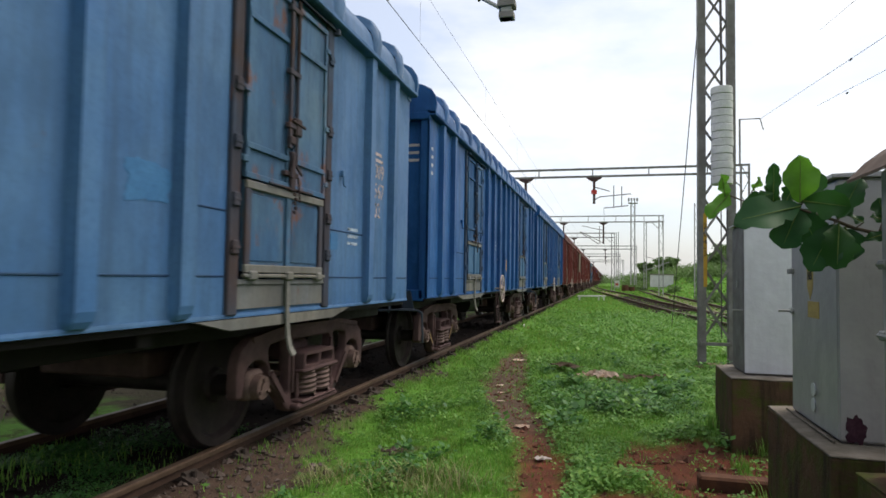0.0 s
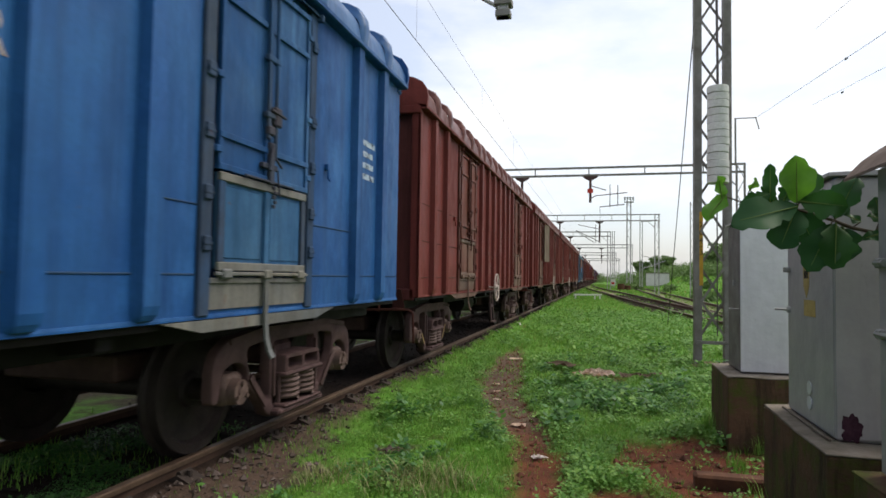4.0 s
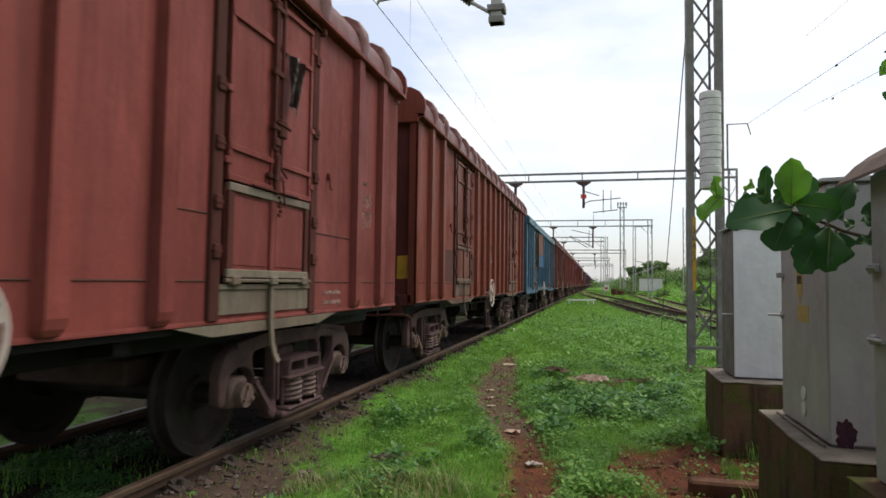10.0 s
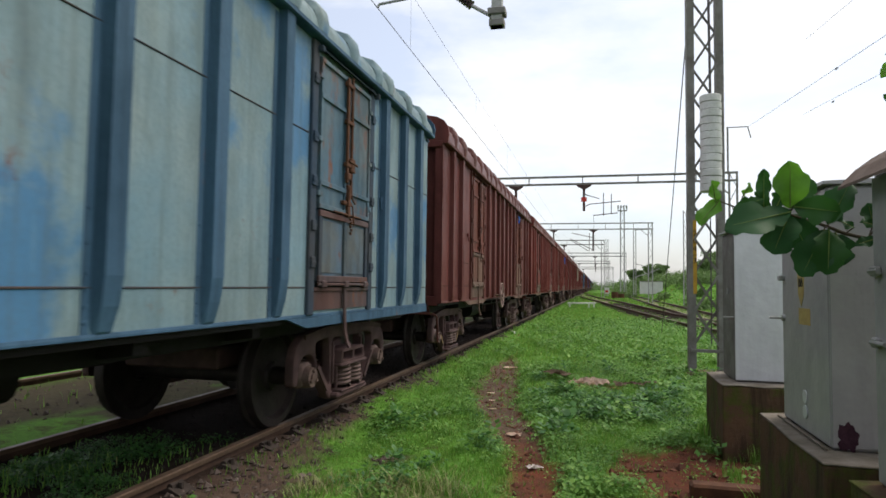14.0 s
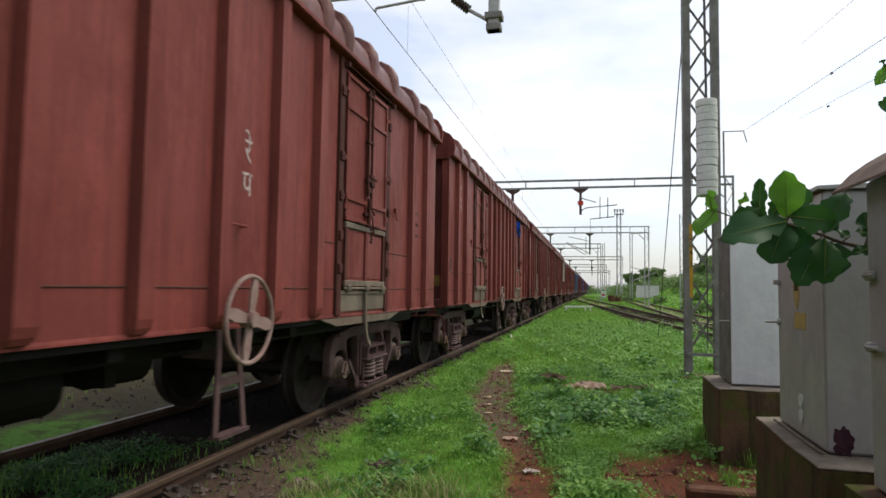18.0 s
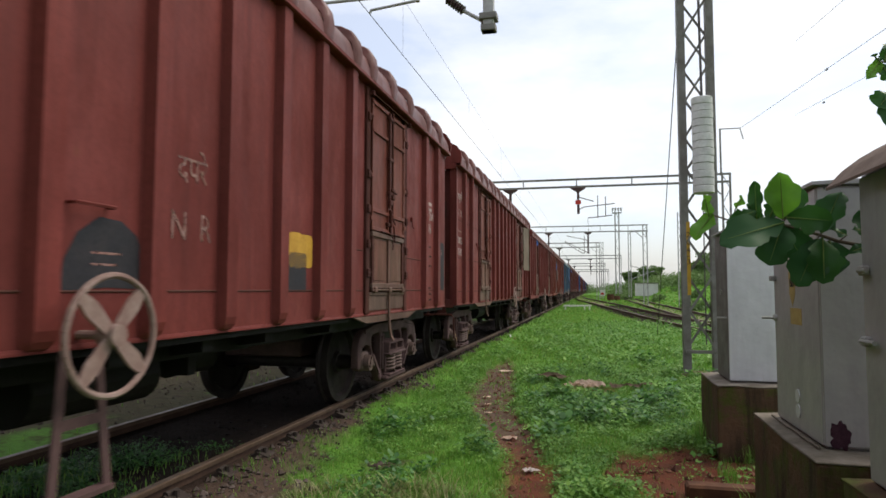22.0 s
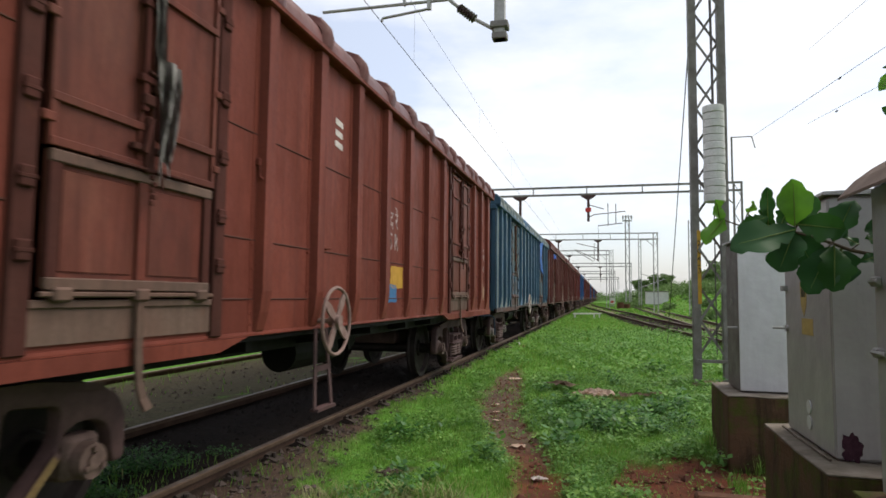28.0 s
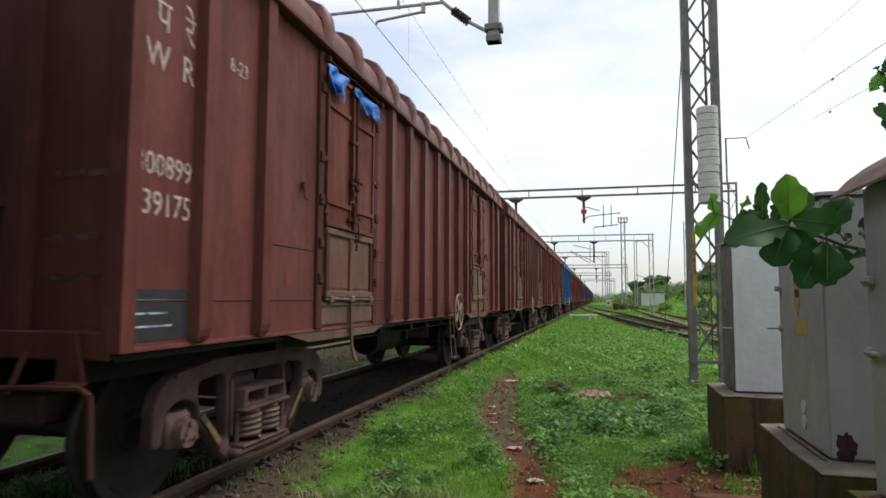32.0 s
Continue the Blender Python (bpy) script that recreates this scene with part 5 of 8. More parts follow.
def near_mast():
    """The laced mast with the tensioning weights that stands beside the plinths."""
    mast = empty("lattice_mast", pose(2.06, 13.1, GROUND), "tall grey laced steel mast with tensioning weights, standing in grass", "mast")

    def channel(bm):
        prism(bm, [(-0.07, -0.02), (0.07, -0.02), (0.07, 0.20), (0.058, 0.20), (0.058, -0.006), (-0.058, -0.006), (-0.058, 0.20), (-0.07, 0.20)], 'z', 0, 9.6)
    for x in (-0.27, 0.27):
        part("leg", shared("mast_leg", channel), M["galv_dark"], mast, "", pose(x, 0, 0))
    n = 13
    for face in (-0.03, 0.19):
        for i in range(n):
            z0, z1 = 0.55 + i * 0.69, 0.55 + (i + 1) * 0.69
            s = 1 if (i % 2) ^ (face > 0) else -1
            bm = bmesh.new()
            beam(bm, (-0.22 * s, face, z0), (0.22 * s, face, z1), 0.045, 0.010, (0, 1, 0))
            part("lacing_bar", bm, M["galv_dark"], mast)
    bm = bmesh.new()
    box(bm, -0.30, 0.30, -0.07, -0.02, 0.43, 0.49)
    part("cross_bar", bm, M["galv_dark"], mast, "rusted angle bar")
    bm = bmesh.new()
    rod(bm, (0.05, -0.27, 5.30), (0.03, -0.16, 9.5), 0.025, 8)
    part("hanger_rod", bm, M["wire"], mast)
    bm = bmesh.new()
    rod(bm, (0.05, -0.15, 3.3), (0.05, -0.15, 0.6), 0.012, 6)
    part("guide_rod", bm, M["wire"], mast)
    disc = bmesh.new()
    rod(disc, (0, 0, 0.003), (0, 0, 0.1405), 0.195, 32)
    es = [e for e in disc.edges if abs(e.verts[0].co.z - e.verts[1].co.z) < 1e-5]
    bmesh.ops.bevel(disc, geom=es, offset=0.009, segments=1, affect='EDGES')
    dm = as_mesh("weight_disc", disc, True)
    rr = random.Random(3)
    for i in range(13):
        part("weight_disc", dm, M["weight"], mast, "", pose(0.05 + rr.uniform(-0.007, 0.007), -0.27 + rr.uniform(-0.007, 0.007), 3.49 + i * 0.143, 0, 0, 50 * i))
    bm = bmesh.new()
    box(bm, -0.25, -0.185, -0.030, -0.022, 1.55, 2.98)
    pl = part("number_band", bm, M["yellow"], mast, "yellow painted number band")
    for i, ch in enumerate("204"):
        words("numeral", ch, 0.15, M["black"], pl, pose(-0.217, -0.032, 2.72 - i * 0.15, 90, 0, 0))
    words("numeral", "3", 0.15, M["black"], pl, pose(-0.217, -0.032, 2.19, 90, 0, 0))
    bm = bmesh.new()
    box(bm, -0.25, -0.19, -0.034, -0.030, 2.29, 2.305)
    part("stroke", bm, M["black"], pl)
    bm = bmesh.new()
    box(bm, -0.46, 0.46, -0.35, 0.45, -0.3, 0.045, 0.03)
    part("footing", bm, M["concrete"], mast, "small concrete footing")


near_mast()
thing("stay_wire", lambda bm: rod(bm, (1.72, 13.1, 6.45), (2.29, 24.5, GROUND), 0.012, 6), M["wire"], "slanting steel stay wire from mast to ground", "wire")


def portal(y, x0, x1, top, deep, legs, bar=0.06, arms=(), label="grey steel portal over the tracks with two chords"):
    """A portal across the tracks. legs: x of each upright; arms: (x, foot) of hanging arms."""
    # past 50 m a paler steel: distance haze is put into the colour
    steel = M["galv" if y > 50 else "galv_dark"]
    p = empty("line_portal", pose(0, y, 0), label, "portal", "portals of the overhead line")
    for z in (top, top - deep):
        bm = bmesh.new()
        box(bm, x0, x1, -bar, bar, z - bar, z + bar)
        part("chord", bm, steel, p)
    n = int((x1 - x0) / 3.2)
    for i in range(n + 1):
        bm = bmesh.new()
        x = x0 + (x1 - x0) * (i + 0.3) / (n + 1)
        box(bm, x - 0.03, x + 0.03, -0.03, 0.03, top - deep, top)
        part("tie", bm, steel, p)
    for x in legs:
        bm = bmesh.new()
        lattice(bm, x, 0, -0.4 if y < 60 else -0.5, top, 0.50, 0.10, pitch=0.75)
        part("upright", bm, steel, p)
        bm = bmesh.new()
        beam(bm, (x - 0.2, 0, top - deep - 0.75), (x - 1.0, 0, top - deep), 0.06, 0.06, (0, 1, 0))
        part("corner_brace", bm, steel, p)
    for x, foot in arms:
        bm = bmesh.new()
        prism(bm, [(x - 0.42, top - deep - bar), (x + 0.42, top - deep - bar), (x + 0.40, top - deep - bar - 0.07), (x + 0.10, top - deep - 0.30), (x - 0.10, top - deep - 0.30), (x - 0.40, top - deep - bar - 0.07)], 'y', -0.06, 0.06)
        box(bm, x - 0.07, x + 0.07, -0.07, 0.07, foot, top - deep - 0.3)
        part("hanging_arm", bm, M["steel_dirty"], p)
    return p


p1 = portal(37, -14, 7.45, 7.78, 0.43, (7.2, -13.7), 0.055, ((-0.74, 5.78), (-4.65, 5.78)))
bm = bmesh.new()
box(bm, -0.90, -0.58, -0.10, -0.07, 6.32, 6.56)
part("marker", bm, M["red_disc"], p1, "small red marker plate")
bm = bmesh.new()
for a, b in (((-0.42, 0, 6.17), (1.30, 0, 6.32)), ((-0.21, 0, 5.52), (1.14, 0, 5.65)), ((-0.74, 0, 6.75), (0.12, 0, 6.48)), ((0.35, 0, 6.80), (0.35, 0, 5.50)), ((0.78, 0, 6.75), (0.78, 0, 5.58)), ((-0.74, 0, 6.0), (-0.42, 0, 6.17))):
    rod(bm, a, b, 0.028, 6)
part("cantilever", bm, M["galv_dark"], p1)
bm = bmesh.new()
rod(bm, (6.95, 0, 7.7), (6.95, 0, 10.3), 0.05, 8)
rod(bm, (6.95, 0, 10.28), (8.0, 0, 10.28), 0.03, 6)
rod(bm, (7.97, 0, 10.28), (8.13, 0, 9.65), 0.03, 6)
part("wire_bracket", bm, M["galv_dark"], p1)
p2 = portal(68, -14, 5.6, 8.10, 0.62, (5.30, -13.7), 0.06, ((-0.41, 5.2), (-4.5, 5.4)))
portal(90, -14, 1.0, 7.9, 0.6, (0.75, -13.7), 0.07, ((-4.5, 5.3),))
portal(124, -14, 5.4, 7.9, 0.6, (5.1, -13.7), 0.08, ((-0.4, 5.3), (-4.5, 5.3)))
portal(165, -14, 3.2, 8.0, 0.6, (2.9, -13.7), 0.09, ((-0.4, 5.3), (-4.5, 5.3)))
portal(215, -14, 5.2, 8.0, 0.6, (5.0, -13.7), 0.10, ((-4.5, 5.3),))
bm = bmesh.new()
for a, b in (((-0.41, 0, 6.6), (-2.6, 0, 7.1)), ((-0.41, 0, 5.3), (-2.8, 0, 6.5)), ((-2.8, 0, 6.4), (-0.9, 0, 5.2)), ((-0.8, 0, 7.1), (-0.8, 0, 5.2))):
    rod(bm, a, b, 0.035, 6)
part("cantilever", bm, M["galv_dark"], p2)

# the near support: only its hanging arm and cantilever come into view below the beam
p0 = portal(9.26, -14, 6.2, 9.0, 0.6, (5.95, -13.7), 0.06)
bm = bmesh.new()
box(bm, -1.545, -1.39, -0.075, 0.075, 5.33, 8.4)
ha = part("hanging_arm", bm, M["galv"], p0, "square steel hanging arm")
bm = bmesh.new()
box(bm, -1.60, -1.335, -0.11, 0.11, 5.50, 5.60, 0.01)
box(bm, -1.58, -1.355, -0.09, 0.09, 5.33, 5.43, 0.01)
part("clamp", bm, M["galv_dark"], ha, "bolted clamp")
bm = bmesh.new()
rod(bm, (-1.50, 0, 5.47), (-1.863, 0, 5.70), 0.030, 8)
rod(bm, (-2.124, 0, 5.92), (-2.27, 0, 6.055), 0.030, 8)
rod(bm, (-2.27, 0, 6.055), (-4.4, 0, 6.06), 0.026, 8)
rod(bm, (-2.27, 0, 6.055), (-2.9, 0, 7.2), 0.026, 8)
rod(bm, (-2.9, 0, 7.25), (-1.5, 0, 7.5), 0.026, 8)
box(bm, -2.62, -2.56, -0.03, 0.03, 5.92, 6.08)
box(bm, -3.02, -2.98, -0.03, 0.03, 6.03, 6.16)
part("cantilever", bm, M["galv"], p0, "galvanised cantilever tubes")
bm = bmesh.new()
tube(bm, [(-2.58, 0, 5.94), (-3.36, 0, 5.86), (-3.377, 0, 5.81)], 0.022, 7)
part("steady_arm", bm, M["galv"], p0)
bm = bmesh.new()
a, b = Vector((-1.863, 0, 5.70)), Vector((-2.124, 0, 5.92))
rod(bm, a, b, 0.035, 10)
ins = part("insulator", bm, M["insulator"], p0, "ribbed dark brown insulator")
for i in range(7):
    c = a.lerp(b, (i + 0.5) / 7)
    d = (b - a).normalized()
    bm = bmesh.new()
    rod(bm, c - d * 0.016, c + d * 0.012, 0.075, 14, 0.045)
    part("disc", bm, M["insulator"], ins)


def wire(name, a, b, r, label):
    return thing(name, lambda bm: rod(bm, a, b, r, 6), M["wire"], label, "wire", "wires of the overhead line")


wire("contact_wire", (-3.36, -30, 5.80), (-3.36, 120, 5.70), 0.006, "thin dark contact wire above the train")
wire("catenary_wire", (-3.36, -30, 6.86), (-3.36, 120, 6.80), 0.003, "thin dark catenary wire above the contact wire")
for i, y in enumerate((11.0, 17.5, 24.0, 30.5)):
    wire("dropper_wire", (-3.36, y, 6.86), (-3.36, y, 5.79), 0.002, "thin dropper between the overhead wires")
wire("contact_wire", (-0.2, 37, 5.5), (-0.9, 300, 5.5), 0.012, "thin dark contact wire of the next track")
wire("feeder_wire", (7.98, 37, 10.27), (8.32, 9.5, 7.95), 0.009, "thin grey feeder wire running to a bracket")
wire("feeder_wire", (10.74, 37, 10.83), (7.2, 14.0, 6.65), 0.008, "thin grey feeder wire against the sky")
wire("feeder_wire", (11.8, 40, 16.0), (7.1, 16.0, 9.3), 0.008, "thin grey feeder wire against the sky")
for m in ((8.15, 24.4, 9.2), (9.2, 28.0, 9.0)):
    thing("wire_splice", lambda bm: box(bm, m[0] - 0.03, m[0] + 0.03, m[1] - 0.08, m[1] + 0.08, m[2] - 0.03, m[2] + 0.03, 0.01), M["wire"], "small dark splice on a wire", "splice")


def far_mast(x, y, z0, z1, gap, label, arms=()):
    p = empty("lattice_mast", pose(x, y, z0), label, "mast", "far masts")
    bm = bmesh.new()
    lattice(bm, 0, 0, 0, z1 - z0, gap, gap * 0.24, pitch=gap * 1.6)
    # pale steel again, with the haze of distance in its colour
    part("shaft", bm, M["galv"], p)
    for a, b in arms:
        bm = bmesh.new()
        rod(bm, a, b, 0.05, 6)
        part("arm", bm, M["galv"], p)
    return p


tower = far_mast(4.85, 130, 0.6, 17.0, 0.95, "tall grey two-legged floodlight mast in the distance", (((0, 0, 8.0), (0, 0, 8.05)),))
bm = bmesh.new()
box(bm, -0.9, 0.9, -0.5, 0.5, 16.0, 16.15)
for x in (-0.8, -0.27, 0.27, 0.8):
    box(bm, x - 0.16, x + 0.16, -0.3, 0.2, 16.5, 17.1)
    rod(bm, (x, 0, 16.1), (x, 0, 16.6), 0.04, 6)
for s in (-1, 1):
    rod(bm, (0.9 * s, -0.5, 16.1), (0.9 * s, -0.5, 16.9), 0.04, 6)
rod(bm, (-0.9, -0.5, 16.9), (0.9, -0.5, 16.9), 0.04, 6)
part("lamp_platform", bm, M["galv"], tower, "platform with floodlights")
far_mast(4.97, 90, 0.4, 9.4, 0.42, "slim grey lattice mast with bracket arms beyond the tracks", (((0, 0, 8.9), (2.4, 0, 9.0)), ((2.2, 0, 9.0), (2.2, 0, 8.2)), ((0, 0, 4.3), (1.6, 0, 3.9)), ((0, 0, 2.4), (3.2, 0, 3.6))))
far_mast(7.65, 60, -0.2, 8.4, 0.36, "slim grey lattice mast behind the cabinets")
far_mast(1.6, 110, -0.2, 9.5, 0.45, "grey lattice mast of the far overhead line")


# ---------------------------------------------------------------- cabinets on their plinths
def plinth(x0, x1, y0, y1, label, cap="concrete_top"):
    p = empty("concrete_plinth", pose(x0, y0, GROUND), label, "plinth", "cabinet plinths")
    bm = bmesh.new()
    h = 0.70
    box(bm, 0, x1 - x0, 0, y1 - y0, -0.15, h - 0.012)
    es = [e for e in bm.edges]
    bmesh.ops.bevel(bm, geom=es, offset=0.012, segments=1, affect='EDGES')
    bmesh.ops.subdivide_edges(bm, edges=bm.edges[:], cuts=5, use_grid_fill=True)
    for v in bm.verts:
        v.co += Vector(noise.noise_vector(v.co * 5 + Vector((x0, y0, 0)))) * 0.008
    part("block", bm, M["concrete"], p, "mossy stained block")
    bm = bmesh.new()
    box(bm, -0.002, x1 - x0 + 0.002, -0.002, y1 - y0 + 0.002, h - 0.012, h + 0.0, 0.004)
    bmesh.ops.subdivide_edges(bm, edges=bm.edges[:], cuts=4, use_grid_fill=True)
    for v in bm.verts:
        v.co += Vector(noise.noise_vector(v.co * 7 + Vector((x0, y0, 0)))) * 0.014
    part("cap", bm, M[cap], p, "worn top edge")


plinth(1.215, 2.05, 6.85, 7.85, "brown mossy concrete plinth under a grey cabinet")
plinth(1.215, 2.2, 3.95, 5.40, "brown mossy concrete plinth with a pale top")
plinth(1.24, 2.2, 2.1, 3.66, "brown mossy concrete plinth at the row's end", "concrete")


def cabinet(x0, x1, y0, y1, z0, z1, face, side, label, roof=True):
    c = empty("equipment_cabinet", pose(x0, y0, z0), label, "cabinet", "trackside cabinets")
    w, d, h = x1 - x0, y1 - y0, z1 - z0
    bm = bmesh.new()
    box(bm, 0.012, w, 0.012, d, 0, h, 0.012)
    part("body", bm, M[side], c)
    bm = bmesh.new()
    box(bm, 0.004, w - 0.004, -0.002, 0.014, 0.02, h - 0.02, 0.004)
    part("front_panel", bm, M[face], c)
    bm = bmesh.new()
    box(bm, -0.002, 0.014, 0.016, d - 0.016, 0.02, h - 0.02, 0.004)
    part("side_panel", bm, M[side], c)
    if roof:
        bm = bmesh.new()
        prism(bm, [(-0.03, h), (w + 0.03, h), (w + 0.03, h + 0.02), (w / 2, h + 0.035), (-0.03, h + 0.02)], 'y', -0.03, d + 0.03)
        part("lid", bm, M["alu_dark"], c)
    return c


# front paler than the side: sky light on the front goes into its colour
c1 = cabinet(1.38, 1.98, 7.10, 7.72, 0.48, 2.04, "alu", "galv_dark", "grey sheet-metal equipment cabinet on a mossy plinth")
bm = bmesh.new()
box(bm, -0.02, -0.006, 0.25, 0.29, 0.9, 0.96)
part("latch", bm, M["galv"], c1)
bm = bmesh.new()
rod(bm, (-0.10, 0.05, 0.66), (0.0, 0.05, 0.66), 0.010, 6)
part("handle", bm, M["galv"], c1)
c2 = cabinet(1.355, 2.10, 4.26, 5.25, 0.48, 2.075, "alu_dark", "alu_dark", "grey-green sheet-metal equipment cabinet with yellow marks")
bm = bmesh.new()
box(bm, -0.04, 0.0, 0.90, 0.96, 1.02, 1.06, 0.006)
part("latch", bm, M["galv"], c2, "small bright latch")
bm = bmesh.new()
rod(bm, (-0.10, 0.95, 0.745), (0.0, 0.93, 0.745), 0.009, 6)
rod(bm, (-0.02, 0.93, 0.745), (0.0, 0.93, 0.745), 0.025, 8)
part("handle", bm, M["galv"], c2, "bar handle")
bm = bmesh.new()
prism(bm, [(0.60, 1.08), (0.45, 1.08), (0.465, 0.92), (0.525, 0.84), (0.585, 0.92)], 'x', -0.0045, -0.0025)
mk = part("marker", bm, M["faded_yellow"], c2, "faded yellow pointed marker")
words("lettering", "BB", 0.085, M["black"], mk, pose(-0.006, 0.525, 1.00, 90, 0, -90))
bm = bmesh.new()
box(bm, -0.0045, -0.0025, 0.34, 0.58, 0.72, 0.83)
part("marker", bm, M["faded_yellow"], c2, "faded yellow square")
for z in (0.245, 0.145):
    bm = bmesh.new()
    rod(bm, (-0.012, 0.46, z), (-0.005, 0.46, z), 0.045, 16)
    part("cover_disc", bm, M["alu"], c2, "pale round cover")
bm = bmesh.new()
rod(bm, (-0.035, -0.02, 0.012), (-0.035, 1.0, 0.012), 0.009, 6)
part("conduit", bm, M["concrete_top"], c2)
bm = bmesh.new()
rr = random.Random(12)
pts = []
for i in range(30):
    a = 2 * math.pi * i / 30
    q = 0.052 * (abs(math.cos(a)) ** 4 + abs(math.sin(a)) ** 4) ** -0.25 * (1 + 0.10 * math.sin(5 * a + 1) + 0.08 * math.sin(9 * a) + rr.uniform(-0.12, 0.12))
    pts.append((0.085 + q * math.cos(a), 0.085 + 1.5 * q * math.sin(a)))
prism(bm, pts, 'y', -0.0045, -0.0025)
M["stain"] = plain("dark_purple_stain", (0.035, 0.012, 0.022), (0.075, 0.035, 0.050), 20, 0.8)
part("stain", bm, M["stain"], c2, "dark purple paint stain")
c3 = cabinet(1.345, 2.15, 2.25, 3.60, 0.48, 2.02, "alu_dark", "alu_dark", "grey equipment cabinet with a brown tin roof", roof=False)
bm = bmesh.new()
top = [(-0.10 + 1.00 * i / 12, 1.50 + 0.27 * math.sin(math.pi * i / 12) ** 0.8) for i in range(13)]
prism(bm, top + [(x, z - 0.016) for x, z in top[::-1]], 'y', -0.15, 1.50)
part("roof", bm, M["roof_tin"], c3, "faded brown tin roof")
bm = bmesh.new()
prism(bm, [(0.0, 1.5), (0.80, 1.5), (0.68, 1.64), (0.40, 1.72), (0.12, 1.64)], 'y', 0.01, 1.34)
part("gable", bm, M["alu_dark"], c3)
for z, l in ((1.05, 0.10), (0.70, 0.16)):
    bm = bmesh.new()
    box(bm, -0.035, 0.0, 1.24, 1.31, z - 0.025, z + 0.025, 0.008)
    lt = part("latch", bm, M["galv"], c3, "bright latch")
    bm = bmesh.new()
    rod(bm, (-0.03, 1.31, z), (-0.03, 1.31 - l, z), 0.012, 8)
    part("bolt", bm, M["galv"], lt)


# ---------------------------------------------------------------- the broad-leaved branch
M["leaf_tone"] = [leaf_paint("broad_leaf_dark", (0.021, 0.076, 0.022), (0.032, 0.098, 0.027), (0.027, 0.088, 0.024), 0.5, 0.2),
                  leaf_paint("broad_leaf_mid", (0.024, 0.085, 0.016), (0.034, 0.105, 0.020), (0.030, 0.10, 0.02), 0.42, 0.3),
                  leaf_paint("broad_leaf_young", (0.090, 0.235, 0.022), (0.120, 0.290, 0.028), (0.10, 0.26, 0.024), 0.4, 0.45)]


M["midrib"] = plain("pale_leaf_rib", (0.140, 0.200, 0.050), (0.100, 0.150, 0.035), 9, 0.6)


def broad_leaf(base, tip, width, seed):
    """An obovate blade with a raised midrib, waved margin and a few bites, from base to tip."""
    rr = random.Random(seed)
    b, t = Vector(base), Vector(tip)
    ax = t - b
    n = Vector((rr.uniform(-0.7, 0.7), -1.0, rr.uniform(-0.2, 0.9)))
    sd = ax.cross(n).normalized()
    up = sd.cross(ax).normalized()
    bm = bmesh.new()
    rows, steps, cols = [], 12, 6
    bites = [rr.uniform(0.3, 0.95) for _ in range(3)]
    for i in range(steps + 1):
        u = i / steps
        w = 1.04 * width / 2 * max(0.0, math.sin(math.pi * min(1, u ** 1.25))) ** 0.62 + 0.004
        arch = -0.16 * ax.length * (u - 0.3) ** 2
        row = []
        for j in range(-cols // 2, cols // 2 + 1):
            k = 2 * j / cols
            edge = w * (1 + 0.07 * math.sin(17 * u + 5 * k + seed))
            if abs(j) == cols // 2:
                for q in bites:
                    if abs(u - q) < 0.05:
                        edge *= 0.8
            lift = 0.22 * abs(k) * w + 0.015 * math.sin(9 * u + seed) * abs(k)
            row.append(bm.verts.new(b + ax * u + sd * (edge * k) + up * (arch + lift)))
        rows.append(row)
    for r0, r1 in zip(rows, rows[1:]):
        for j in range(cols):
            bm.faces.new((r0[j], r0[j + 1], r1[j + 1], r1[j]))
    return bm


def stem(bm, pts, r0, r1):
    n = len(pts) - 1
    for i in range(n):
        a, b = r0 + (r1 - r0) * i / n, r0 + (r1 - r0) * (i + 1) / n
        rod(bm, pts[i], pts[i + 1], a, 7, b)


# each leaf: its base, its tip, its width, its tone
LEAVES_A = [
    (0.647, 3.78, 1.910, 0.625, 3.74, 2.029, 0.085, 2),
    (0.668, 3.78, 1.923, 0.552, 3.72, 1.790, 0.125, 2),
    (1.025, 3.76, 1.849, 0.681, 3.66, 1.764, 0.205, 0),
    (1.025, 3.80, 1.843, 0.927, 3.74, 1.627, 0.215, 0),
    (1.031, 3.82, 1.843, 1.105, 3.80, 1.658, 0.195, 0),
    (1.020, 3.76, 1.868, 1.007, 3.70, 2.117, 0.190, 2),
    (1.048, 3.82, 1.873, 1.128, 3.84, 2.057, 0.160, 1),
    (1.031, 3.74, 1.874, 1.240, 3.68, 1.834, 0.150, 1),
    (1.217, 3.80, 1.780, 1.318, 3.78, 2.004, 0.145, 0),
    (1.184, 3.76, 1.749, 1.053, 3.70, 1.505, 0.180, 0),
    (1.200, 3.74, 1.755, 1.163, 3.66, 1.512, 0.175, 1),
]
LEAVES_A += [
    (1.249, 3.80, 1.740, 1.283, 3.78, 1.562, 0.135, 0),
    (0.896, 3.80, 1.869, 0.898, 3.78, 2.092, 0.070, 1),
    (0.930, 3.82, 1.875, 0.857, 3.80, 1.970, 0.055, 1),
    (0.955, 3.80, 1.865, 1.005, 3.80, 1.979, 0.080, 1),
    (0.793, 3.80, 1.946, 0.837, 3.79, 2.014, 0.040, 2),
    (0.735, 3.78, 1.871, 0.891, 3.76, 1.925, 0.070, 1),
    (1.439, 3.82, 1.778, 1.407, 3.80, 1.893, 0.110, 0),
    (1.452, 3.80, 1.772, 1.357, 3.76, 1.791, 0.055, 1),
    (1.330, 3.78, 1.761, 1.244, 3.74, 1.798, 0.055, 0),
    (1.429, 3.78, 1.700, 1.328, 3.74, 1.670, 0.060, 0),
]
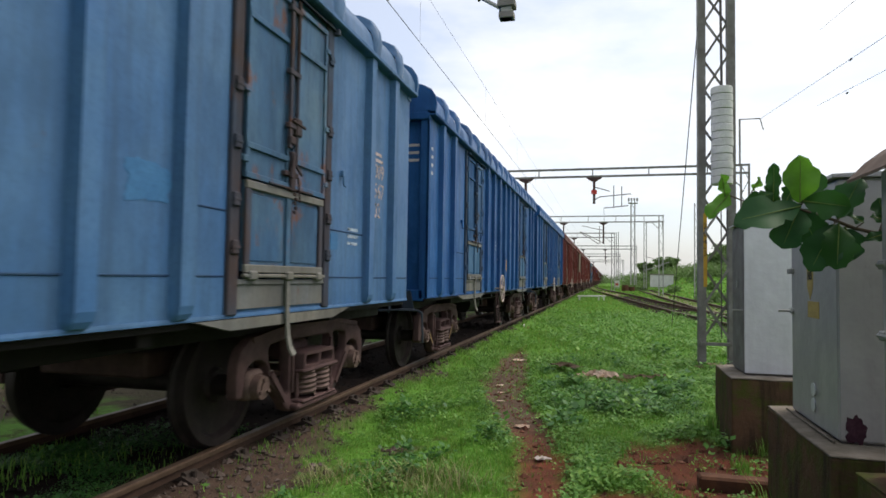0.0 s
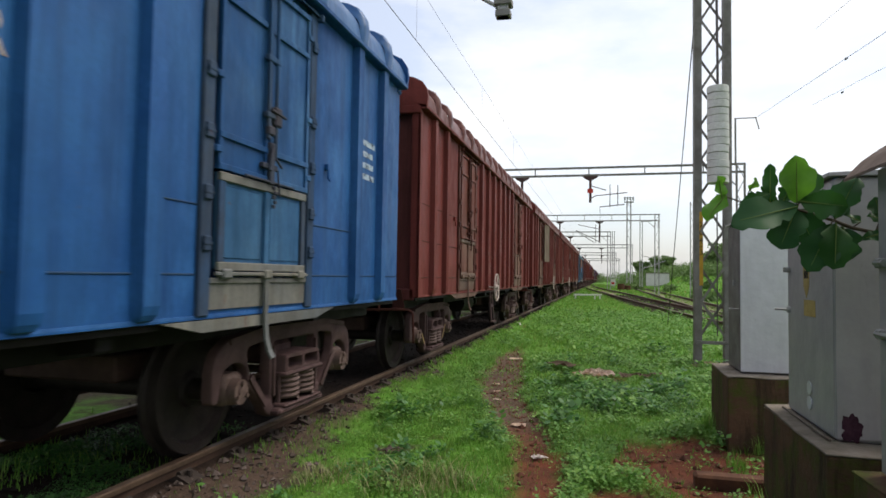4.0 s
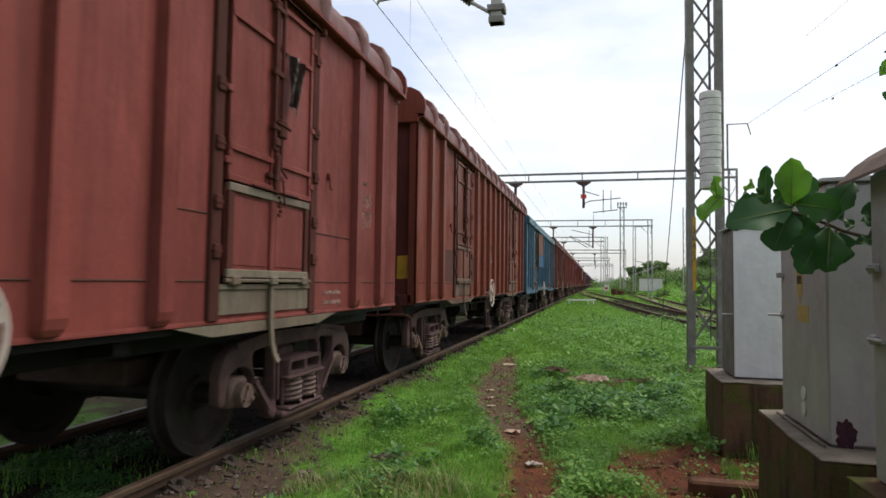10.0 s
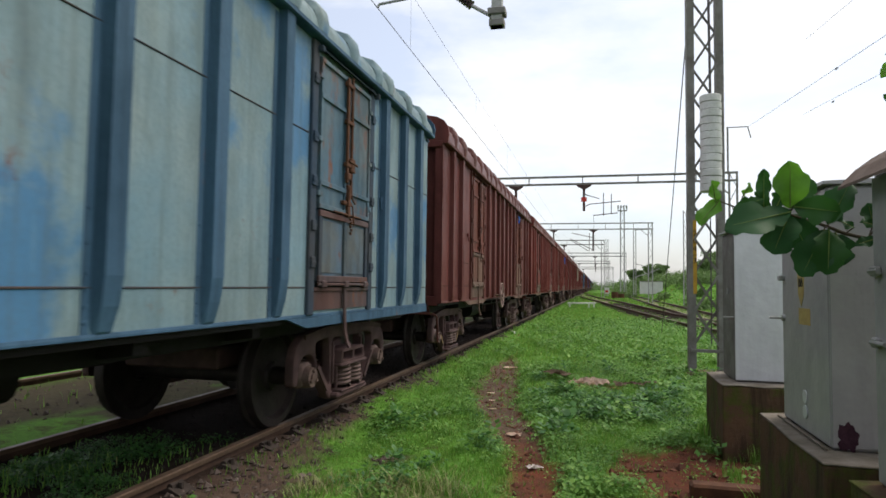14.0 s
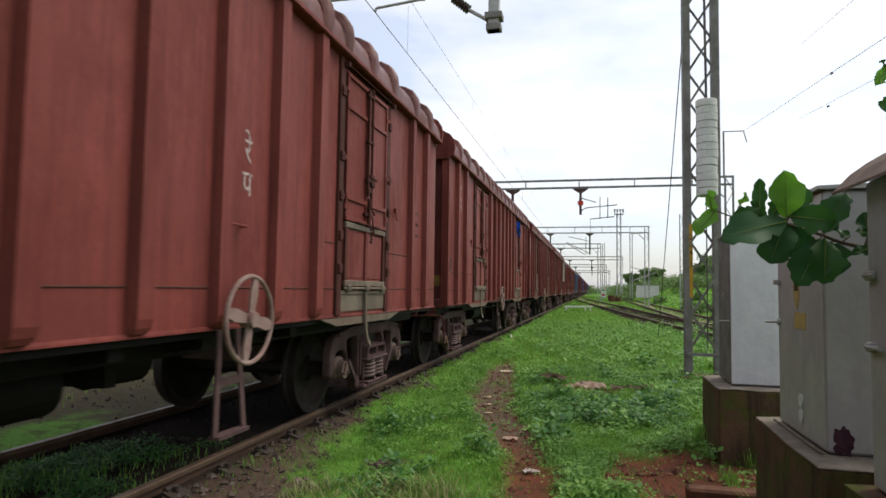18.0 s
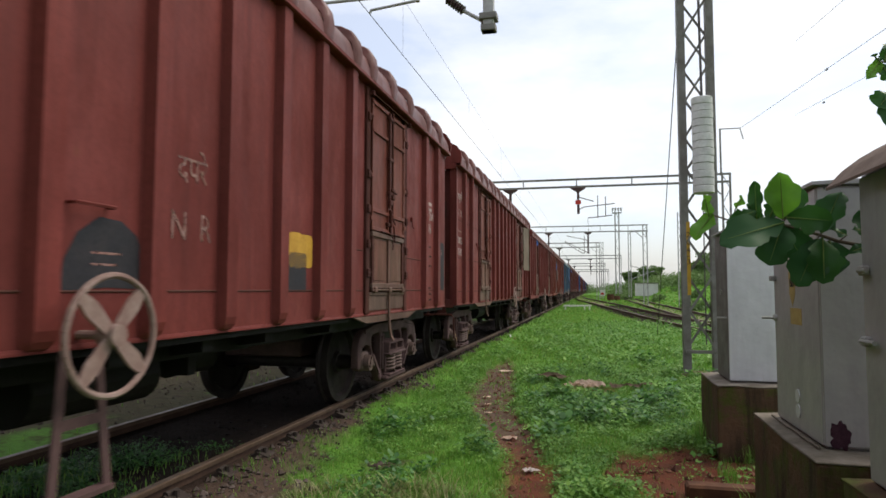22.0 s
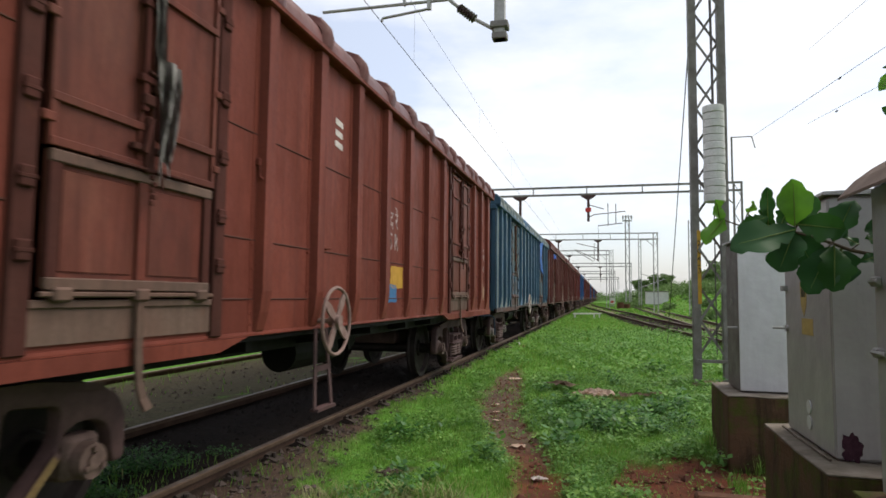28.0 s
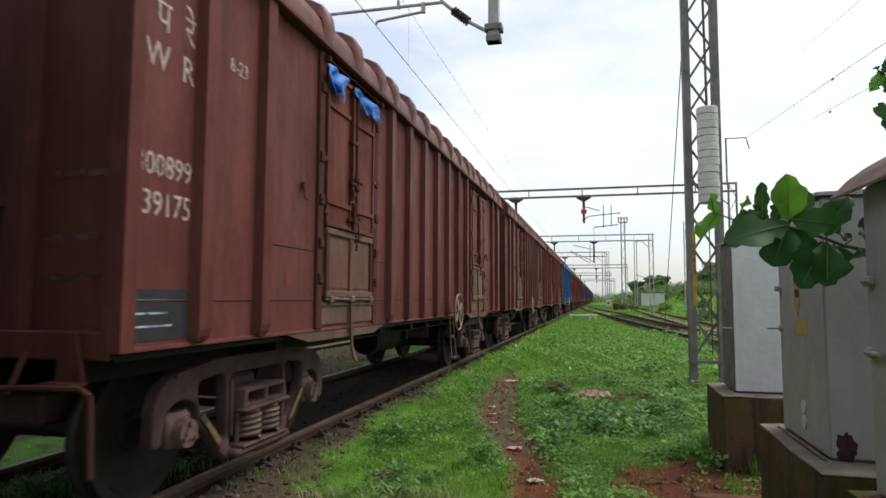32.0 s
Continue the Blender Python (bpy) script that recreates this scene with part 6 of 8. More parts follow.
LEAVES_B = [(1.547, 3.80, 2.670, 1.468, 3.76, 2.567, 0.065, 2), (1.547, 3.80, 2.667, 1.503, 3.78, 2.701, 0.030, 0), (1.563, 3.80, 2.659, 1.583, 3.78, 2.757, 0.110, 1),
            (1.552, 3.80, 2.654, 1.584, 3.78, 2.564, 0.090, 1), (1.595, 3.80, 2.502, 1.519, 3.76, 2.408, 0.130, 1), (1.608, 3.80, 2.507, 1.566, 3.78, 2.304, 0.110, 0)]


def branch(root, leaves, twig, label):
    """A branch that swings about its root."""
    r = Vector(root)
    ob = empty("leafy_branch", Matrix.Translation(r), label, "branch")
    bm = bmesh.new()
    stem(bm, [Vector(p) - r for p in twig], 0.013, 0.004)
    for lf in leaves:
        b = Vector(lf[:3]) - r
        near = min(((Vector(p) - r) for p in twig), key=lambda q: (q - b).length)
        if (near - b).length > 0.01:
            rod(bm, near, b, 0.004, 5)
    part("twig", bm, M["bark"], ob)
    for i, lf in enumerate(leaves):
        lo = part("leaf", as_mesh("leaf", broad_leaf(Vector(lf[:3]) - r, Vector(lf[3:6]) - r, lf[6], i), True), M["leaf_tone"][lf[7]], ob)
        bm = bmesh.new()
        b, t = Vector(lf[:3]) - r, Vector(lf[3:6]) - r
        ax = t - b
        bend = [b + ax * u + Vector((0, -0.006, 0.0)) for u in (0.0, 0.3, 0.6, 0.9)]
        stem(bm, bend, 0.004, 0.0012)
        part("midrib", bm, M["midrib"], lo)
    return ob


branch_low = branch((1.75, 3.82, 1.66), LEAVES_A, [(1.75, 3.82, 1.66), (1.559, 3.81, 1.677), (1.403, 3.80, 1.703), (1.297, 3.80, 1.731), (1.203, 3.80, 1.774), (1.025, 3.80, 1.840), (0.899, 3.80, 1.875), (0.770, 3.80, 1.877), (0.677, 3.79, 1.916)], "drooping branch with broad green leaves beside grey cabinets")
branch_high = branch((1.95, 3.82, 2.55), LEAVES_B, [(1.95, 3.82, 2.55), (1.757, 3.80, 2.612), (1.627, 3.80, 2.648), (1.550, 3.80, 2.667)], "small twig with bright green leaves above cabinets")
thing("sapling", lambda bm: stem(bm, [Vector((2.6, 3.95, GROUND - 0.05)), Vector((2.45, 3.9, 0.9)), Vector((2.1, 3.86, 1.55)), Vector((1.75, 3.82, 1.66))], 0.05, 0.014), M["bark"], "thin brown sapling trunk behind the cabinets", "sapling")
thing("sapling", lambda bm: stem(bm, [Vector((2.75, 3.95, GROUND - 0.05)), Vector((2.6, 3.9, 1.4)), Vector((2.3, 3.86, 2.3)), Vector((1.95, 3.82, 2.55))], 0.05, 0.014), M["bark"], "thin brown sapling trunk behind the cabinets", "sapling")


# ---------------------------------------------------------------- far things
bm_h = empty("trackside_hut", pose(8.75, 110, 0.9), "small white flat-roofed hut among green bushes", "hut")
bm = bmesh.new()
box(bm, -1.75, 1.75, 0, 2.4, -0.5, 1.55)
part("wall", bm, M["hut_white"], bm_h)
bm = bmesh.new()
box(bm, -1.9, 1.9, -0.12, 2.5, 1.55, 1.66)
part("roof", bm, M["concrete_top"], bm_h)
for x in (-0.9, 0.2, 1.1):
    bm = bmesh.new()
    box(bm, x - 0.06, x + 0.06, -0.05, 0.02, -0.5, 1.55)
    part("pier", bm, M["hut_white"], bm_h)
cover = empty("point_cover", pose(-1.2, 52, GROUND), "low white-painted metal cover on short legs beside the rails", "cover")
bm = bmesh.new()
prism(bm, [(-1.15, 0.28), (1.1, 0.33), (1.12, 0.42), (-1.05, 0.40)], 'y', -0.35, 0.35)
part("top", bm, M["hut_white"], cover)
for x in (-0.95, 0.55, 0.95):
    bm = bmesh.new()
    beam(bm, (x, -0.25, -0.1), (x, -0.25, 0.35), 0.11, 0.08)
    part("leg", bm, M["hut_white"], cover)
    bm = bmesh.new()
    beam(bm, (x, 0.25, -0.1), (x, 0.25, 0.35), 0.11, 0.08)
    part("leg", bm, M["hut_white"], cover)
sig = empty("ground_signal", pose(1.35, 95, GROUND), "low white and red ground signal by the track", "signal")
bm = bmesh.new()
box(bm, -0.35, 0.35, -0.1, 0.1, 0.7, 1.6)
part("post", bm, M["hut_white"], sig)
bm = bmesh.new()
box(bm, -0.2, 0.2, -0.13, -0.1, 0.9, 1.2)
part("lens_plate", bm, M["red_disc"], sig)
heap = thing("rusty_drum", lambda bm: (rod(bm, (2.5, 96, -0.3), (2.5, 96, 0.75), 0.5, 14), rod(bm, (3.4, 97, -0.3), (3.4, 97, 0.5), 0.5, 14)), M["rust"], "rusty orange drums in the grass", "drum")


def leaf_cloud(rng, centres, radii, counts, size, squash=0.75):
    """Quads scattered through lumps: denser towards their skin."""
    vs, fs = [], []
    base = 0
    for c, r, n in zip(centres, radii, counts):
        d = rng.normal(size=(n, 3))
        d /= np.linalg.norm(d, axis=1)[:, None]
        rad = r * (0.55 + 0.5 * rng.random(n)) * (1 + 0.25 * np.sin(5 * d[:, 0] + 3 * d[:, 2] + c[0]))
        p = np.array(c) + d * rad[:, None] * np.array((1, 1, squash))
        a = rng.normal(size=(n, 3))
        a /= np.linalg.norm(a, axis=1)[:, None]
        b = np.cross(a, rng.normal(size=(n, 3)))
        b /= np.linalg.norm(b, axis=1)[:, None]
        s = size * (0.6 + 0.8 * rng.random(n))[:, None]
        vs.append(np.stack([p - a * s, p + b * s * 0.5, p + a * s, p - b * s * 0.5], 1).reshape(-1, 3))
        fs.append(np.arange(4 * n).reshape(n, 4) + base)
        base += 4 * n
    return np.concatenate(vs), np.concatenate(fs)


def cloud_mesh(name, data):
    me = bpy.data.meshes.new(name)
    me.from_pydata(data[0].tolist(), [], data[1].tolist())
    me.materials.append(None)
    return me


def tree(x, y, z, height, spread, seed, label, flat=0.5, size=0.28):
    rng = np.random.default_rng(seed)
    t = empty("tree", pose(x, y, z), label, "tree", "far trees")
    bm = bmesh.new()
    stem(bm, [Vector((0, 0, -0.5)), Vector((0.1, 0, height * 0.35)), Vector((0.05, 0, height * 0.7))], 0.05 * height, 0.02 * height)
    tips = []
    for i in range(8):
        a = 2 * math.pi * i / 8 + rng.random()
        q = Vector((math.cos(a) * spread * rng.uniform(0.4, 0.8), math.sin(a) * spread * rng.uniform(0.4, 0.8), height * rng.uniform(0.72, 0.95)))
        stem(bm, [Vector((0.1, 0, height * rng.uniform(0.35, 0.6))), q], 0.018 * height, 0.006 * height)
        tips.append(q)
    part("trunk", bm, M["bark"], t)
    cs = [tuple(q + Vector(rng.normal(size=3)) * 0.12 * spread) for q in tips for _ in range(2)] + [(0, 0, height * 0.85)]
    cs += [(x * 0.6, y * 0.6, z * 0.72) for x, y, z in cs[::2]]
    rs = [spread * rng.uniform(0.26, 0.42) for _ in cs]
    part("crown", cloud_mesh("crown", leaf_cloud(rng, cs, rs, [110] * len(cs), size, flat)), M["bush"], t)


tree(13.4, 160, 2.2, 4.6, 3.3, 1, "spreading green tree on the bank")
tree(25.5, 165, 3.5, 4.8, 3.6, 2, "spreading green tree on the bank")
tree(9.8, 172, 1.6, 4.4, 2.4, 7, "small green tree on the bank")
tree(31.0, 175, 4.5, 6.5, 4.5, 3, "rounded green tree on the bank")
tree(42.0, 170, 5.0, 7.0, 5.0, 5, "rounded green tree on the bank")


def bushes():
    rng = np.random.default_rng(8)
    cs, rs = [], []
    for i in range(330):
        y = rng.uniform(95, 230)
        x = rng.uniform(2.5 + 0.03 * (y - 95), 45)
        if 6 < x < 12 and y < 112:
            continue
        if y > 120 and x < 3:
            continue
        r = rng.uniform(0.6, 1.9) * (0.75 if x < 8 else 1.15) * (1.35 if y > 150 else 1.0)
        cs.append((x, y, float(ground_z(x, y)) + r * 0.45))
        rs.append(r)
    for i in range(110):
        y = rng.uniform(230, 600)
        x = rng.uniform(-4, 90)
        r = rng.uniform(2.4, 4.6)
        cs.append((x, y, float(ground_z(x, y)) + r * 0.4))
        rs.append(r)
    for i in range(26):
        y = rng.uniform(42, 90)
        x = rng.uniform(7.6, 18)
        r = rng.uniform(0.3, 0.8)
        cs.append((x, y, float(ground_z(x, y)) + r * 0.3))
        rs.append(r)
    ob = new("bushes", cloud_mesh("bushes", leaf_cloud(rng, cs, rs, [int(120 + 90 * r) for r in rs], 0.22)))
    ob.material_slots[0].link = 'OBJECT'
    ob.material_slots[0].material = M["bush"]
    tagged(ob, "dense green scrub along the far bank", "bushes", kind="stuff")


bushes()


# ---------------------------------------------------------------- grass, weeds, stones, litter
def blades(name, n, xr, yr, size, wide, material, label, seed, keep, lean=0.5):
    """Many curved blades, three triangles each."""
    rng = np.random.default_rng(seed)
    x, y = rng.uniform(*xr, n), rng.uniform(*yr, n)
    k = keep(x, y, rng)
    x, y = x[k], y[k]
    n = len(x)
    z = ground_z(x, y) - 0.004
    h = size * (0.4 + 0.9 * rng.random(n)) * np.clip(0.75 + 0.55 * waves(2.2 * x, 1.9 * y) + 0.45 * waves(6.1 * x + 2, 5.3 * y) + 0.3 * waves(15 * x, 14 * y + 1), 0.25, 2.2)
    a = rng.uniform(0, 2 * np.pi, n)
    le = lean * h * (0.3 + rng.random(n))
    dx, dy = np.cos(a), np.sin(a)
    w = wide * (0.6 + 0.8 * rng.random(n))
    px, py = -dy * w / 2, dx * w / 2
    v = np.empty((n, 5, 3))
    v[:, 0] = np.stack([x - px, y - py, z], 1)
    v[:, 1] = np.stack([x + px, y + py, z], 1)
    v[:, 2] = np.stack([x - px * 0.7 + dx * le * 0.35, y - py * 0.7 + dy * le * 0.35, z + h * 0.6], 1)
    v[:, 3] = np.stack([x + px * 0.7 + dx * le * 0.35, y + py * 0.7 + dy * le * 0.35, z + h * 0.6], 1)
    v[:, 4] = np.stack([x + dx * le, y + dy * le, z + h], 1)
    i = np.arange(n)[:, None] * 5
    f = np.concatenate([i + np.array([[0, 1, 3]]), i + np.array([[0, 3, 2]]), i + np.array([[2, 3, 4]])])
    me = bpy.data.meshes.new(name)
    me.vertices.add(n * 5)
    me.vertices.foreach_set("co", v.ravel())
    m = len(f)
    me.loops.add(m * 3)
    me.loops.foreach_set("vertex_index", f.ravel().astype(np.int32))
    me.polygons.add(m)
    me.polygons.foreach_set("loop_start", np.arange(0, m * 3, 3, dtype=np.int32))
    me.update(calc_edges=True)
    me.materials.append(material)
    return tagged(new(name, me), label, "grass", kind="stuff")


def weeds(name, n, xr, yr, size, material, label, seed, keep):
    """Low broad-leaved weeds: small tilted leaves in clumps."""
    rng = np.random.default_rng(seed)
    cx, cy = rng.uniform(*xr, n), rng.uniform(*yr, n)
    k = keep(cx, cy, rng)
    cx, cy = cx[k], cy[k]
    per = 9
    n = len(cx) * per
    field = np.clip(0.85 + 0.6 * waves(2.6 * cx + 4, 2.4 * cy) + 0.5 * waves(6.5 * cx, 6.1 * cy + 3), 0.4, 2.1)
    sc = np.repeat((0.6 + 0.8 * rng.random(len(cx))) * field, per)
    x = np.repeat(cx, per) + rng.normal(0, 0.042, n) * sc
    y = np.repeat(cy, per) + rng.normal(0, 0.035, n) * sc
    z = ground_z(x, y) + size * sc * rng.uniform(0.3, 2.4, n)
    a = rng.uniform(0, 2 * np.pi, n)
    L = size * sc * (0.6 + 0.7 * rng.random(n))
    til = rng.uniform(-0.2, 0.8, n)
    d = np.stack([np.cos(a) * np.cos(til), np.sin(a) * np.cos(til), np.sin(til)], 1)
    s = np.stack([-np.sin(a), np.cos(a), rng.uniform(-0.4, 0.4, n)], 1)
    p = np.stack([x, y, z], 1)
    v = np.stack([p, p + d * (L * 0.5)[:, None] + s * (L * 0.34)[:, None], p + d * L[:, None], p + d * (L * 0.5)[:, None] - s * (L * 0.34)[:, None]], 1)
    me = bpy.data.meshes.new(name)
    me.vertices.add(n * 4)
    me.vertices.foreach_set("co", v.ravel())
    me.loops.add(n * 4)
    me.loops.foreach_set("vertex_index", np.arange(n * 4, dtype=np.int32))
    me.polygons.add(n)
    me.polygons.foreach_set("loop_start", np.arange(0, n * 4, 4, dtype=np.int32))
    me.update(calc_edges=True)
    me.materials.append(material)
    return tagged(new(name, me), label, "weeds", kind="stuff")


def free(x, y):
    """Not inside a plinth or on a rail."""
    ok = ~((x > 1.18) & (y > 1.9) & (y < 8.0) & ~((y > 5.45) & (y < 6.8)))
    for r in (TRACK_X - 0.8725, TRACK_X + 0.8725):
        ok &= np.abs(x - r) > 0.11
    return ok


def on_turf(x, y, rng):
    p = (1 - 0.93 * soil_mask(x, y)) * (1 - 0.90 * stone_mask(x, y)) * (1 - 0.9 * gravel_mask(x, y))
    p = p * np.clip(0.72 + 0.5 * waves(3.4 * x + 1, 3.1 * y) + 0.4 * waves(8 * x, 7.3 * y + 2), 0.12, 1)
    return free(x, y) & (rng.random(len(x)) < p)


def clumpy(x, y, rng):
    """Weeds grow in patches, also round the red soil."""
    c = waves(1.1 * x + 3, 0.9 * y) + 0.5 * waves(2.7 * x, 3.1 * y)
    p = np.clip(0.5 + 0.9 * c, 0.05, 1) * (1 - 0.96 * soil_mask(x, y)) * (1 - 0.85 * stone_mask(x, y))
    right = step01(-1.4, 0.2, x) * 0.5
    return free(x, y) & (rng.random(len(x)) < np.clip(p + right * (1 - soil_mask(x, y)), 0, 1))


def on_bed(x, y, rng):
    """Grass tufts between and beside the rails of the train's track."""
    c = waves(0.8 * x + 1, 0.6 * y + 2)
    return free(x, y) & (rng.random(len(x)) < np.clip(np.where(x < -5.2, 0.38, 0.25) + 0.7 * c, 0, 1) * (1 - 0.93 * stone_mask(x, y) * (x < -5.1)) * (np.abs(x + 8.9) > 0.95))


def dry_patch(x, y, rng):
    p = step01(0.9, 0.3, np.hypot((x + 1.6) / 1.1, (y - 4.85) / 0.55) + 0.25 * waves(4 * x, 5 * y))
    return free(x, y) & (rng.random(len(x)) < p * (1 - soil_mask(x, y)))


blades("grass", 170000, (-3.0, 3.4), (3.4, 10), 0.058, 0.0066, M["grass"], "short bright green grass", 1, on_turf)
blades("grass", 60000, (-3.0, 4.5), (10, 20), 0.095, 0.014, M["grass"], "short bright green grass", 2, on_turf)
blades("grass", 60000, (-3.0, 12), (20, 60), 0.085, 0.05, M["grass"], "bright green grass", 3, on_turf)
blades("grass", 50000, (-3.0, 40), (60, 180), 0.20, 0.20, M["grass"], "tall green grass on the bank", 4, on_turf)
def by_plinth(x, y, rng):
    near = (np.abs(x - 1.19) < 0.07) & (y > 3.7) & (y < 7.9) | (np.abs(y - 6.8) < 0.06) & (x > 1.2)
    return near & (rng.random(len(x)) < np.clip(0.4 + 0.8 * waves(3 * x, 4.1 * y), 0.05, 1))


blades("grass", 9000, (1.05, 2.1), (3.6, 8.0), 0.15, 0.009, M["grass"], "grass along the foot of the plinths", 15, by_plinth)
blades("dry_grass", 5500, (-2.9, -0.6), (4.2, 5.9), 0.13, 0.007, M["straw"], "dry pale grass blades", 5, dry_patch, 1.1)
weeds("weeds", 34000, (-2.6, 3.0), (3.6, 14), 0.030, M["weed"], "low broad-leaved weeds in grass", 6, clumpy)
weeds("weeds", 9000, (-2.6, 6.0), (14, 32), 0.06, M["weed"], "low broad-leaved weeds in grass", 7, clumpy)
weeds("weeds", 1300, (-1.6, 3.2), (6.2, 15), 0.085, M["weed_dark"], "taller dark-green weed clumps in the grass", 64, lambda x, y, rng: free(x, y) & (waves(1.9 * x + 5, 1.6 * y) + 0.7 * waves(4.3 * x, 4.0 * y + 1) > 0.55) & (soil_mask(x, y) < 0.3))
weeds("weeds", 700, (-2.4, -0.5), (4.2, 9), 0.045, M["weed_dark"], "dark-green weed clumps near the rail", 65, lambda x, y, rng: free(x, y) & (waves(2.9 * x + 5, 2.6 * y) > 0.3) & (soil_mask(x, y) < 0.3) & (stone_mask(x, y) < 0.6))
blades("grass", 16000, (-2.4, 2.6), (4.0, 14), 0.12, 0.010, M["grass"], "taller bright grass tufts", 66, lambda x, y, rng: on_turf(x, y, rng) & (waves(3.7 * x + 9, 3.3 * y) + 0.6 * waves(9 * x, 8 * y) > 0.5))
weeds("weeds", 1500, (-1.6, 2.2), (6.0, 14), 0.065, M["weed"], "clumps of broad-leaved weeds by the path", 61, lambda x, y, rng: clumpy(x, y, rng) & (waves(1.5 * x, 1.4 * y + 1) > 0.05) & (soil_mask(x, y) < 0.4))
weeds("weeds", 1300, (-0.9, 1.15), (8.0, 10.25), 0.050, M["weed_dark"], "dark-green weeds round the litter", 68, lambda x, y, rng: free(x, y) & (soil_mask(x, y) < 0.4) & (rng.random(len(x)) < np.clip(0.6 + 0.8 * waves(3 * x, 3 * y), 0.1, 1)))
weeds("weeds", 330, (0.2, 1.9), (4.6, 8.4), 0.045, M["weed"], "small weeds in the red soil", 62, lambda x, y, rng: free(x, y) & (waves(3.0 * x, 3.4 * y) > 0.15))
weeds("weeds", 5200, (-4.75, -3.25), (2.5, 6.2), 0.022, M["weed_dark"], "low weeds between the rails", 63, lambda x, y, rng: free(x, y) & (waves(0.9 * x + 2, 0.8 * y) + 0.6 * waves(2.6 * x, 2.2 * y) > -0.1) & (rng.random(len(x)) < step01(5.9, 4.3, y)))
blades("grass", 5000, (-4.8, -3.2), (2.6, 6.0), 0.09, 0.008, M["grass"], "thin grass between the rails", 67, lambda x, y, rng: free(x, y) & (rng.random(len(x)) < step01(5.6, 4.0, y) * np.clip(0.5 + 0.8 * waves(2 * x, 2 * y), 0, 1)))
blades("grass", 34000, (-12.5, -5.1), (2.5, 30), 0.10, 0.012, M["grass"], "grass tufts between the rails", 9, on_bed)
blades("grass", 26000, (-34, -10.2), (4, 60), 0.22, 0.035, M["grass"], "green grass beyond the tracks", 10, lambda x, y, rng: x < 99)


def stones(name, n, xr, yr, r0, r1, material, label, seed, keep):
    rng = np.random.default_rng(seed)
    x, y = rng.uniform(*xr, n), rng.uniform(*yr, n)
    k = keep(x, y, rng)
    x, y = x[k], y[k]
    n = len(x)
    r = r0 + (r1 - r0) * rng.random(n) ** 3
    z = ground_z(x, y) + r * 0.25
    o = np.array([(1, 0, 0), (0, 1, 0), (-1, 0, 0), (0, -1, 0), (0, 0, 1), (0, 0, -1)], float)
    v = o[None] * (0.6 + 0.7 * rng.random((n, 6, 1))) + rng.normal(0, 0.18, (n, 6, 3))
    v = v * r[:, None, None] * np.array((1, 1, 0.75)) + np.stack([x, y, z], 1)[:, None]
    t = np.array([(0, 1, 4), (1, 2, 4), (2, 3, 4), (3, 0, 4), (1, 0, 5), (2, 1, 5), (3, 2, 5), (0, 3, 5)])
    f = (np.arange(n)[:, None, None] * 6 + t[None]).reshape(-1, 3)
    me = bpy.data.meshes.new(name)
    me.from_pydata(v.reshape(-1, 3).tolist(), [], f.tolist())
    me.materials.append(material)
    return tagged(new(name, me), label, "stones", kind="stuff")


def stony(x, y, rng):
    return free(x, y) & (rng.random(len(x)) < stone_mask(x, y))


def on_soil(x, y, rng):
    return free(x, y) & (rng.random(len(x)) < soil_mask(x, y))


M["stone_pick"] = leaf_paint("ballast_stones", (0.075, 0.054, 0.044), (0.050, 0.038, 0.032), (0.130, 0.100, 0.086), 0.9, 0.0)
# stones between the rails, darkened for the shade of the train above
M["stone_dark"] = leaf_paint("shaded_ballast_stones", (0.018, 0.014, 0.012), (0.013, 0.010, 0.009), (0.030, 0.023, 0.020), 0.9, 0.0)
M["clod"] = leaf_paint("red_soil_clods", (0.130, 0.046, 0.027), (0.080, 0.036, 0.024), (0.190, 0.085, 0.055), 0.95, 0.0)
stones("ballast", 9000, (-3.25, -1.8), (3.0, 22), 0.010, 0.042, M["stone_pick"], "dusty brown ballast stones beside the rail", 21, stony)
stones("ballast", 2200, (-9.4, -5.1), (2.5, 26), 0.012, 0.040, M["stone_pick"], "brown stones beyond the far rail", 24, stony)
stones("ballast", 2600, (-4.95, -3.2), (2.5, 26), 0.012, 0.036, M["stone_dark"], "dark ballast stones between the rails, coloured for the train's shade", 22, stony)
stones("soil_clods", 5200, (-2.2, 2.2), (3.6, 15), 0.006, 0.045, M["clod"], "small red soil clods and gravel", 23, on_soil)


def scrap(name, x, y, size, seed, material, label, category, thick=0.004, rise=0.3):
    """A crumpled torn sheet lying on the ground."""
    rr = random.Random(seed)
    bm = bmesh.new()
    n = 7
    rows = []
    for i in range(n):
        row = []
        for j in range(n):
            u, v = i / (n - 1) - 0.5, j / (n - 1) - 0.5
            ed = 1 + (0.25 * rr.uniform(-1, 1) if i in (0, n - 1) or j in (0, n - 1) else 0)
            row.append(bm.verts.new((u * size * ed, v * size * 0.75 * ed, size * rise * abs(noise.noise(Vector((u * 4 + seed, v * 4, 0)))) + 0.012)))
        rows.append(row)
    for i in range(n - 1):
        for j in range(n - 1):
            bm.faces.new((rows[i][j], rows[i + 1][j], rows[i + 1][j + 1], rows[i][j + 1]))
    bmesh.ops.solidify(bm, geom=bm.faces[:], thickness=thick)
    ob = part(name, as_mesh(name, bm), material, None, m=pose(x, y, float(ground_z(x, y)) + (0.10 if thick > 0.005 else 0.012), 0, 0, rr.uniform(0, 180)))
    return tagged(ob, label, category, "litter on the grass")


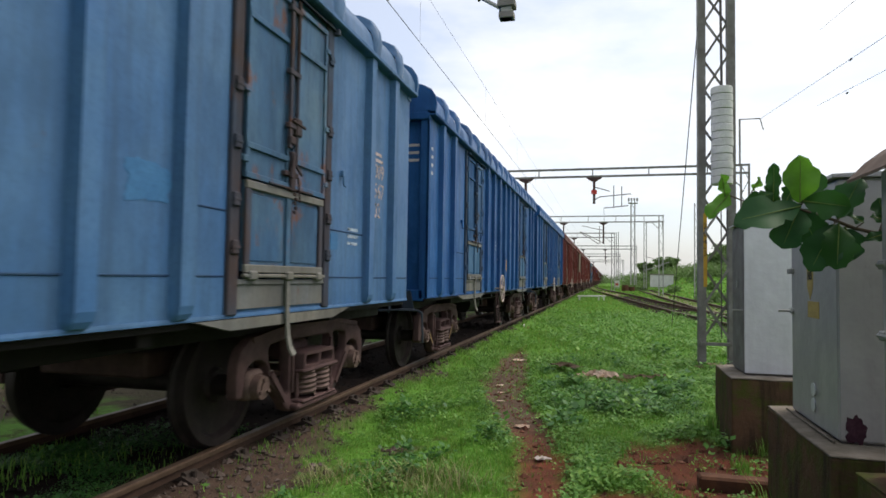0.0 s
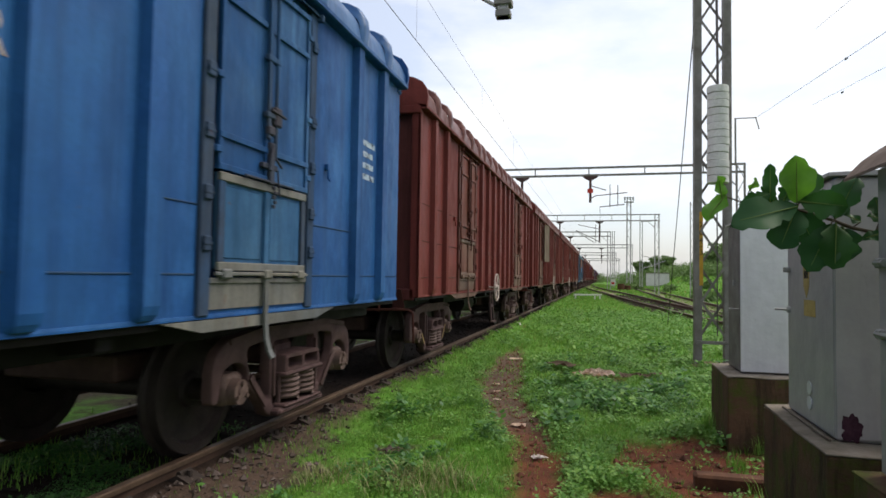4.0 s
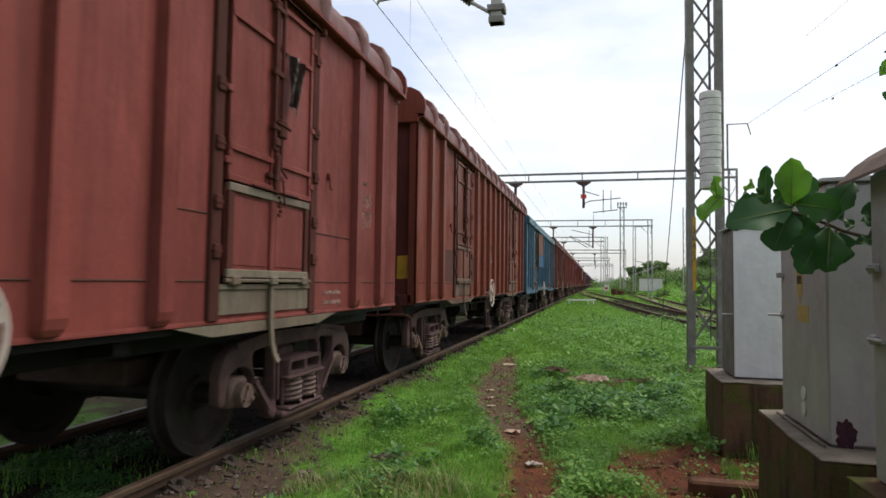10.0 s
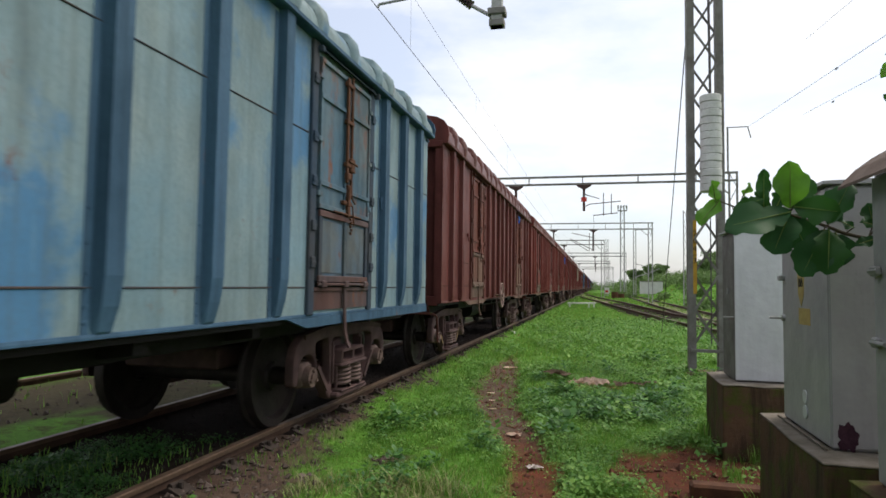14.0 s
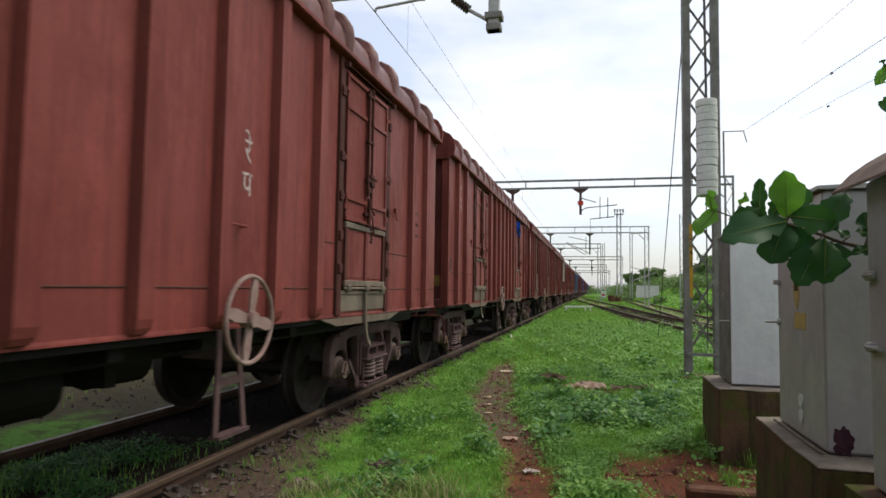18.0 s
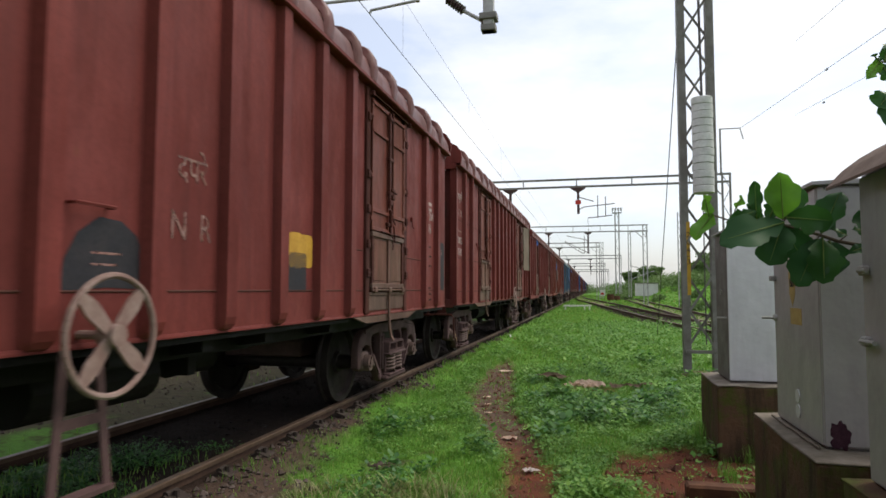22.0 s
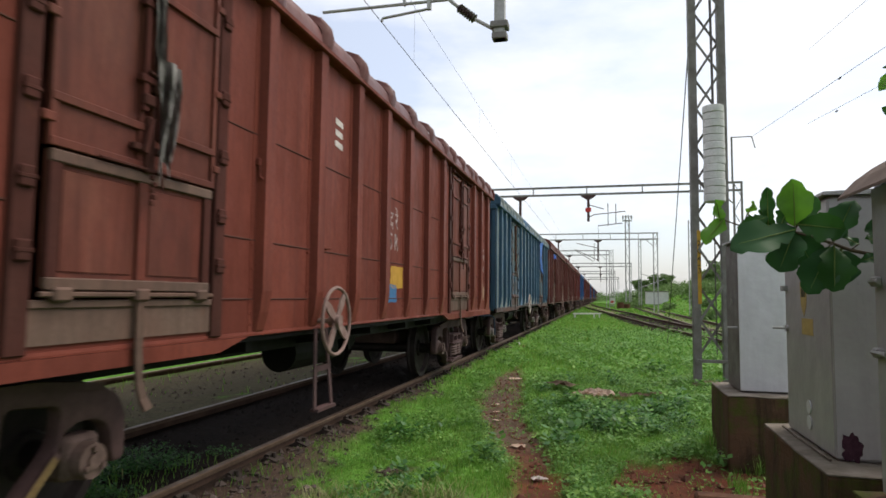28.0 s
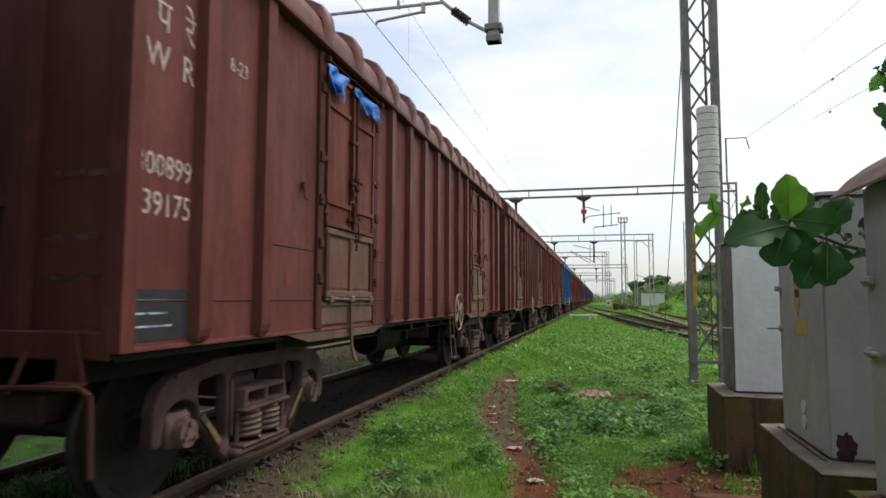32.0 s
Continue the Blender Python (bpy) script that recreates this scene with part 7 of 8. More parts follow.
M["sacking"] = plain("muddy_sacking", (0.210, 0.150, 0.105), (0.120, 0.085, 0.062), 12, 0.9)
scrap("paper", -0.575, 6.0, 0.13, 1, M["paper"], "crumpled white paper lying on the path", "paper")
for i, (x, y, s) in enumerate(((-0.92, 7.25, 0.16), (-1.5, 9.3, 0.10), (-1.62, 9.9, 0.12), (-1.4, 8.7, 0.09), (-1.75, 13.2, 0.25))):
    scrap("paper", x, y, s, 10 + i, M["card"], "pale torn paper scrap on the dirt path", "paper", rise=0.15)
for i, (x, y, s) in enumerate(((-0.10, 10.75, 0.34), (-0.26, 10.85, 0.26), (0.06, 10.85, 0.28), (-0.02, 11.0, 0.24), (-0.40, 10.80, 0.16))):
    scrap("cardboard", x, y, s, 30 + i, M["card"], "torn pale brown cardboard in the grass", "cardboard", 0.006, 0.55)
for i, (x, y, s) in enumerate(((-0.66, 11.55, 0.50), (0.36, 10.85, 0.30), (0.62, 10.90, 0.26), (0.84, 10.95, 0.18))):
    scrap("sacking", x, y, s, 50 + i, M["sacking"], "muddy brown sacking in the grass", "sacking", 0.006, 0.25)
thing("white_stone", lambda bm: rod(bm, (-2.72, 21.2, -0.2), (-2.72, 21.2, -0.08), 0.09, 9, 0.06), M["hut_white"], "small white-painted stone beside the rail", "stone")
thing("kerb_stone", lambda bm: box(bm, 0.75, 1.55, 5.62, 5.78, -0.30, -0.17, 0.02), M["rust"], "low red-brown kerb half buried in soil", "kerb", kind="structure")


# ---------------------------------------------------------------- markings and loose sheets on the wagons
WAGON = {k: w for k, w, back, length in TRAIN}
SIDE_X = 1.5175


def in_panel(k, u, wide):
    """Moves a mark's centre so that it lies between two ribs."""
    spans = seam_spans(14.50 if k in LONG else 13.52)
    a, b = min(spans, key=lambda q: abs((q[0] + q[1]) / 2 - (u - 0.16)))
    half = wide / 2 + 0.02
    return min(max(u - 0.16, a + half), b - half) if b - a > 2 * half else (a + b) / 2


def write(k, text, u, z, size=0.22, material="chalk", name="lettering"):
    ob = words(name, text, size, M[material], WAGON[k], pose(SIDE_X, u, z, 90, 0, 90))
    ys = [v.co.x for v in ob.data.vertices]
    wide = max(ys) - min(ys)
    fit = min(0.86, 0.56 / wide) if wide < 0.9 else 0.86
    if wide < 0.9:
        u = in_panel(k, u, wide * fit)
    ob.matrix_basis = pose(SIDE_X, u, z, 90, 0, 90) @ Matrix.Diagonal((fit, 1, 1, 1))


def sheet(k, name, u, z, pts, material, label="", x=SIDE_X):
    bm = bmesh.new()
    prism(bm, [(u + p[0], z + p[1]) for p in pts], 'x', x - 0.001, x + 0.001)
    part(name, bm, M[material], WAGON[k], label)


def bars(k, u, z, width, rows, pitch=0.075, high=0.03, material="chalk", slope=0.0):
    """Unreadable lines of writing."""
    rr = random.Random(int(u * 100) + k)
    u = in_panel(k, u, width)
    for i in range(rows):
        w = width * rr.uniform(0.75, 1.0)
        h = high / 2
        sheet(k, "writing_line", u, z - i * pitch, [(-width / 2, -h), (-width / 2 + w, -h + slope * w), (-width / 2 + w, h + slope * w), (-width / 2, h)], material)


def blob(k, name, u, z, w, h, material, label, seed=0, jag=0.12, n=14):
    """A patch of paint with an uneven outline."""
    rr = random.Random(seed + k)
    if w < 0.6:
        u = in_panel(k, u, w)
    pts = []
    n = max(n, 44)
    ph = [rr.uniform(0, 6.3) for _ in range(4)]
    for i in range(n):
        a = 2 * math.pi * i / n
        c, s = math.cos(a), math.sin(a)
        wave = 0.5 * math.sin(3 * a + ph[0]) + 0.4 * math.sin(5 * a + ph[1]) + 0.35 * math.sin(9 * a + ph[2]) + 0.3 * math.sin(16 * a + ph[3])
        q = (abs(c) ** 14 + abs(s) ** 14) ** (-1 / 14) * (1 + jag * wave)
        pts.append((c * q * w / 2, s * q * h / 2))
    sheet(k, name, u, z, pts, material, label, SIDE_X - 0.0007)


def flecks(k, u, z, w, h, material, label, seed=0, n=12):
    """What is left of peeled paint or lettering: small torn flakes."""
    rr = random.Random(seed * 7 + k)
    bm = bmesh.new()
    for i in range(n):
        cu, cz = u + rr.uniform(-0.5, 0.5) * w, z + rr.uniform(-0.5, 0.5) * h
        q = rr.uniform(0.12, 0.3) * min(w, h)
        m = rr.randint(5, 8)
        pts = [(cu + q * rr.uniform(0.4, 1.0) * math.cos(2 * math.pi * j / m), cz + q * rr.uniform(0.5, 1.5) * math.sin(2 * math.pi * j / m)) for j in range(m)]
        prism(bm, pts, 'x', SIDE_X - 0.0015 + 0.0001 * i, SIDE_X + 0.0001 * i)
    part("peeled_paint", bm, M[material], WAGON[k], label)


def torn(k, u, z, w, h, material, label, x=SIDE_X):
    """A stain with a lobed, ragged outline, taller than an ellipse."""
    rr = random.Random(int(u * 100 + z * 10))
    ph = [rr.uniform(0, 6.3) for _ in range(4)]
    pts = []
    for i in range(40):
        a = 2 * math.pi * i / 40
        q = 1 + 0.20 * math.sin(2 * a + ph[0]) + 0.14 * math.sin(3 * a + ph[1]) + 0.10 * math.sin(7 * a + ph[2]) + 0.07 * math.sin(12 * a + ph[3])
        pts.append((0.5 * w * q * math.cos(a), 0.5 * h * q * math.sin(a)))
    sheet(k, "stain", u, z, pts, material, label, x)


def ring(k, u, z, r, material, label):
    bm = bmesh.new()
    n = 26
    o = [bm.verts.new((SIDE_X, u + r * math.cos(2 * math.pi * i / n), z + r * math.sin(2 * math.pi * i / n))) for i in range(n)]
    q = [bm.verts.new((SIDE_X, u + 0.84 * r * math.cos(2 * math.pi * i / n), z + 0.84 * r * math.sin(2 * math.pi * i / n))) for i in range(n)]
    for i in range(n):
        bm.faces.new((o[i], o[(i + 1) % n], q[(i + 1) % n], q[i]))
    part("ring_mark", bm, M[material], WAGON[k], label)


def end_bars(k, x, z, rows, material="chalk", width=0.2):
    for i in range(rows):
        bm = bmesh.new()
        box(bm, x - width / 2, x + width / 2, 0.081, 0.084, z - i * 0.11 - 0.02, z - i * 0.11 + 0.02)
        part("writing_line", bm, M[material], WAGON[k])


def end_tag(k, x, z, w, h, material, label):
    bm = bmesh.new()
    prism(bm, [(x - w / 2, z - h / 2), (x + w / 2, z - 0.46 * h), (x + 0.48 * w, z + h / 2), (x - 0.46 * w, z + 0.47 * h)], 'y', 0.0815, 0.0845)
    part("paint_patch", bm, M[material], WAGON[k], label)


M["ghost"] = plain("worn_away_lettering", (0.150, 0.080, 0.072), (0.085, 0.032, 0.029), 14, 0.8, worn=0.85)
M["faint"] = plain("nearly_gone_lettering", (0.27, 0.17, 0.15), (0.19, 0.085, 0.070), 12, 0.8, worn=0.85)
M["faint_blue"] = plain("pale_blue_lettering", (0.40, 0.46, 0.52), (0.22, 0.32, 0.42), 12, 0.8, worn=0.85)
M["blue_patch"] = plain("blue_touch_up_paint", (0.035, 0.120, 0.260), (0.050, 0.150, 0.300), 6, 0.6)
M["slate"] = plain("dark_slate_paint", (0.020, 0.021, 0.026), (0.036, 0.033, 0.036), 7, 0.7)
M["pale_patch"] = plain("pale_bare_patch", (0.32, 0.225, 0.150), (0.22, 0.115, 0.080), 7, 0.8)
M["dark_patch"] = plain("dark_stained_patch", (0.060, 0.026, 0.023), (0.095, 0.034, 0.028), 7, 0.8)

# sky-blue wagon
bars(0, 12.50, 2.80, 0.40, 2, 0.07, 0.035)
write(0, "3009", 12.50, 2.60, 0.24)
write(0, "8567", 12.50, 2.38, 0.24)
write(0, "702", 12.50, 2.16, 0.24)
bars(0, 11.89, 1.90, 0.30, 3, 0.07, 0.03, "faint_blue")
blob(0, "paint_patch", 11.43, 1.76, 0.16, 0.16, "blue_patch", "fresh blue patch", 1, 0.03)
blob(0, "paint_patch", 9.05, 1.95, 0.35, 0.22, "blue_patch", "fresh blue patch", 4, 0.15)
# deep blue wagons
bars(1, 0.32, 3.32, 0.20, 4, 0.12, 0.045, "white")
end_bars(1, 1.25, 3.36, 3, "white")
bars(1, 5.78, 2.26, 0.42, 5, 0.042, 0.022, "faint_blue")
blob(1, "yellow_plate", 7.34, 1.77, 0.36, 0.28, "yellow", "faded yellow panel", 2, 0.03)
write(1, "\u092a \u0930\u0947\nW R", 8.12, 2.58, 0.24, "faint_blue")
bars(1, 12.52, 2.90, 0.52, 2, 0.06, 0.03)
write(1, "310202", 12.52, 2.71, 0.20)
write(1, "37312", 12.49, 2.50, 0.22)
bars(1, 11.80, 2.10, 0.34, 5, 0.075, 0.014, "faint_blue")
write(2, "SSE P.WAY", 4.34, 1.88, 0.18)
write(2, "BKSC", 5.00, 1.86, 0.18)
write(2, "ENGG. MATERIAL", 4.62, 1.665, 0.17)
bars(2, 5.78, 2.28, 0.40, 5, 0.042, 0.022, "faint_blue")
blob(2, "yellow_plate", 6.64, 1.76, 0.46, 0.30, "yellow", "faded yellow panel", 3, 0.03)
write(2, "\u092a \u0930\u0947\nW R", 8.20, 2.57, 0.30)
bars(2, 12.5, 2.85, 0.5, 4, 0.12, 0.06, "faint_blue")
# red wagons
flecks(3, 12.57, 2.98, 0.50, 0.26, "white", "peeled white paint", 7)
flecks(3, 12.66, 2.76, 0.36, 0.14, "white", "peeled white paint", 8)
bars(3, 12.59, 2.22, 0.42, 1, 0.07, 0.04)
write(3, "300793", 12.59, 1.97, 0.19)
write(3, "76324", 12.59, 1.73, 0.21)
bars(3, 12.59, 1.54, 0.45, 3, 0.10, 0.04, "faint")
bars(3, 11.82, 2.14, 0.46, 3, 0.11, 0.03, "faint")
bars(3, 2.9 + 3.2, 1.75, 0.5, 4, 0.07, 0.03, "faint")
ring(3, 13.17, 3.26, 0.10, "faint", "faded round stamp")
write(3, "2 R\n3 E", 7.55, 2.30, 0.30, "faint")
write(4, "300997", 5.72, 1.775, 0.17)
write(4, "68482", 5.70, 1.585, 0.18)
write(4, "\u0926 \u092e", 6.57, 2.44, 0.28)
write(4, "S C", 6.57, 2.08, 0.28)
flecks(4, 6.58, 3.15, 0.38, 0.22, "white", "peeled white paint", 9)
flecks(4, 8.12, 2.42, 0.42, 0.34, "faint", "peeled pale paint", 5)
blob(4, "paper_notice", 12.51, 2.64, 0.22, 0.17, "white", "white paper notice", 5, 0.04)
blob(4, "paint_patch", 12.54, 2.16, 0.55, 0.26, "pale_patch", "pale bare patch", 3, 0.12)
ring(4, 13.25, 2.06, 0.15, "yellow", "yellow painted ring")
bars(4, 13.24, 3.0, 0.18, 3, 0.09, 0.04)
write(4, "R", 13.26, 2.33, 0.20)
bars(5, 0.46, 3.46, 0.30, 4, 0.12, 0.05, "faint", -0.2)
blob(5, "yellow_plate", 1.20, 1.67, 0.46, 0.32, "yellow", "faded yellow panel", 2, 0.06)
write(5, "4160\n9507", 12.54, 2.2, 0.26, "faint")
bars(5, 11.75, 1.32, 0.5, 2, 0.09, 0.04, "faint")
write(6, "S G", 6.68, 1.98, 0.22, "chalk")
blob(6, "paint_patch", 6.70, 2.27, 0.40, 0.14, "slate", "dark painted-out patch", 2, 0.15)
sheet(6, "arrow_mark", 13.12, 2.80, [(-0.05, -0.13), (-0.02, -0.13), (0.0, 0.05), (0.09, 0.06), (-0.03, 0.20), (-0.06, 0.05)], "white", "white arrow mark")
blob(6, "paint_patch", 12.80, 2.14, 0.95, 0.22, "pale_patch", "pale bare patch", 6, 0.18)
blob(6, "stain", 12.50, 2.07, 0.28, 0.15, "slate", "dark stain", 4, 0.2)
blob(6, "stain", 11.94, 1.69, 0.22, 0.17, "slate", "dark stain", 5, 0.2)
blob(6, "paint_patch", 13.25, 1.65, 0.42, 0.25, "dark_patch", "dark stained patch", 6, 0.1)
bars(6, 12.50, 2.58, 0.34, 4, 0.075, 0.035, "faint")
ring(6, 13.21, 3.33, 0.11, "faint", "faded round stamp")
blob(6, "paint_patch", 2.1, 1.72, 0.7, 0.55, "dark_patch", "dark stained patch", 9, 0.06)
blob(6, "paint_patch", 4.2, 1.70, 0.45, 0.50, "dark_patch", "dark stained patch", 10, 0.05)
# pale blue wagon
flecks(7, 0.75, 2.60, 0.16, 0.13, "white", "peeled white paint", 3)
flecks(7, 0.77, 2.49, 0.08, 0.06, "white", "peeled white paint", 4)
flecks(7, 0.73, 2.20, 0.07, 0.10, "white", "peeled white paint", 5)
M["old_rust"] = plain("patchy_old_rust", (0.140, 0.090, 0.064), (0.082, 0.056, 0.046), 8, 0.9, worn=0.85)
M["soot_stain"] = plain("dark_run_stain", (0.045, 0.042, 0.040), (0.080, 0.074, 0.062), 8, 0.9, worn=0.8)
for u, z, w, h, skin, x in ((2.745, 3.02, 0.13, 0.20, "soot_stain", 1.5405), (2.715, 2.74, 0.07, 0.36, "soot_stain", 1.5405), (2.97, 1.77, 0.10, 0.26, "old_rust", 1.541), (3.32, 1.75, 0.24, 0.24, "old_rust", 1.541),
                            (4.28, 1.97, 0.16, 0.34, "soot_stain", SIDE_X)):
    torn(7, u, z, w, h, skin, "rust stain" if skin == "old_rust" else "dark run stain", x)
write(9, "\u0930\u0947\n\u092a", 8.03, 2.30, 0.27)
write(10, "\u0930\u0947\nS", 5.80, 2.29, 0.36, "white")
flecks(10, 7.0, 3.34, 0.14, 0.20, "white", "peeled white paint", 4, 5)
write(10, "\u092a\nE", 8.1, 2.4, 0.26)
write(10, "31194", 12.52, 2.22, 0.24)
flecks(10, 13.18, 2.62, 0.18, 0.14, "chalk", "peeled pale paint", 3)
blob(10, "paint_patch", 0.36, 1.87, 0.28, 0.22, "dark_patch", "dark stained patch", 3, 0.12, 26)
bars(10, 1.2, 3.38, 0.26, 1, 0.1, 0.07)
write(10, "W\n1025", 1.2, 3.05, 0.18)
bars(11, 0.40, 3.50, 0.54, 5, 0.108, 0.062, "chalk", -0.12)
end_bars(11, 1.22, 3.50, 2, "chalk", 0.4)
blob(11, "slate_panel", 0.42, 1.32, 0.54, 0.26, "slate", "dark slate panel", 1, 0.01, 40)
bars(11, 0.42, 1.39, 0.36, 3, 0.06, 0.012, "faint_blue")
bars(11, 1.22, 2.92, 0.22, 2, 0.09, 0.05, "faint")
write(11, "W-22", 1.24, 2.66, 0.17)
sheet(11, "slate_panel", 5.66, 1.58, [(-0.30, -0.16), (0.0, -0.14), (0.30, -0.15), (0.29, 0.02), (0.22, 0.15), (0.10, 0.22), (-0.06, 0.23), (-0.2, 0.14), (-0.28, 0.0)], "slate", "dark painted-out panel", SIDE_X - 0.0007)
bars(11, 5.82, 1.62, 0.22, 2, 0.06, 0.012, "faint")
write(11, "\u0926\u092a\u0930\u0947", 6.54, 2.19, 0.24, "faint")
write(11, "N  R", 6.54, 1.82, 0.26, "faint")
blob(11, "yellow_plate", 8.13, 1.77, 0.46, 0.30, "yellow", "faded yellow panel", 2, 0.04)
blob(11, "slate_panel", 8.05, 1.58, 0.34, 0.34, "slate", "dark slate panel", 8, 0.02, 40)
write(11, "311304", 12.51, 2.58, 0.20)
write(11, "9226", 12.50, 2.38, 0.21)
bars(11, 12.51, 2.78, 0.5, 2, 0.09, 0.05)
blob(11, "slate_panel", 13.14, 1.82, 0.50, 0.80, "slate", "dark painted-out panel", 1, 0.03, 44)
flecks(11, 13.16, 2.02, 0.34, 0.22, "faint", "scraped paint", 5, 9)
ring(11, 13.12, 3.02, 0.12, "faint", "white round stamp")
bars(11, 12.53, 1.45, 0.45, 3, 0.09, 0.03, "ghost")
bars(11, 12.53, 2.1, 0.45, 3, 0.15, 0.03, "ghost")
write(12, "\u092e\u0927\u094d\u092f \u0930\u0947", 0.49, 3.22, 0.20)
write(12, "C  R", 0.54, 2.91, 0.20)
bars(12, 0.52, 2.56, 0.48, 1, 0.07, 0.04, "faint")
write(12, "70055", 0.52, 2.37, 0.19)
write(12, "0242", 0.52, 2.15, 0.20)
write(12, "R\nW-21", 1.2, 3.0, 0.14, "faint")
ring(12, 13.20, 2.25, 0.15, "yellow", "yellow painted ring")
bars(12, 12.50, 2.30, 0.50, 3, 0.05, 0.025, "faint")
flecks(12, 13.42, 1.61, 0.09, 0.10, "white", "small white label", 2)
bars(13, 0.45, 2.2, 0.3, 4, 0.12, 0.05, "faint")
bars(13, 1.2, 3.1, 0.25, 3, 0.14, 0.05, "chalk")
bars(13, 0.42, 1.27, 0.3, 1, 0.1, 0.05, "faint")
bars(14, 6.10, 3.13, 0.22, 3, 0.11, 0.06, "white", -0.1)
write(14, "\u0926 \u0930\u0947\nS R", 7.80, 2.22, 0.30)
blob(14, "yellow_plate", 7.85, 1.66, 0.62, 0.27, "yellow", "faded yellow panel", 2, 0.04)
blob(14, "paint_patch", 7.68, 1.46, 0.42, 0.22, "blue_patch", "blue painted-out patch", 3, 0.06)
bars(14, 13.7, 2.42, 0.4, 1, 0.07, 0.04)
write(14, "300690", 13.70, 2.25, 0.20)
write(14, "79716", 13.74, 2.02, 0.20)
blob(14, "paint_patch", 14.0, 1.5, 0.4, 0.3, "pale_patch", "pale bare patch", 3, 0.3)
blob(15, "paint_patch", 9.47, 1.30, 0.66, 0.24, "rusty_sill", "red-brown repair plate", 3, 0.01, 44)
for u, z, w, h, x in ((2.69, 3.10, 0.22, 0.34, 1.5405), (2.83, 2.76, 0.26, 0.18, 1.5405), (2.69, 2.53, 0.24, 0.20, 1.5405), (3.38, 3.04, 0.14, 0.46, 1.5405), (2.83, 1.76, 0.30, 0.38, 1.541), (3.32, 1.79, 0.34, 0.38, 1.541)):
    torn(15, u, z, w, h, "old_rust", "patch of old rust", x)
torn(15, 5.18, 1.64, 0.10, 0.46, "old_rust", "ochre rust streak")
blob(15, "stain", 6.6, 1.75, 0.22, 0.42, "rust", "rust stain", 6, 0.4, 16)
write(16, "\u092a  \u0930\u0947", 0.54, 3.12, 0.28)
write(16, "W  R", 0.54, 2.86, 0.24)
write(16, "300899", 0.54, 2.21, 0.20)
write(16, "39175", 0.54, 1.98, 0.21)
write(16, "8-23", 1.25, 3.09, 0.15)
blob(16, "slate_panel", 0.40, 1.335, 0.58, 0.30, "slate", "dark slate panel", 1, 0.01, 40)
bars(16, 0.42, 1.42, 0.42, 3, 0.075, 0.012, "faint_blue")
blob(16, "paint_patch", 2.06, 1.60, 0.12, 0.14, "red_c", "brighter red tag", 2, 0.05)
for k in (5, 8, 9, 10, 13, 17):
    bars(k, 12.33, 2.5, 0.4, 3, 0.16, 0.04, "ghost")


def rag(k, u, z, w, h, seed, label, x=1.60, material="tarp"):
    """A torn plastic sheet hanging over the door head."""
    rr = random.Random(seed)
    bm = bmesh.new()
    nu, nz = 13, 13
    rows = []
    for j in range(nz):
        v = j / (nz - 1)
        row = []
        for i in range(nu):
            t = i / (nu - 1) - 0.5
            ww = w * (1 - 0.45 * v) * (1 + 0.15 * math.sin(7 * v + seed))
            row.append(bm.verts.new((x + min(0.05, 0.10 * h, 0.12 * w) * math.sin(9 * t + 4 * v + seed) + 0.006 * rr.random(), u + t * ww + 0.22 * w * v * math.sin(seed + 3 * v), z - v * h * (1 + 0.2 * rr.uniform(-1, 1) * (j == nz - 1)))))
        rows.append(row)
    for a, b in zip(rows, rows[1:]):
        for i in range(nu - 1):
            bm.faces.new((a[i], a[i + 1], b[i + 1], b[i]))
    bmesh.ops.solidify(bm, geom=bm.faces[:], thickness=0.004)
    part("plastic_sheet", as_mesh("plastic_sheet", bm, True), M[material], WAGON[k], label)


def draped(k, left, right, label):
    """A creased sheet hung between two edges, given as (along, up) from the top down."""
    bm = bmesh.new()
    nu, per = 15, 5
    rows = []
    for i in range((len(left) - 1) * per + 1):
        j = min(i // per, len(left) - 2)
        f = i / per - j
        (la, lz), (lb, mz), (ra, rz), (rb, qz) = left[j], left[j + 1], right[j], right[j + 1]
        row = []
        for c in range(nu):
            t = c / (nu - 1)
            u0, z0 = (la + (lb - la) * f) * (1 - t) + (ra + (rb - ra) * f) * t, (lz + (mz - lz) * f) * (1 - t) + (rz + (qz - rz) * f) * t
            crease = 0.010 * math.sin(7 * t + 0.25 * i) + 0.003 * math.sin(17 * t - 0.4 * i) + 0.008 * noise.noise(Vector((4 * t, 0.5 * i, 1.7)))
            row.append(bm.verts.new((1.605 + crease, u0 + 0.012 * noise.noise(Vector((0.7 * i, 0.7 * c, 0))), z0 + 0.012 * noise.noise(Vector((0.7 * c, 0.7 * i, 3))))))
        rows.append(row)
    for a, b in zip(rows, rows[1:]):
        for c in range(nu - 1):
            bm.faces.new((a[c], a[c + 1], b[c + 1], b[c]))
    bmesh.ops.solidify(bm, geom=bm.faces[:], thickness=0.004)
    part("plastic_sheet", as_mesh("plastic_sheet", bm, True), M["tarp"], WAGON[k], label)


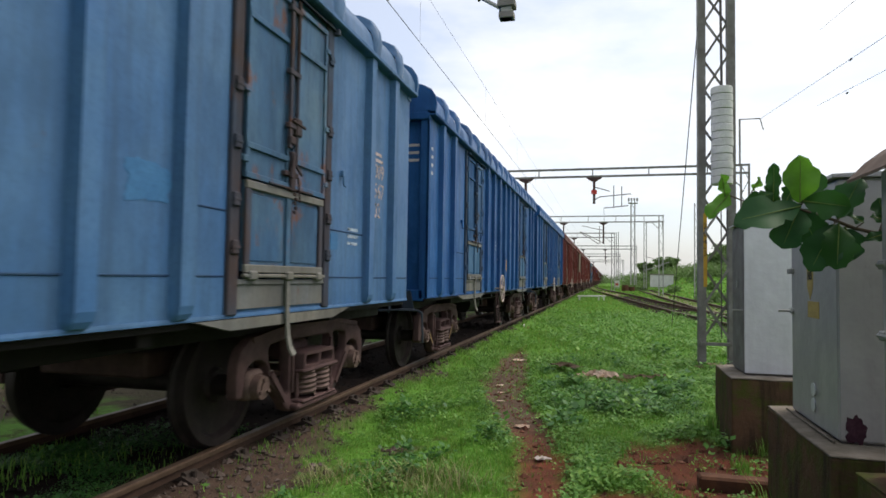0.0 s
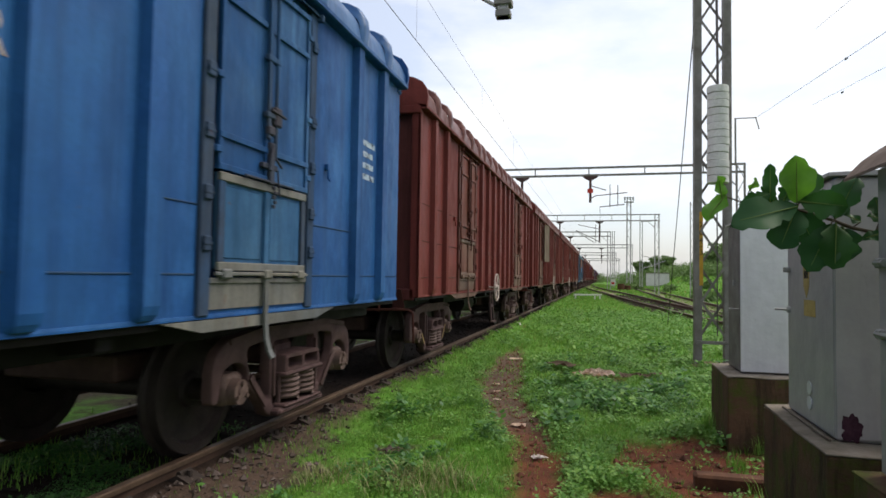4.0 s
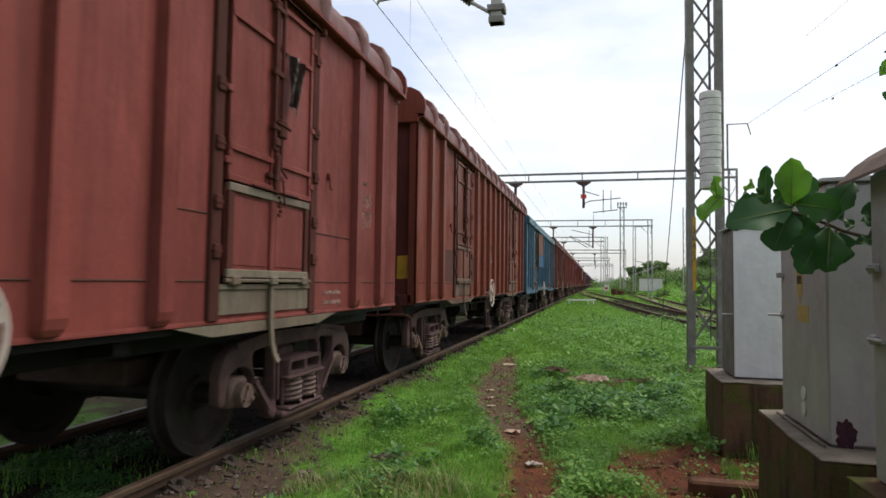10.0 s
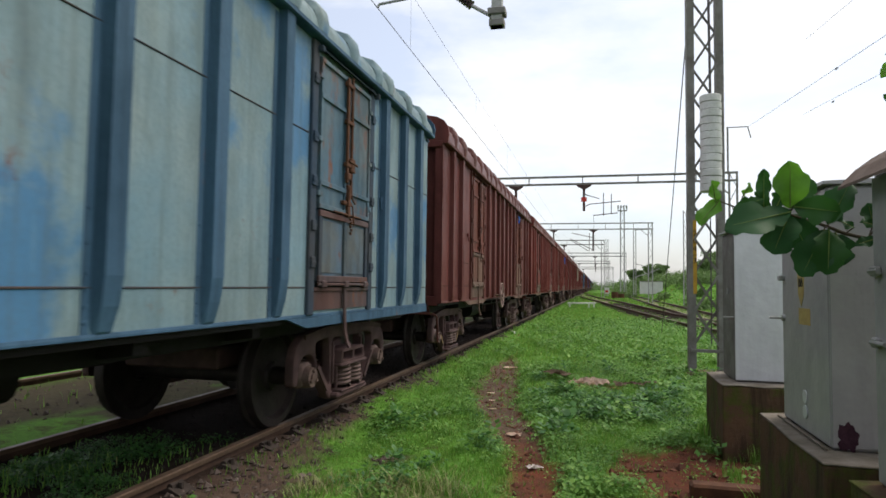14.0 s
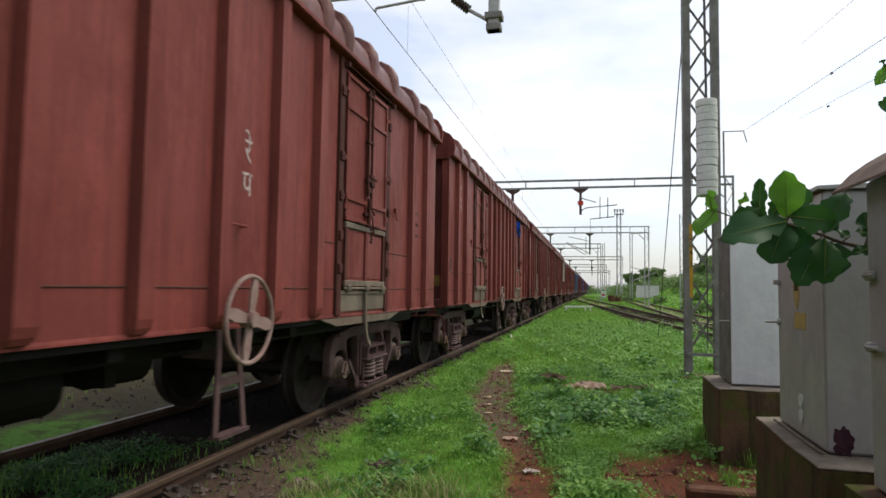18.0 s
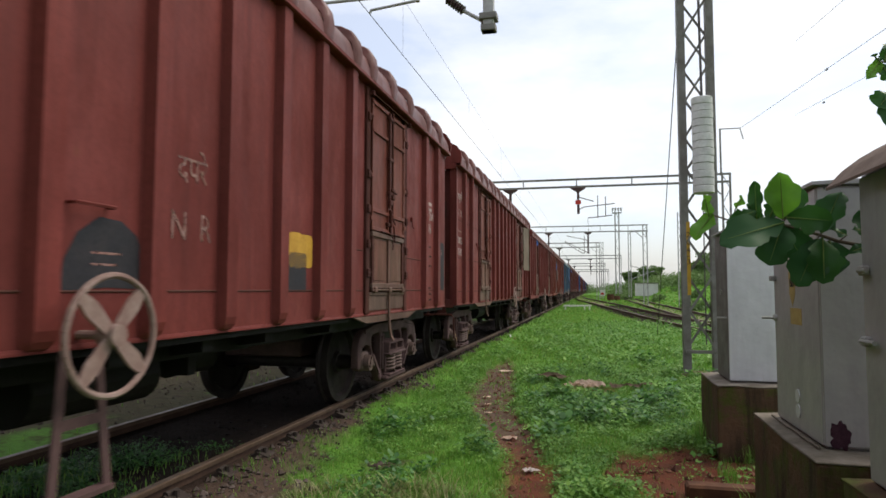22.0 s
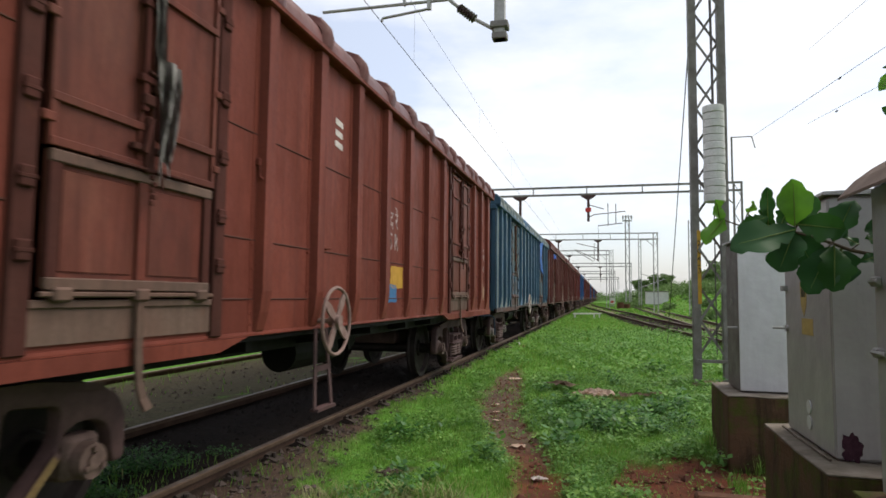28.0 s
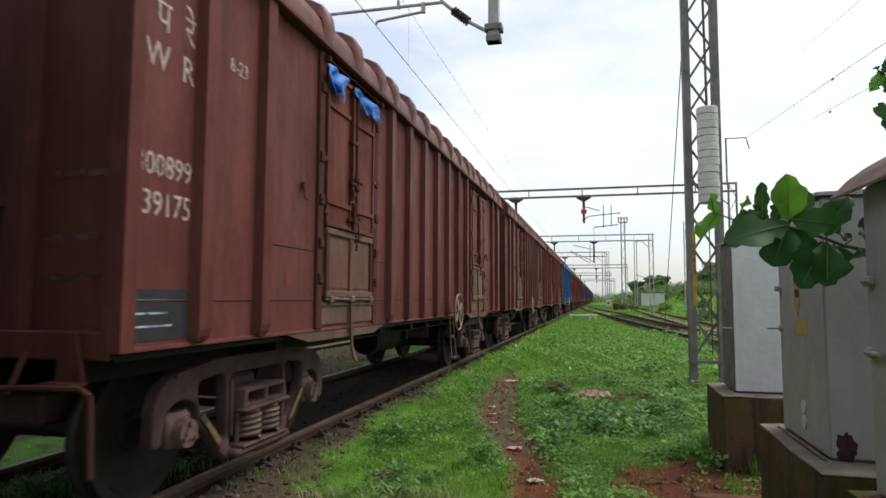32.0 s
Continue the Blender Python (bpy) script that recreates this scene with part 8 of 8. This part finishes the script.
draped(15, [(10.28, 3.58), (10.30, 3.20), (10.34, 2.82), (10.62, 2.62), (10.95, 2.48), (11.25, 2.38)], [(11.12, 3.66), (10.98, 3.36), (10.90, 3.06), (11.10, 2.92), (11.38, 2.72), (11.72, 2.42)], "crumpled bright blue plastic sheet hanging from the roof")
rag(15, 11.25, 3.70, 0.5, 0.20, 3, "torn blue plastic sheet")
rag(16, 2.7, 3.64, 0.55, 0.22, 4, "torn blue plastic sheet")
rag(16, 3.5, 3.62, 0.9, 0.16, 5, "torn blue plastic sheet")
rag(10, 10.0, 3.64, 0.40, 0.42, 6, "torn blue plastic sheet")
rag(13, 2.6, 3.62, 0.35, 0.20, 7, "torn blue plastic sheet")
rag(14, 2.55, 3.2, 0.12, 0.35, 8, "torn blue plastic sheet")
rag(14, 3.20, 3.45, 0.11, 0.75, 12, "dirty grey cloth strip", 1.61, "cloth")
rag(14, 3.28, 2.75, 0.17, 0.62, 14, "dirty grey cloth strip", 1.63, "cloth")
rag(5, 10.55, 3.25, 0.22, 0.45, 15, "torn grey cloth", 1.60, "cloth")
rag(8, 9.9, 3.62, 0.3, 0.2, 9, "torn blue plastic sheet")

end_tag(6, 1.32, 1.64, 0.22, 0.34, "yellow", "yellow painted tag")
end_tag(10, 1.27, 1.57, 0.26, 0.20, "mustard", "yellow painted tag")
end_tag(12, 1.22, 2.95, 0.22, 0.34, "dark_patch", "dark painted-out patch")
end_bars(16, 1.15, 2.15, 1, "ghost", 0.35)
end_bars(16, 1.10, 1.78, 1, "ghost", 0.40)
end_bars(16, 1.10, 1.55, 1, "ghost", 0.40)
end_tag(9, 1.25, 1.62, 0.32, 0.24, "mustard", "yellow painted tag")
bars(9, 1.2, 3.42, 0.26, 1, 0.1, 0.06)
write(9, "R", 1.2, 3.22, 0.13)
bars(9, 1.2, 3.05, 0.30, 1, 0.1, 0.09)


# ---------------------------------------------------------------- what moves
def travelled(t):
    """Where the front end of wagon 0 stands along the track at t seconds."""
    return -5.792 - 7.3354 * t + 0.011366 * t * t - 0.00010228 * t ** 3


def motions():
    for k, w, back, length in TRAIN:
        walk(w, [(t, pose(TRACK_X, travelled(t) + back, 0)) for t in range(0, 33, 4)])
    for w in SPUN:
        y = w.matrix_basis.translation.y
        start = travelled(0)
        walk(w, [(i / 10, pose(0, y, 0.5, math.degrees((start - travelled(i / 10)) / 0.5), 0, 0)) for i in range(321)])

    # the low branch sags and lifts in the wind: seconds, sideways and upwards shift in metres, sag in degrees
    x, y, z = branch_low.matrix_basis.translation
    def sway(dx, dz, turn):
        return pose(x + dx, y, z + dz, 0, turn, 0)

    walk(branch_low, [
        (0, sway(0.001, -0.002, 0.1)), (0.5, sway(-0.004, 0.005, 0.1)), (1, sway(0.002, 0.008, -0.8)), (1.5, sway(-0.001, 0.011, -1)), (2, sway(0.006, 0.006, -1.5)), (2.5, sway(-0.001, 0.008, -0.9)),
        (3, sway(0, -0, -0.9)), (3.5, sway(0.005, 0.005, -0.9)), (5.5, sway(0.005, -0.019, -0.9)), (6, sway(0.004, -0.005, 0.2)), (6.5, sway(-0.005, 0.007, -0.4)), (7, sway(-0.002, 0.004, -0.1)),
        (7.5, sway(0.002, 0.004, -0.1)), (8, sway(0.001, 0.011, 0.5)), (8.5, sway(0.003, 0, 0.1)), (9, sway(0, -0.001, 1.2)), (9.5, sway(0.011, -0.006, 1.6)), (10, sway(0.004, -0.007, 1.1)),
        (10.5, sway(-0.002, 0.02, -0.5)), (11, sway(0.001, -0.003, 0.3)), (11.5, sway(0.004, 0.002, 0.3)), (12, sway(0.012, -0.015, 2)), (12.5, sway(0.005, -0.011, 2.5)), (13, sway(0, 0, 0.6)),
        (13.5, sway(-0.002, 0.003, 0.6)), (14, sway(-0.003, 0.009, -0.2)), (14.5, sway(0.005, -0.003, 0.2)), (16.5, sway(0.009, -0.02, 1.9)), (17, sway(0.016, -0.026, 2.4)), (17.5, sway(0.003, 0.006, 0.3)),
        (18, sway(0.002, -0.011, -0.7)), (18.5, sway(0.021, -0.016, 1.1)), (19, sway(0.025, -0.037, 0.5)), (19.5, sway(0.011, -0.026, 0.5)), (20, sway(0.007, -0.01, -1.2)), (20.5, sway(0.008, -0.002, -0.3)),
        (21, sway(-0.001, 0.003, -0.2)), (21.5, sway(0.026, 0.005, -4)), (22, sway(0.021, -0.015, -2.6)), (22.5, sway(0.011, -0.005, 0.3)), (23, sway(0.02, -0.024, 1.1)), (23.5, sway(0.036, -0.045, 0.8)),
        (24, sway(0.029, -0.036, 1.3)), (24.5, sway(0.033, 0.027, -2)), (25, sway(0.025, -0.018, 0.5)), (25.5, sway(0.009, 0.002, -1.6)), (27.5, sway(0.031, -0.017, -1.3)), (28, sway(0.02, -0.016, -1.2)),
        (28.5, sway(0.037, -0.013, -1.1)), (29, sway(0.032, -0.031, -1.9)), (29.5, sway(0.037, -0.022, -1.9)), (30, sway(0.053, -0.063, -4.2)), (30.5, sway(0.05, -0.049, -3.6)), (31, sway(0.023, -0.005, -0.7)),
        (31.5, sway(0.021, -0.014, -0.7)), (32, sway(0.022, -0, -0)),
    ])
    x, y, z = branch_high.matrix_basis.translation
    walk(branch_high, [(t, pose(x, y, z, 0.8 * math.sin(0.9 * t), 0.8 * math.sin(0.55 * t + 1) + 0.4 * math.sin(1.7 * t), 0)) for t in range(33)])


motions()
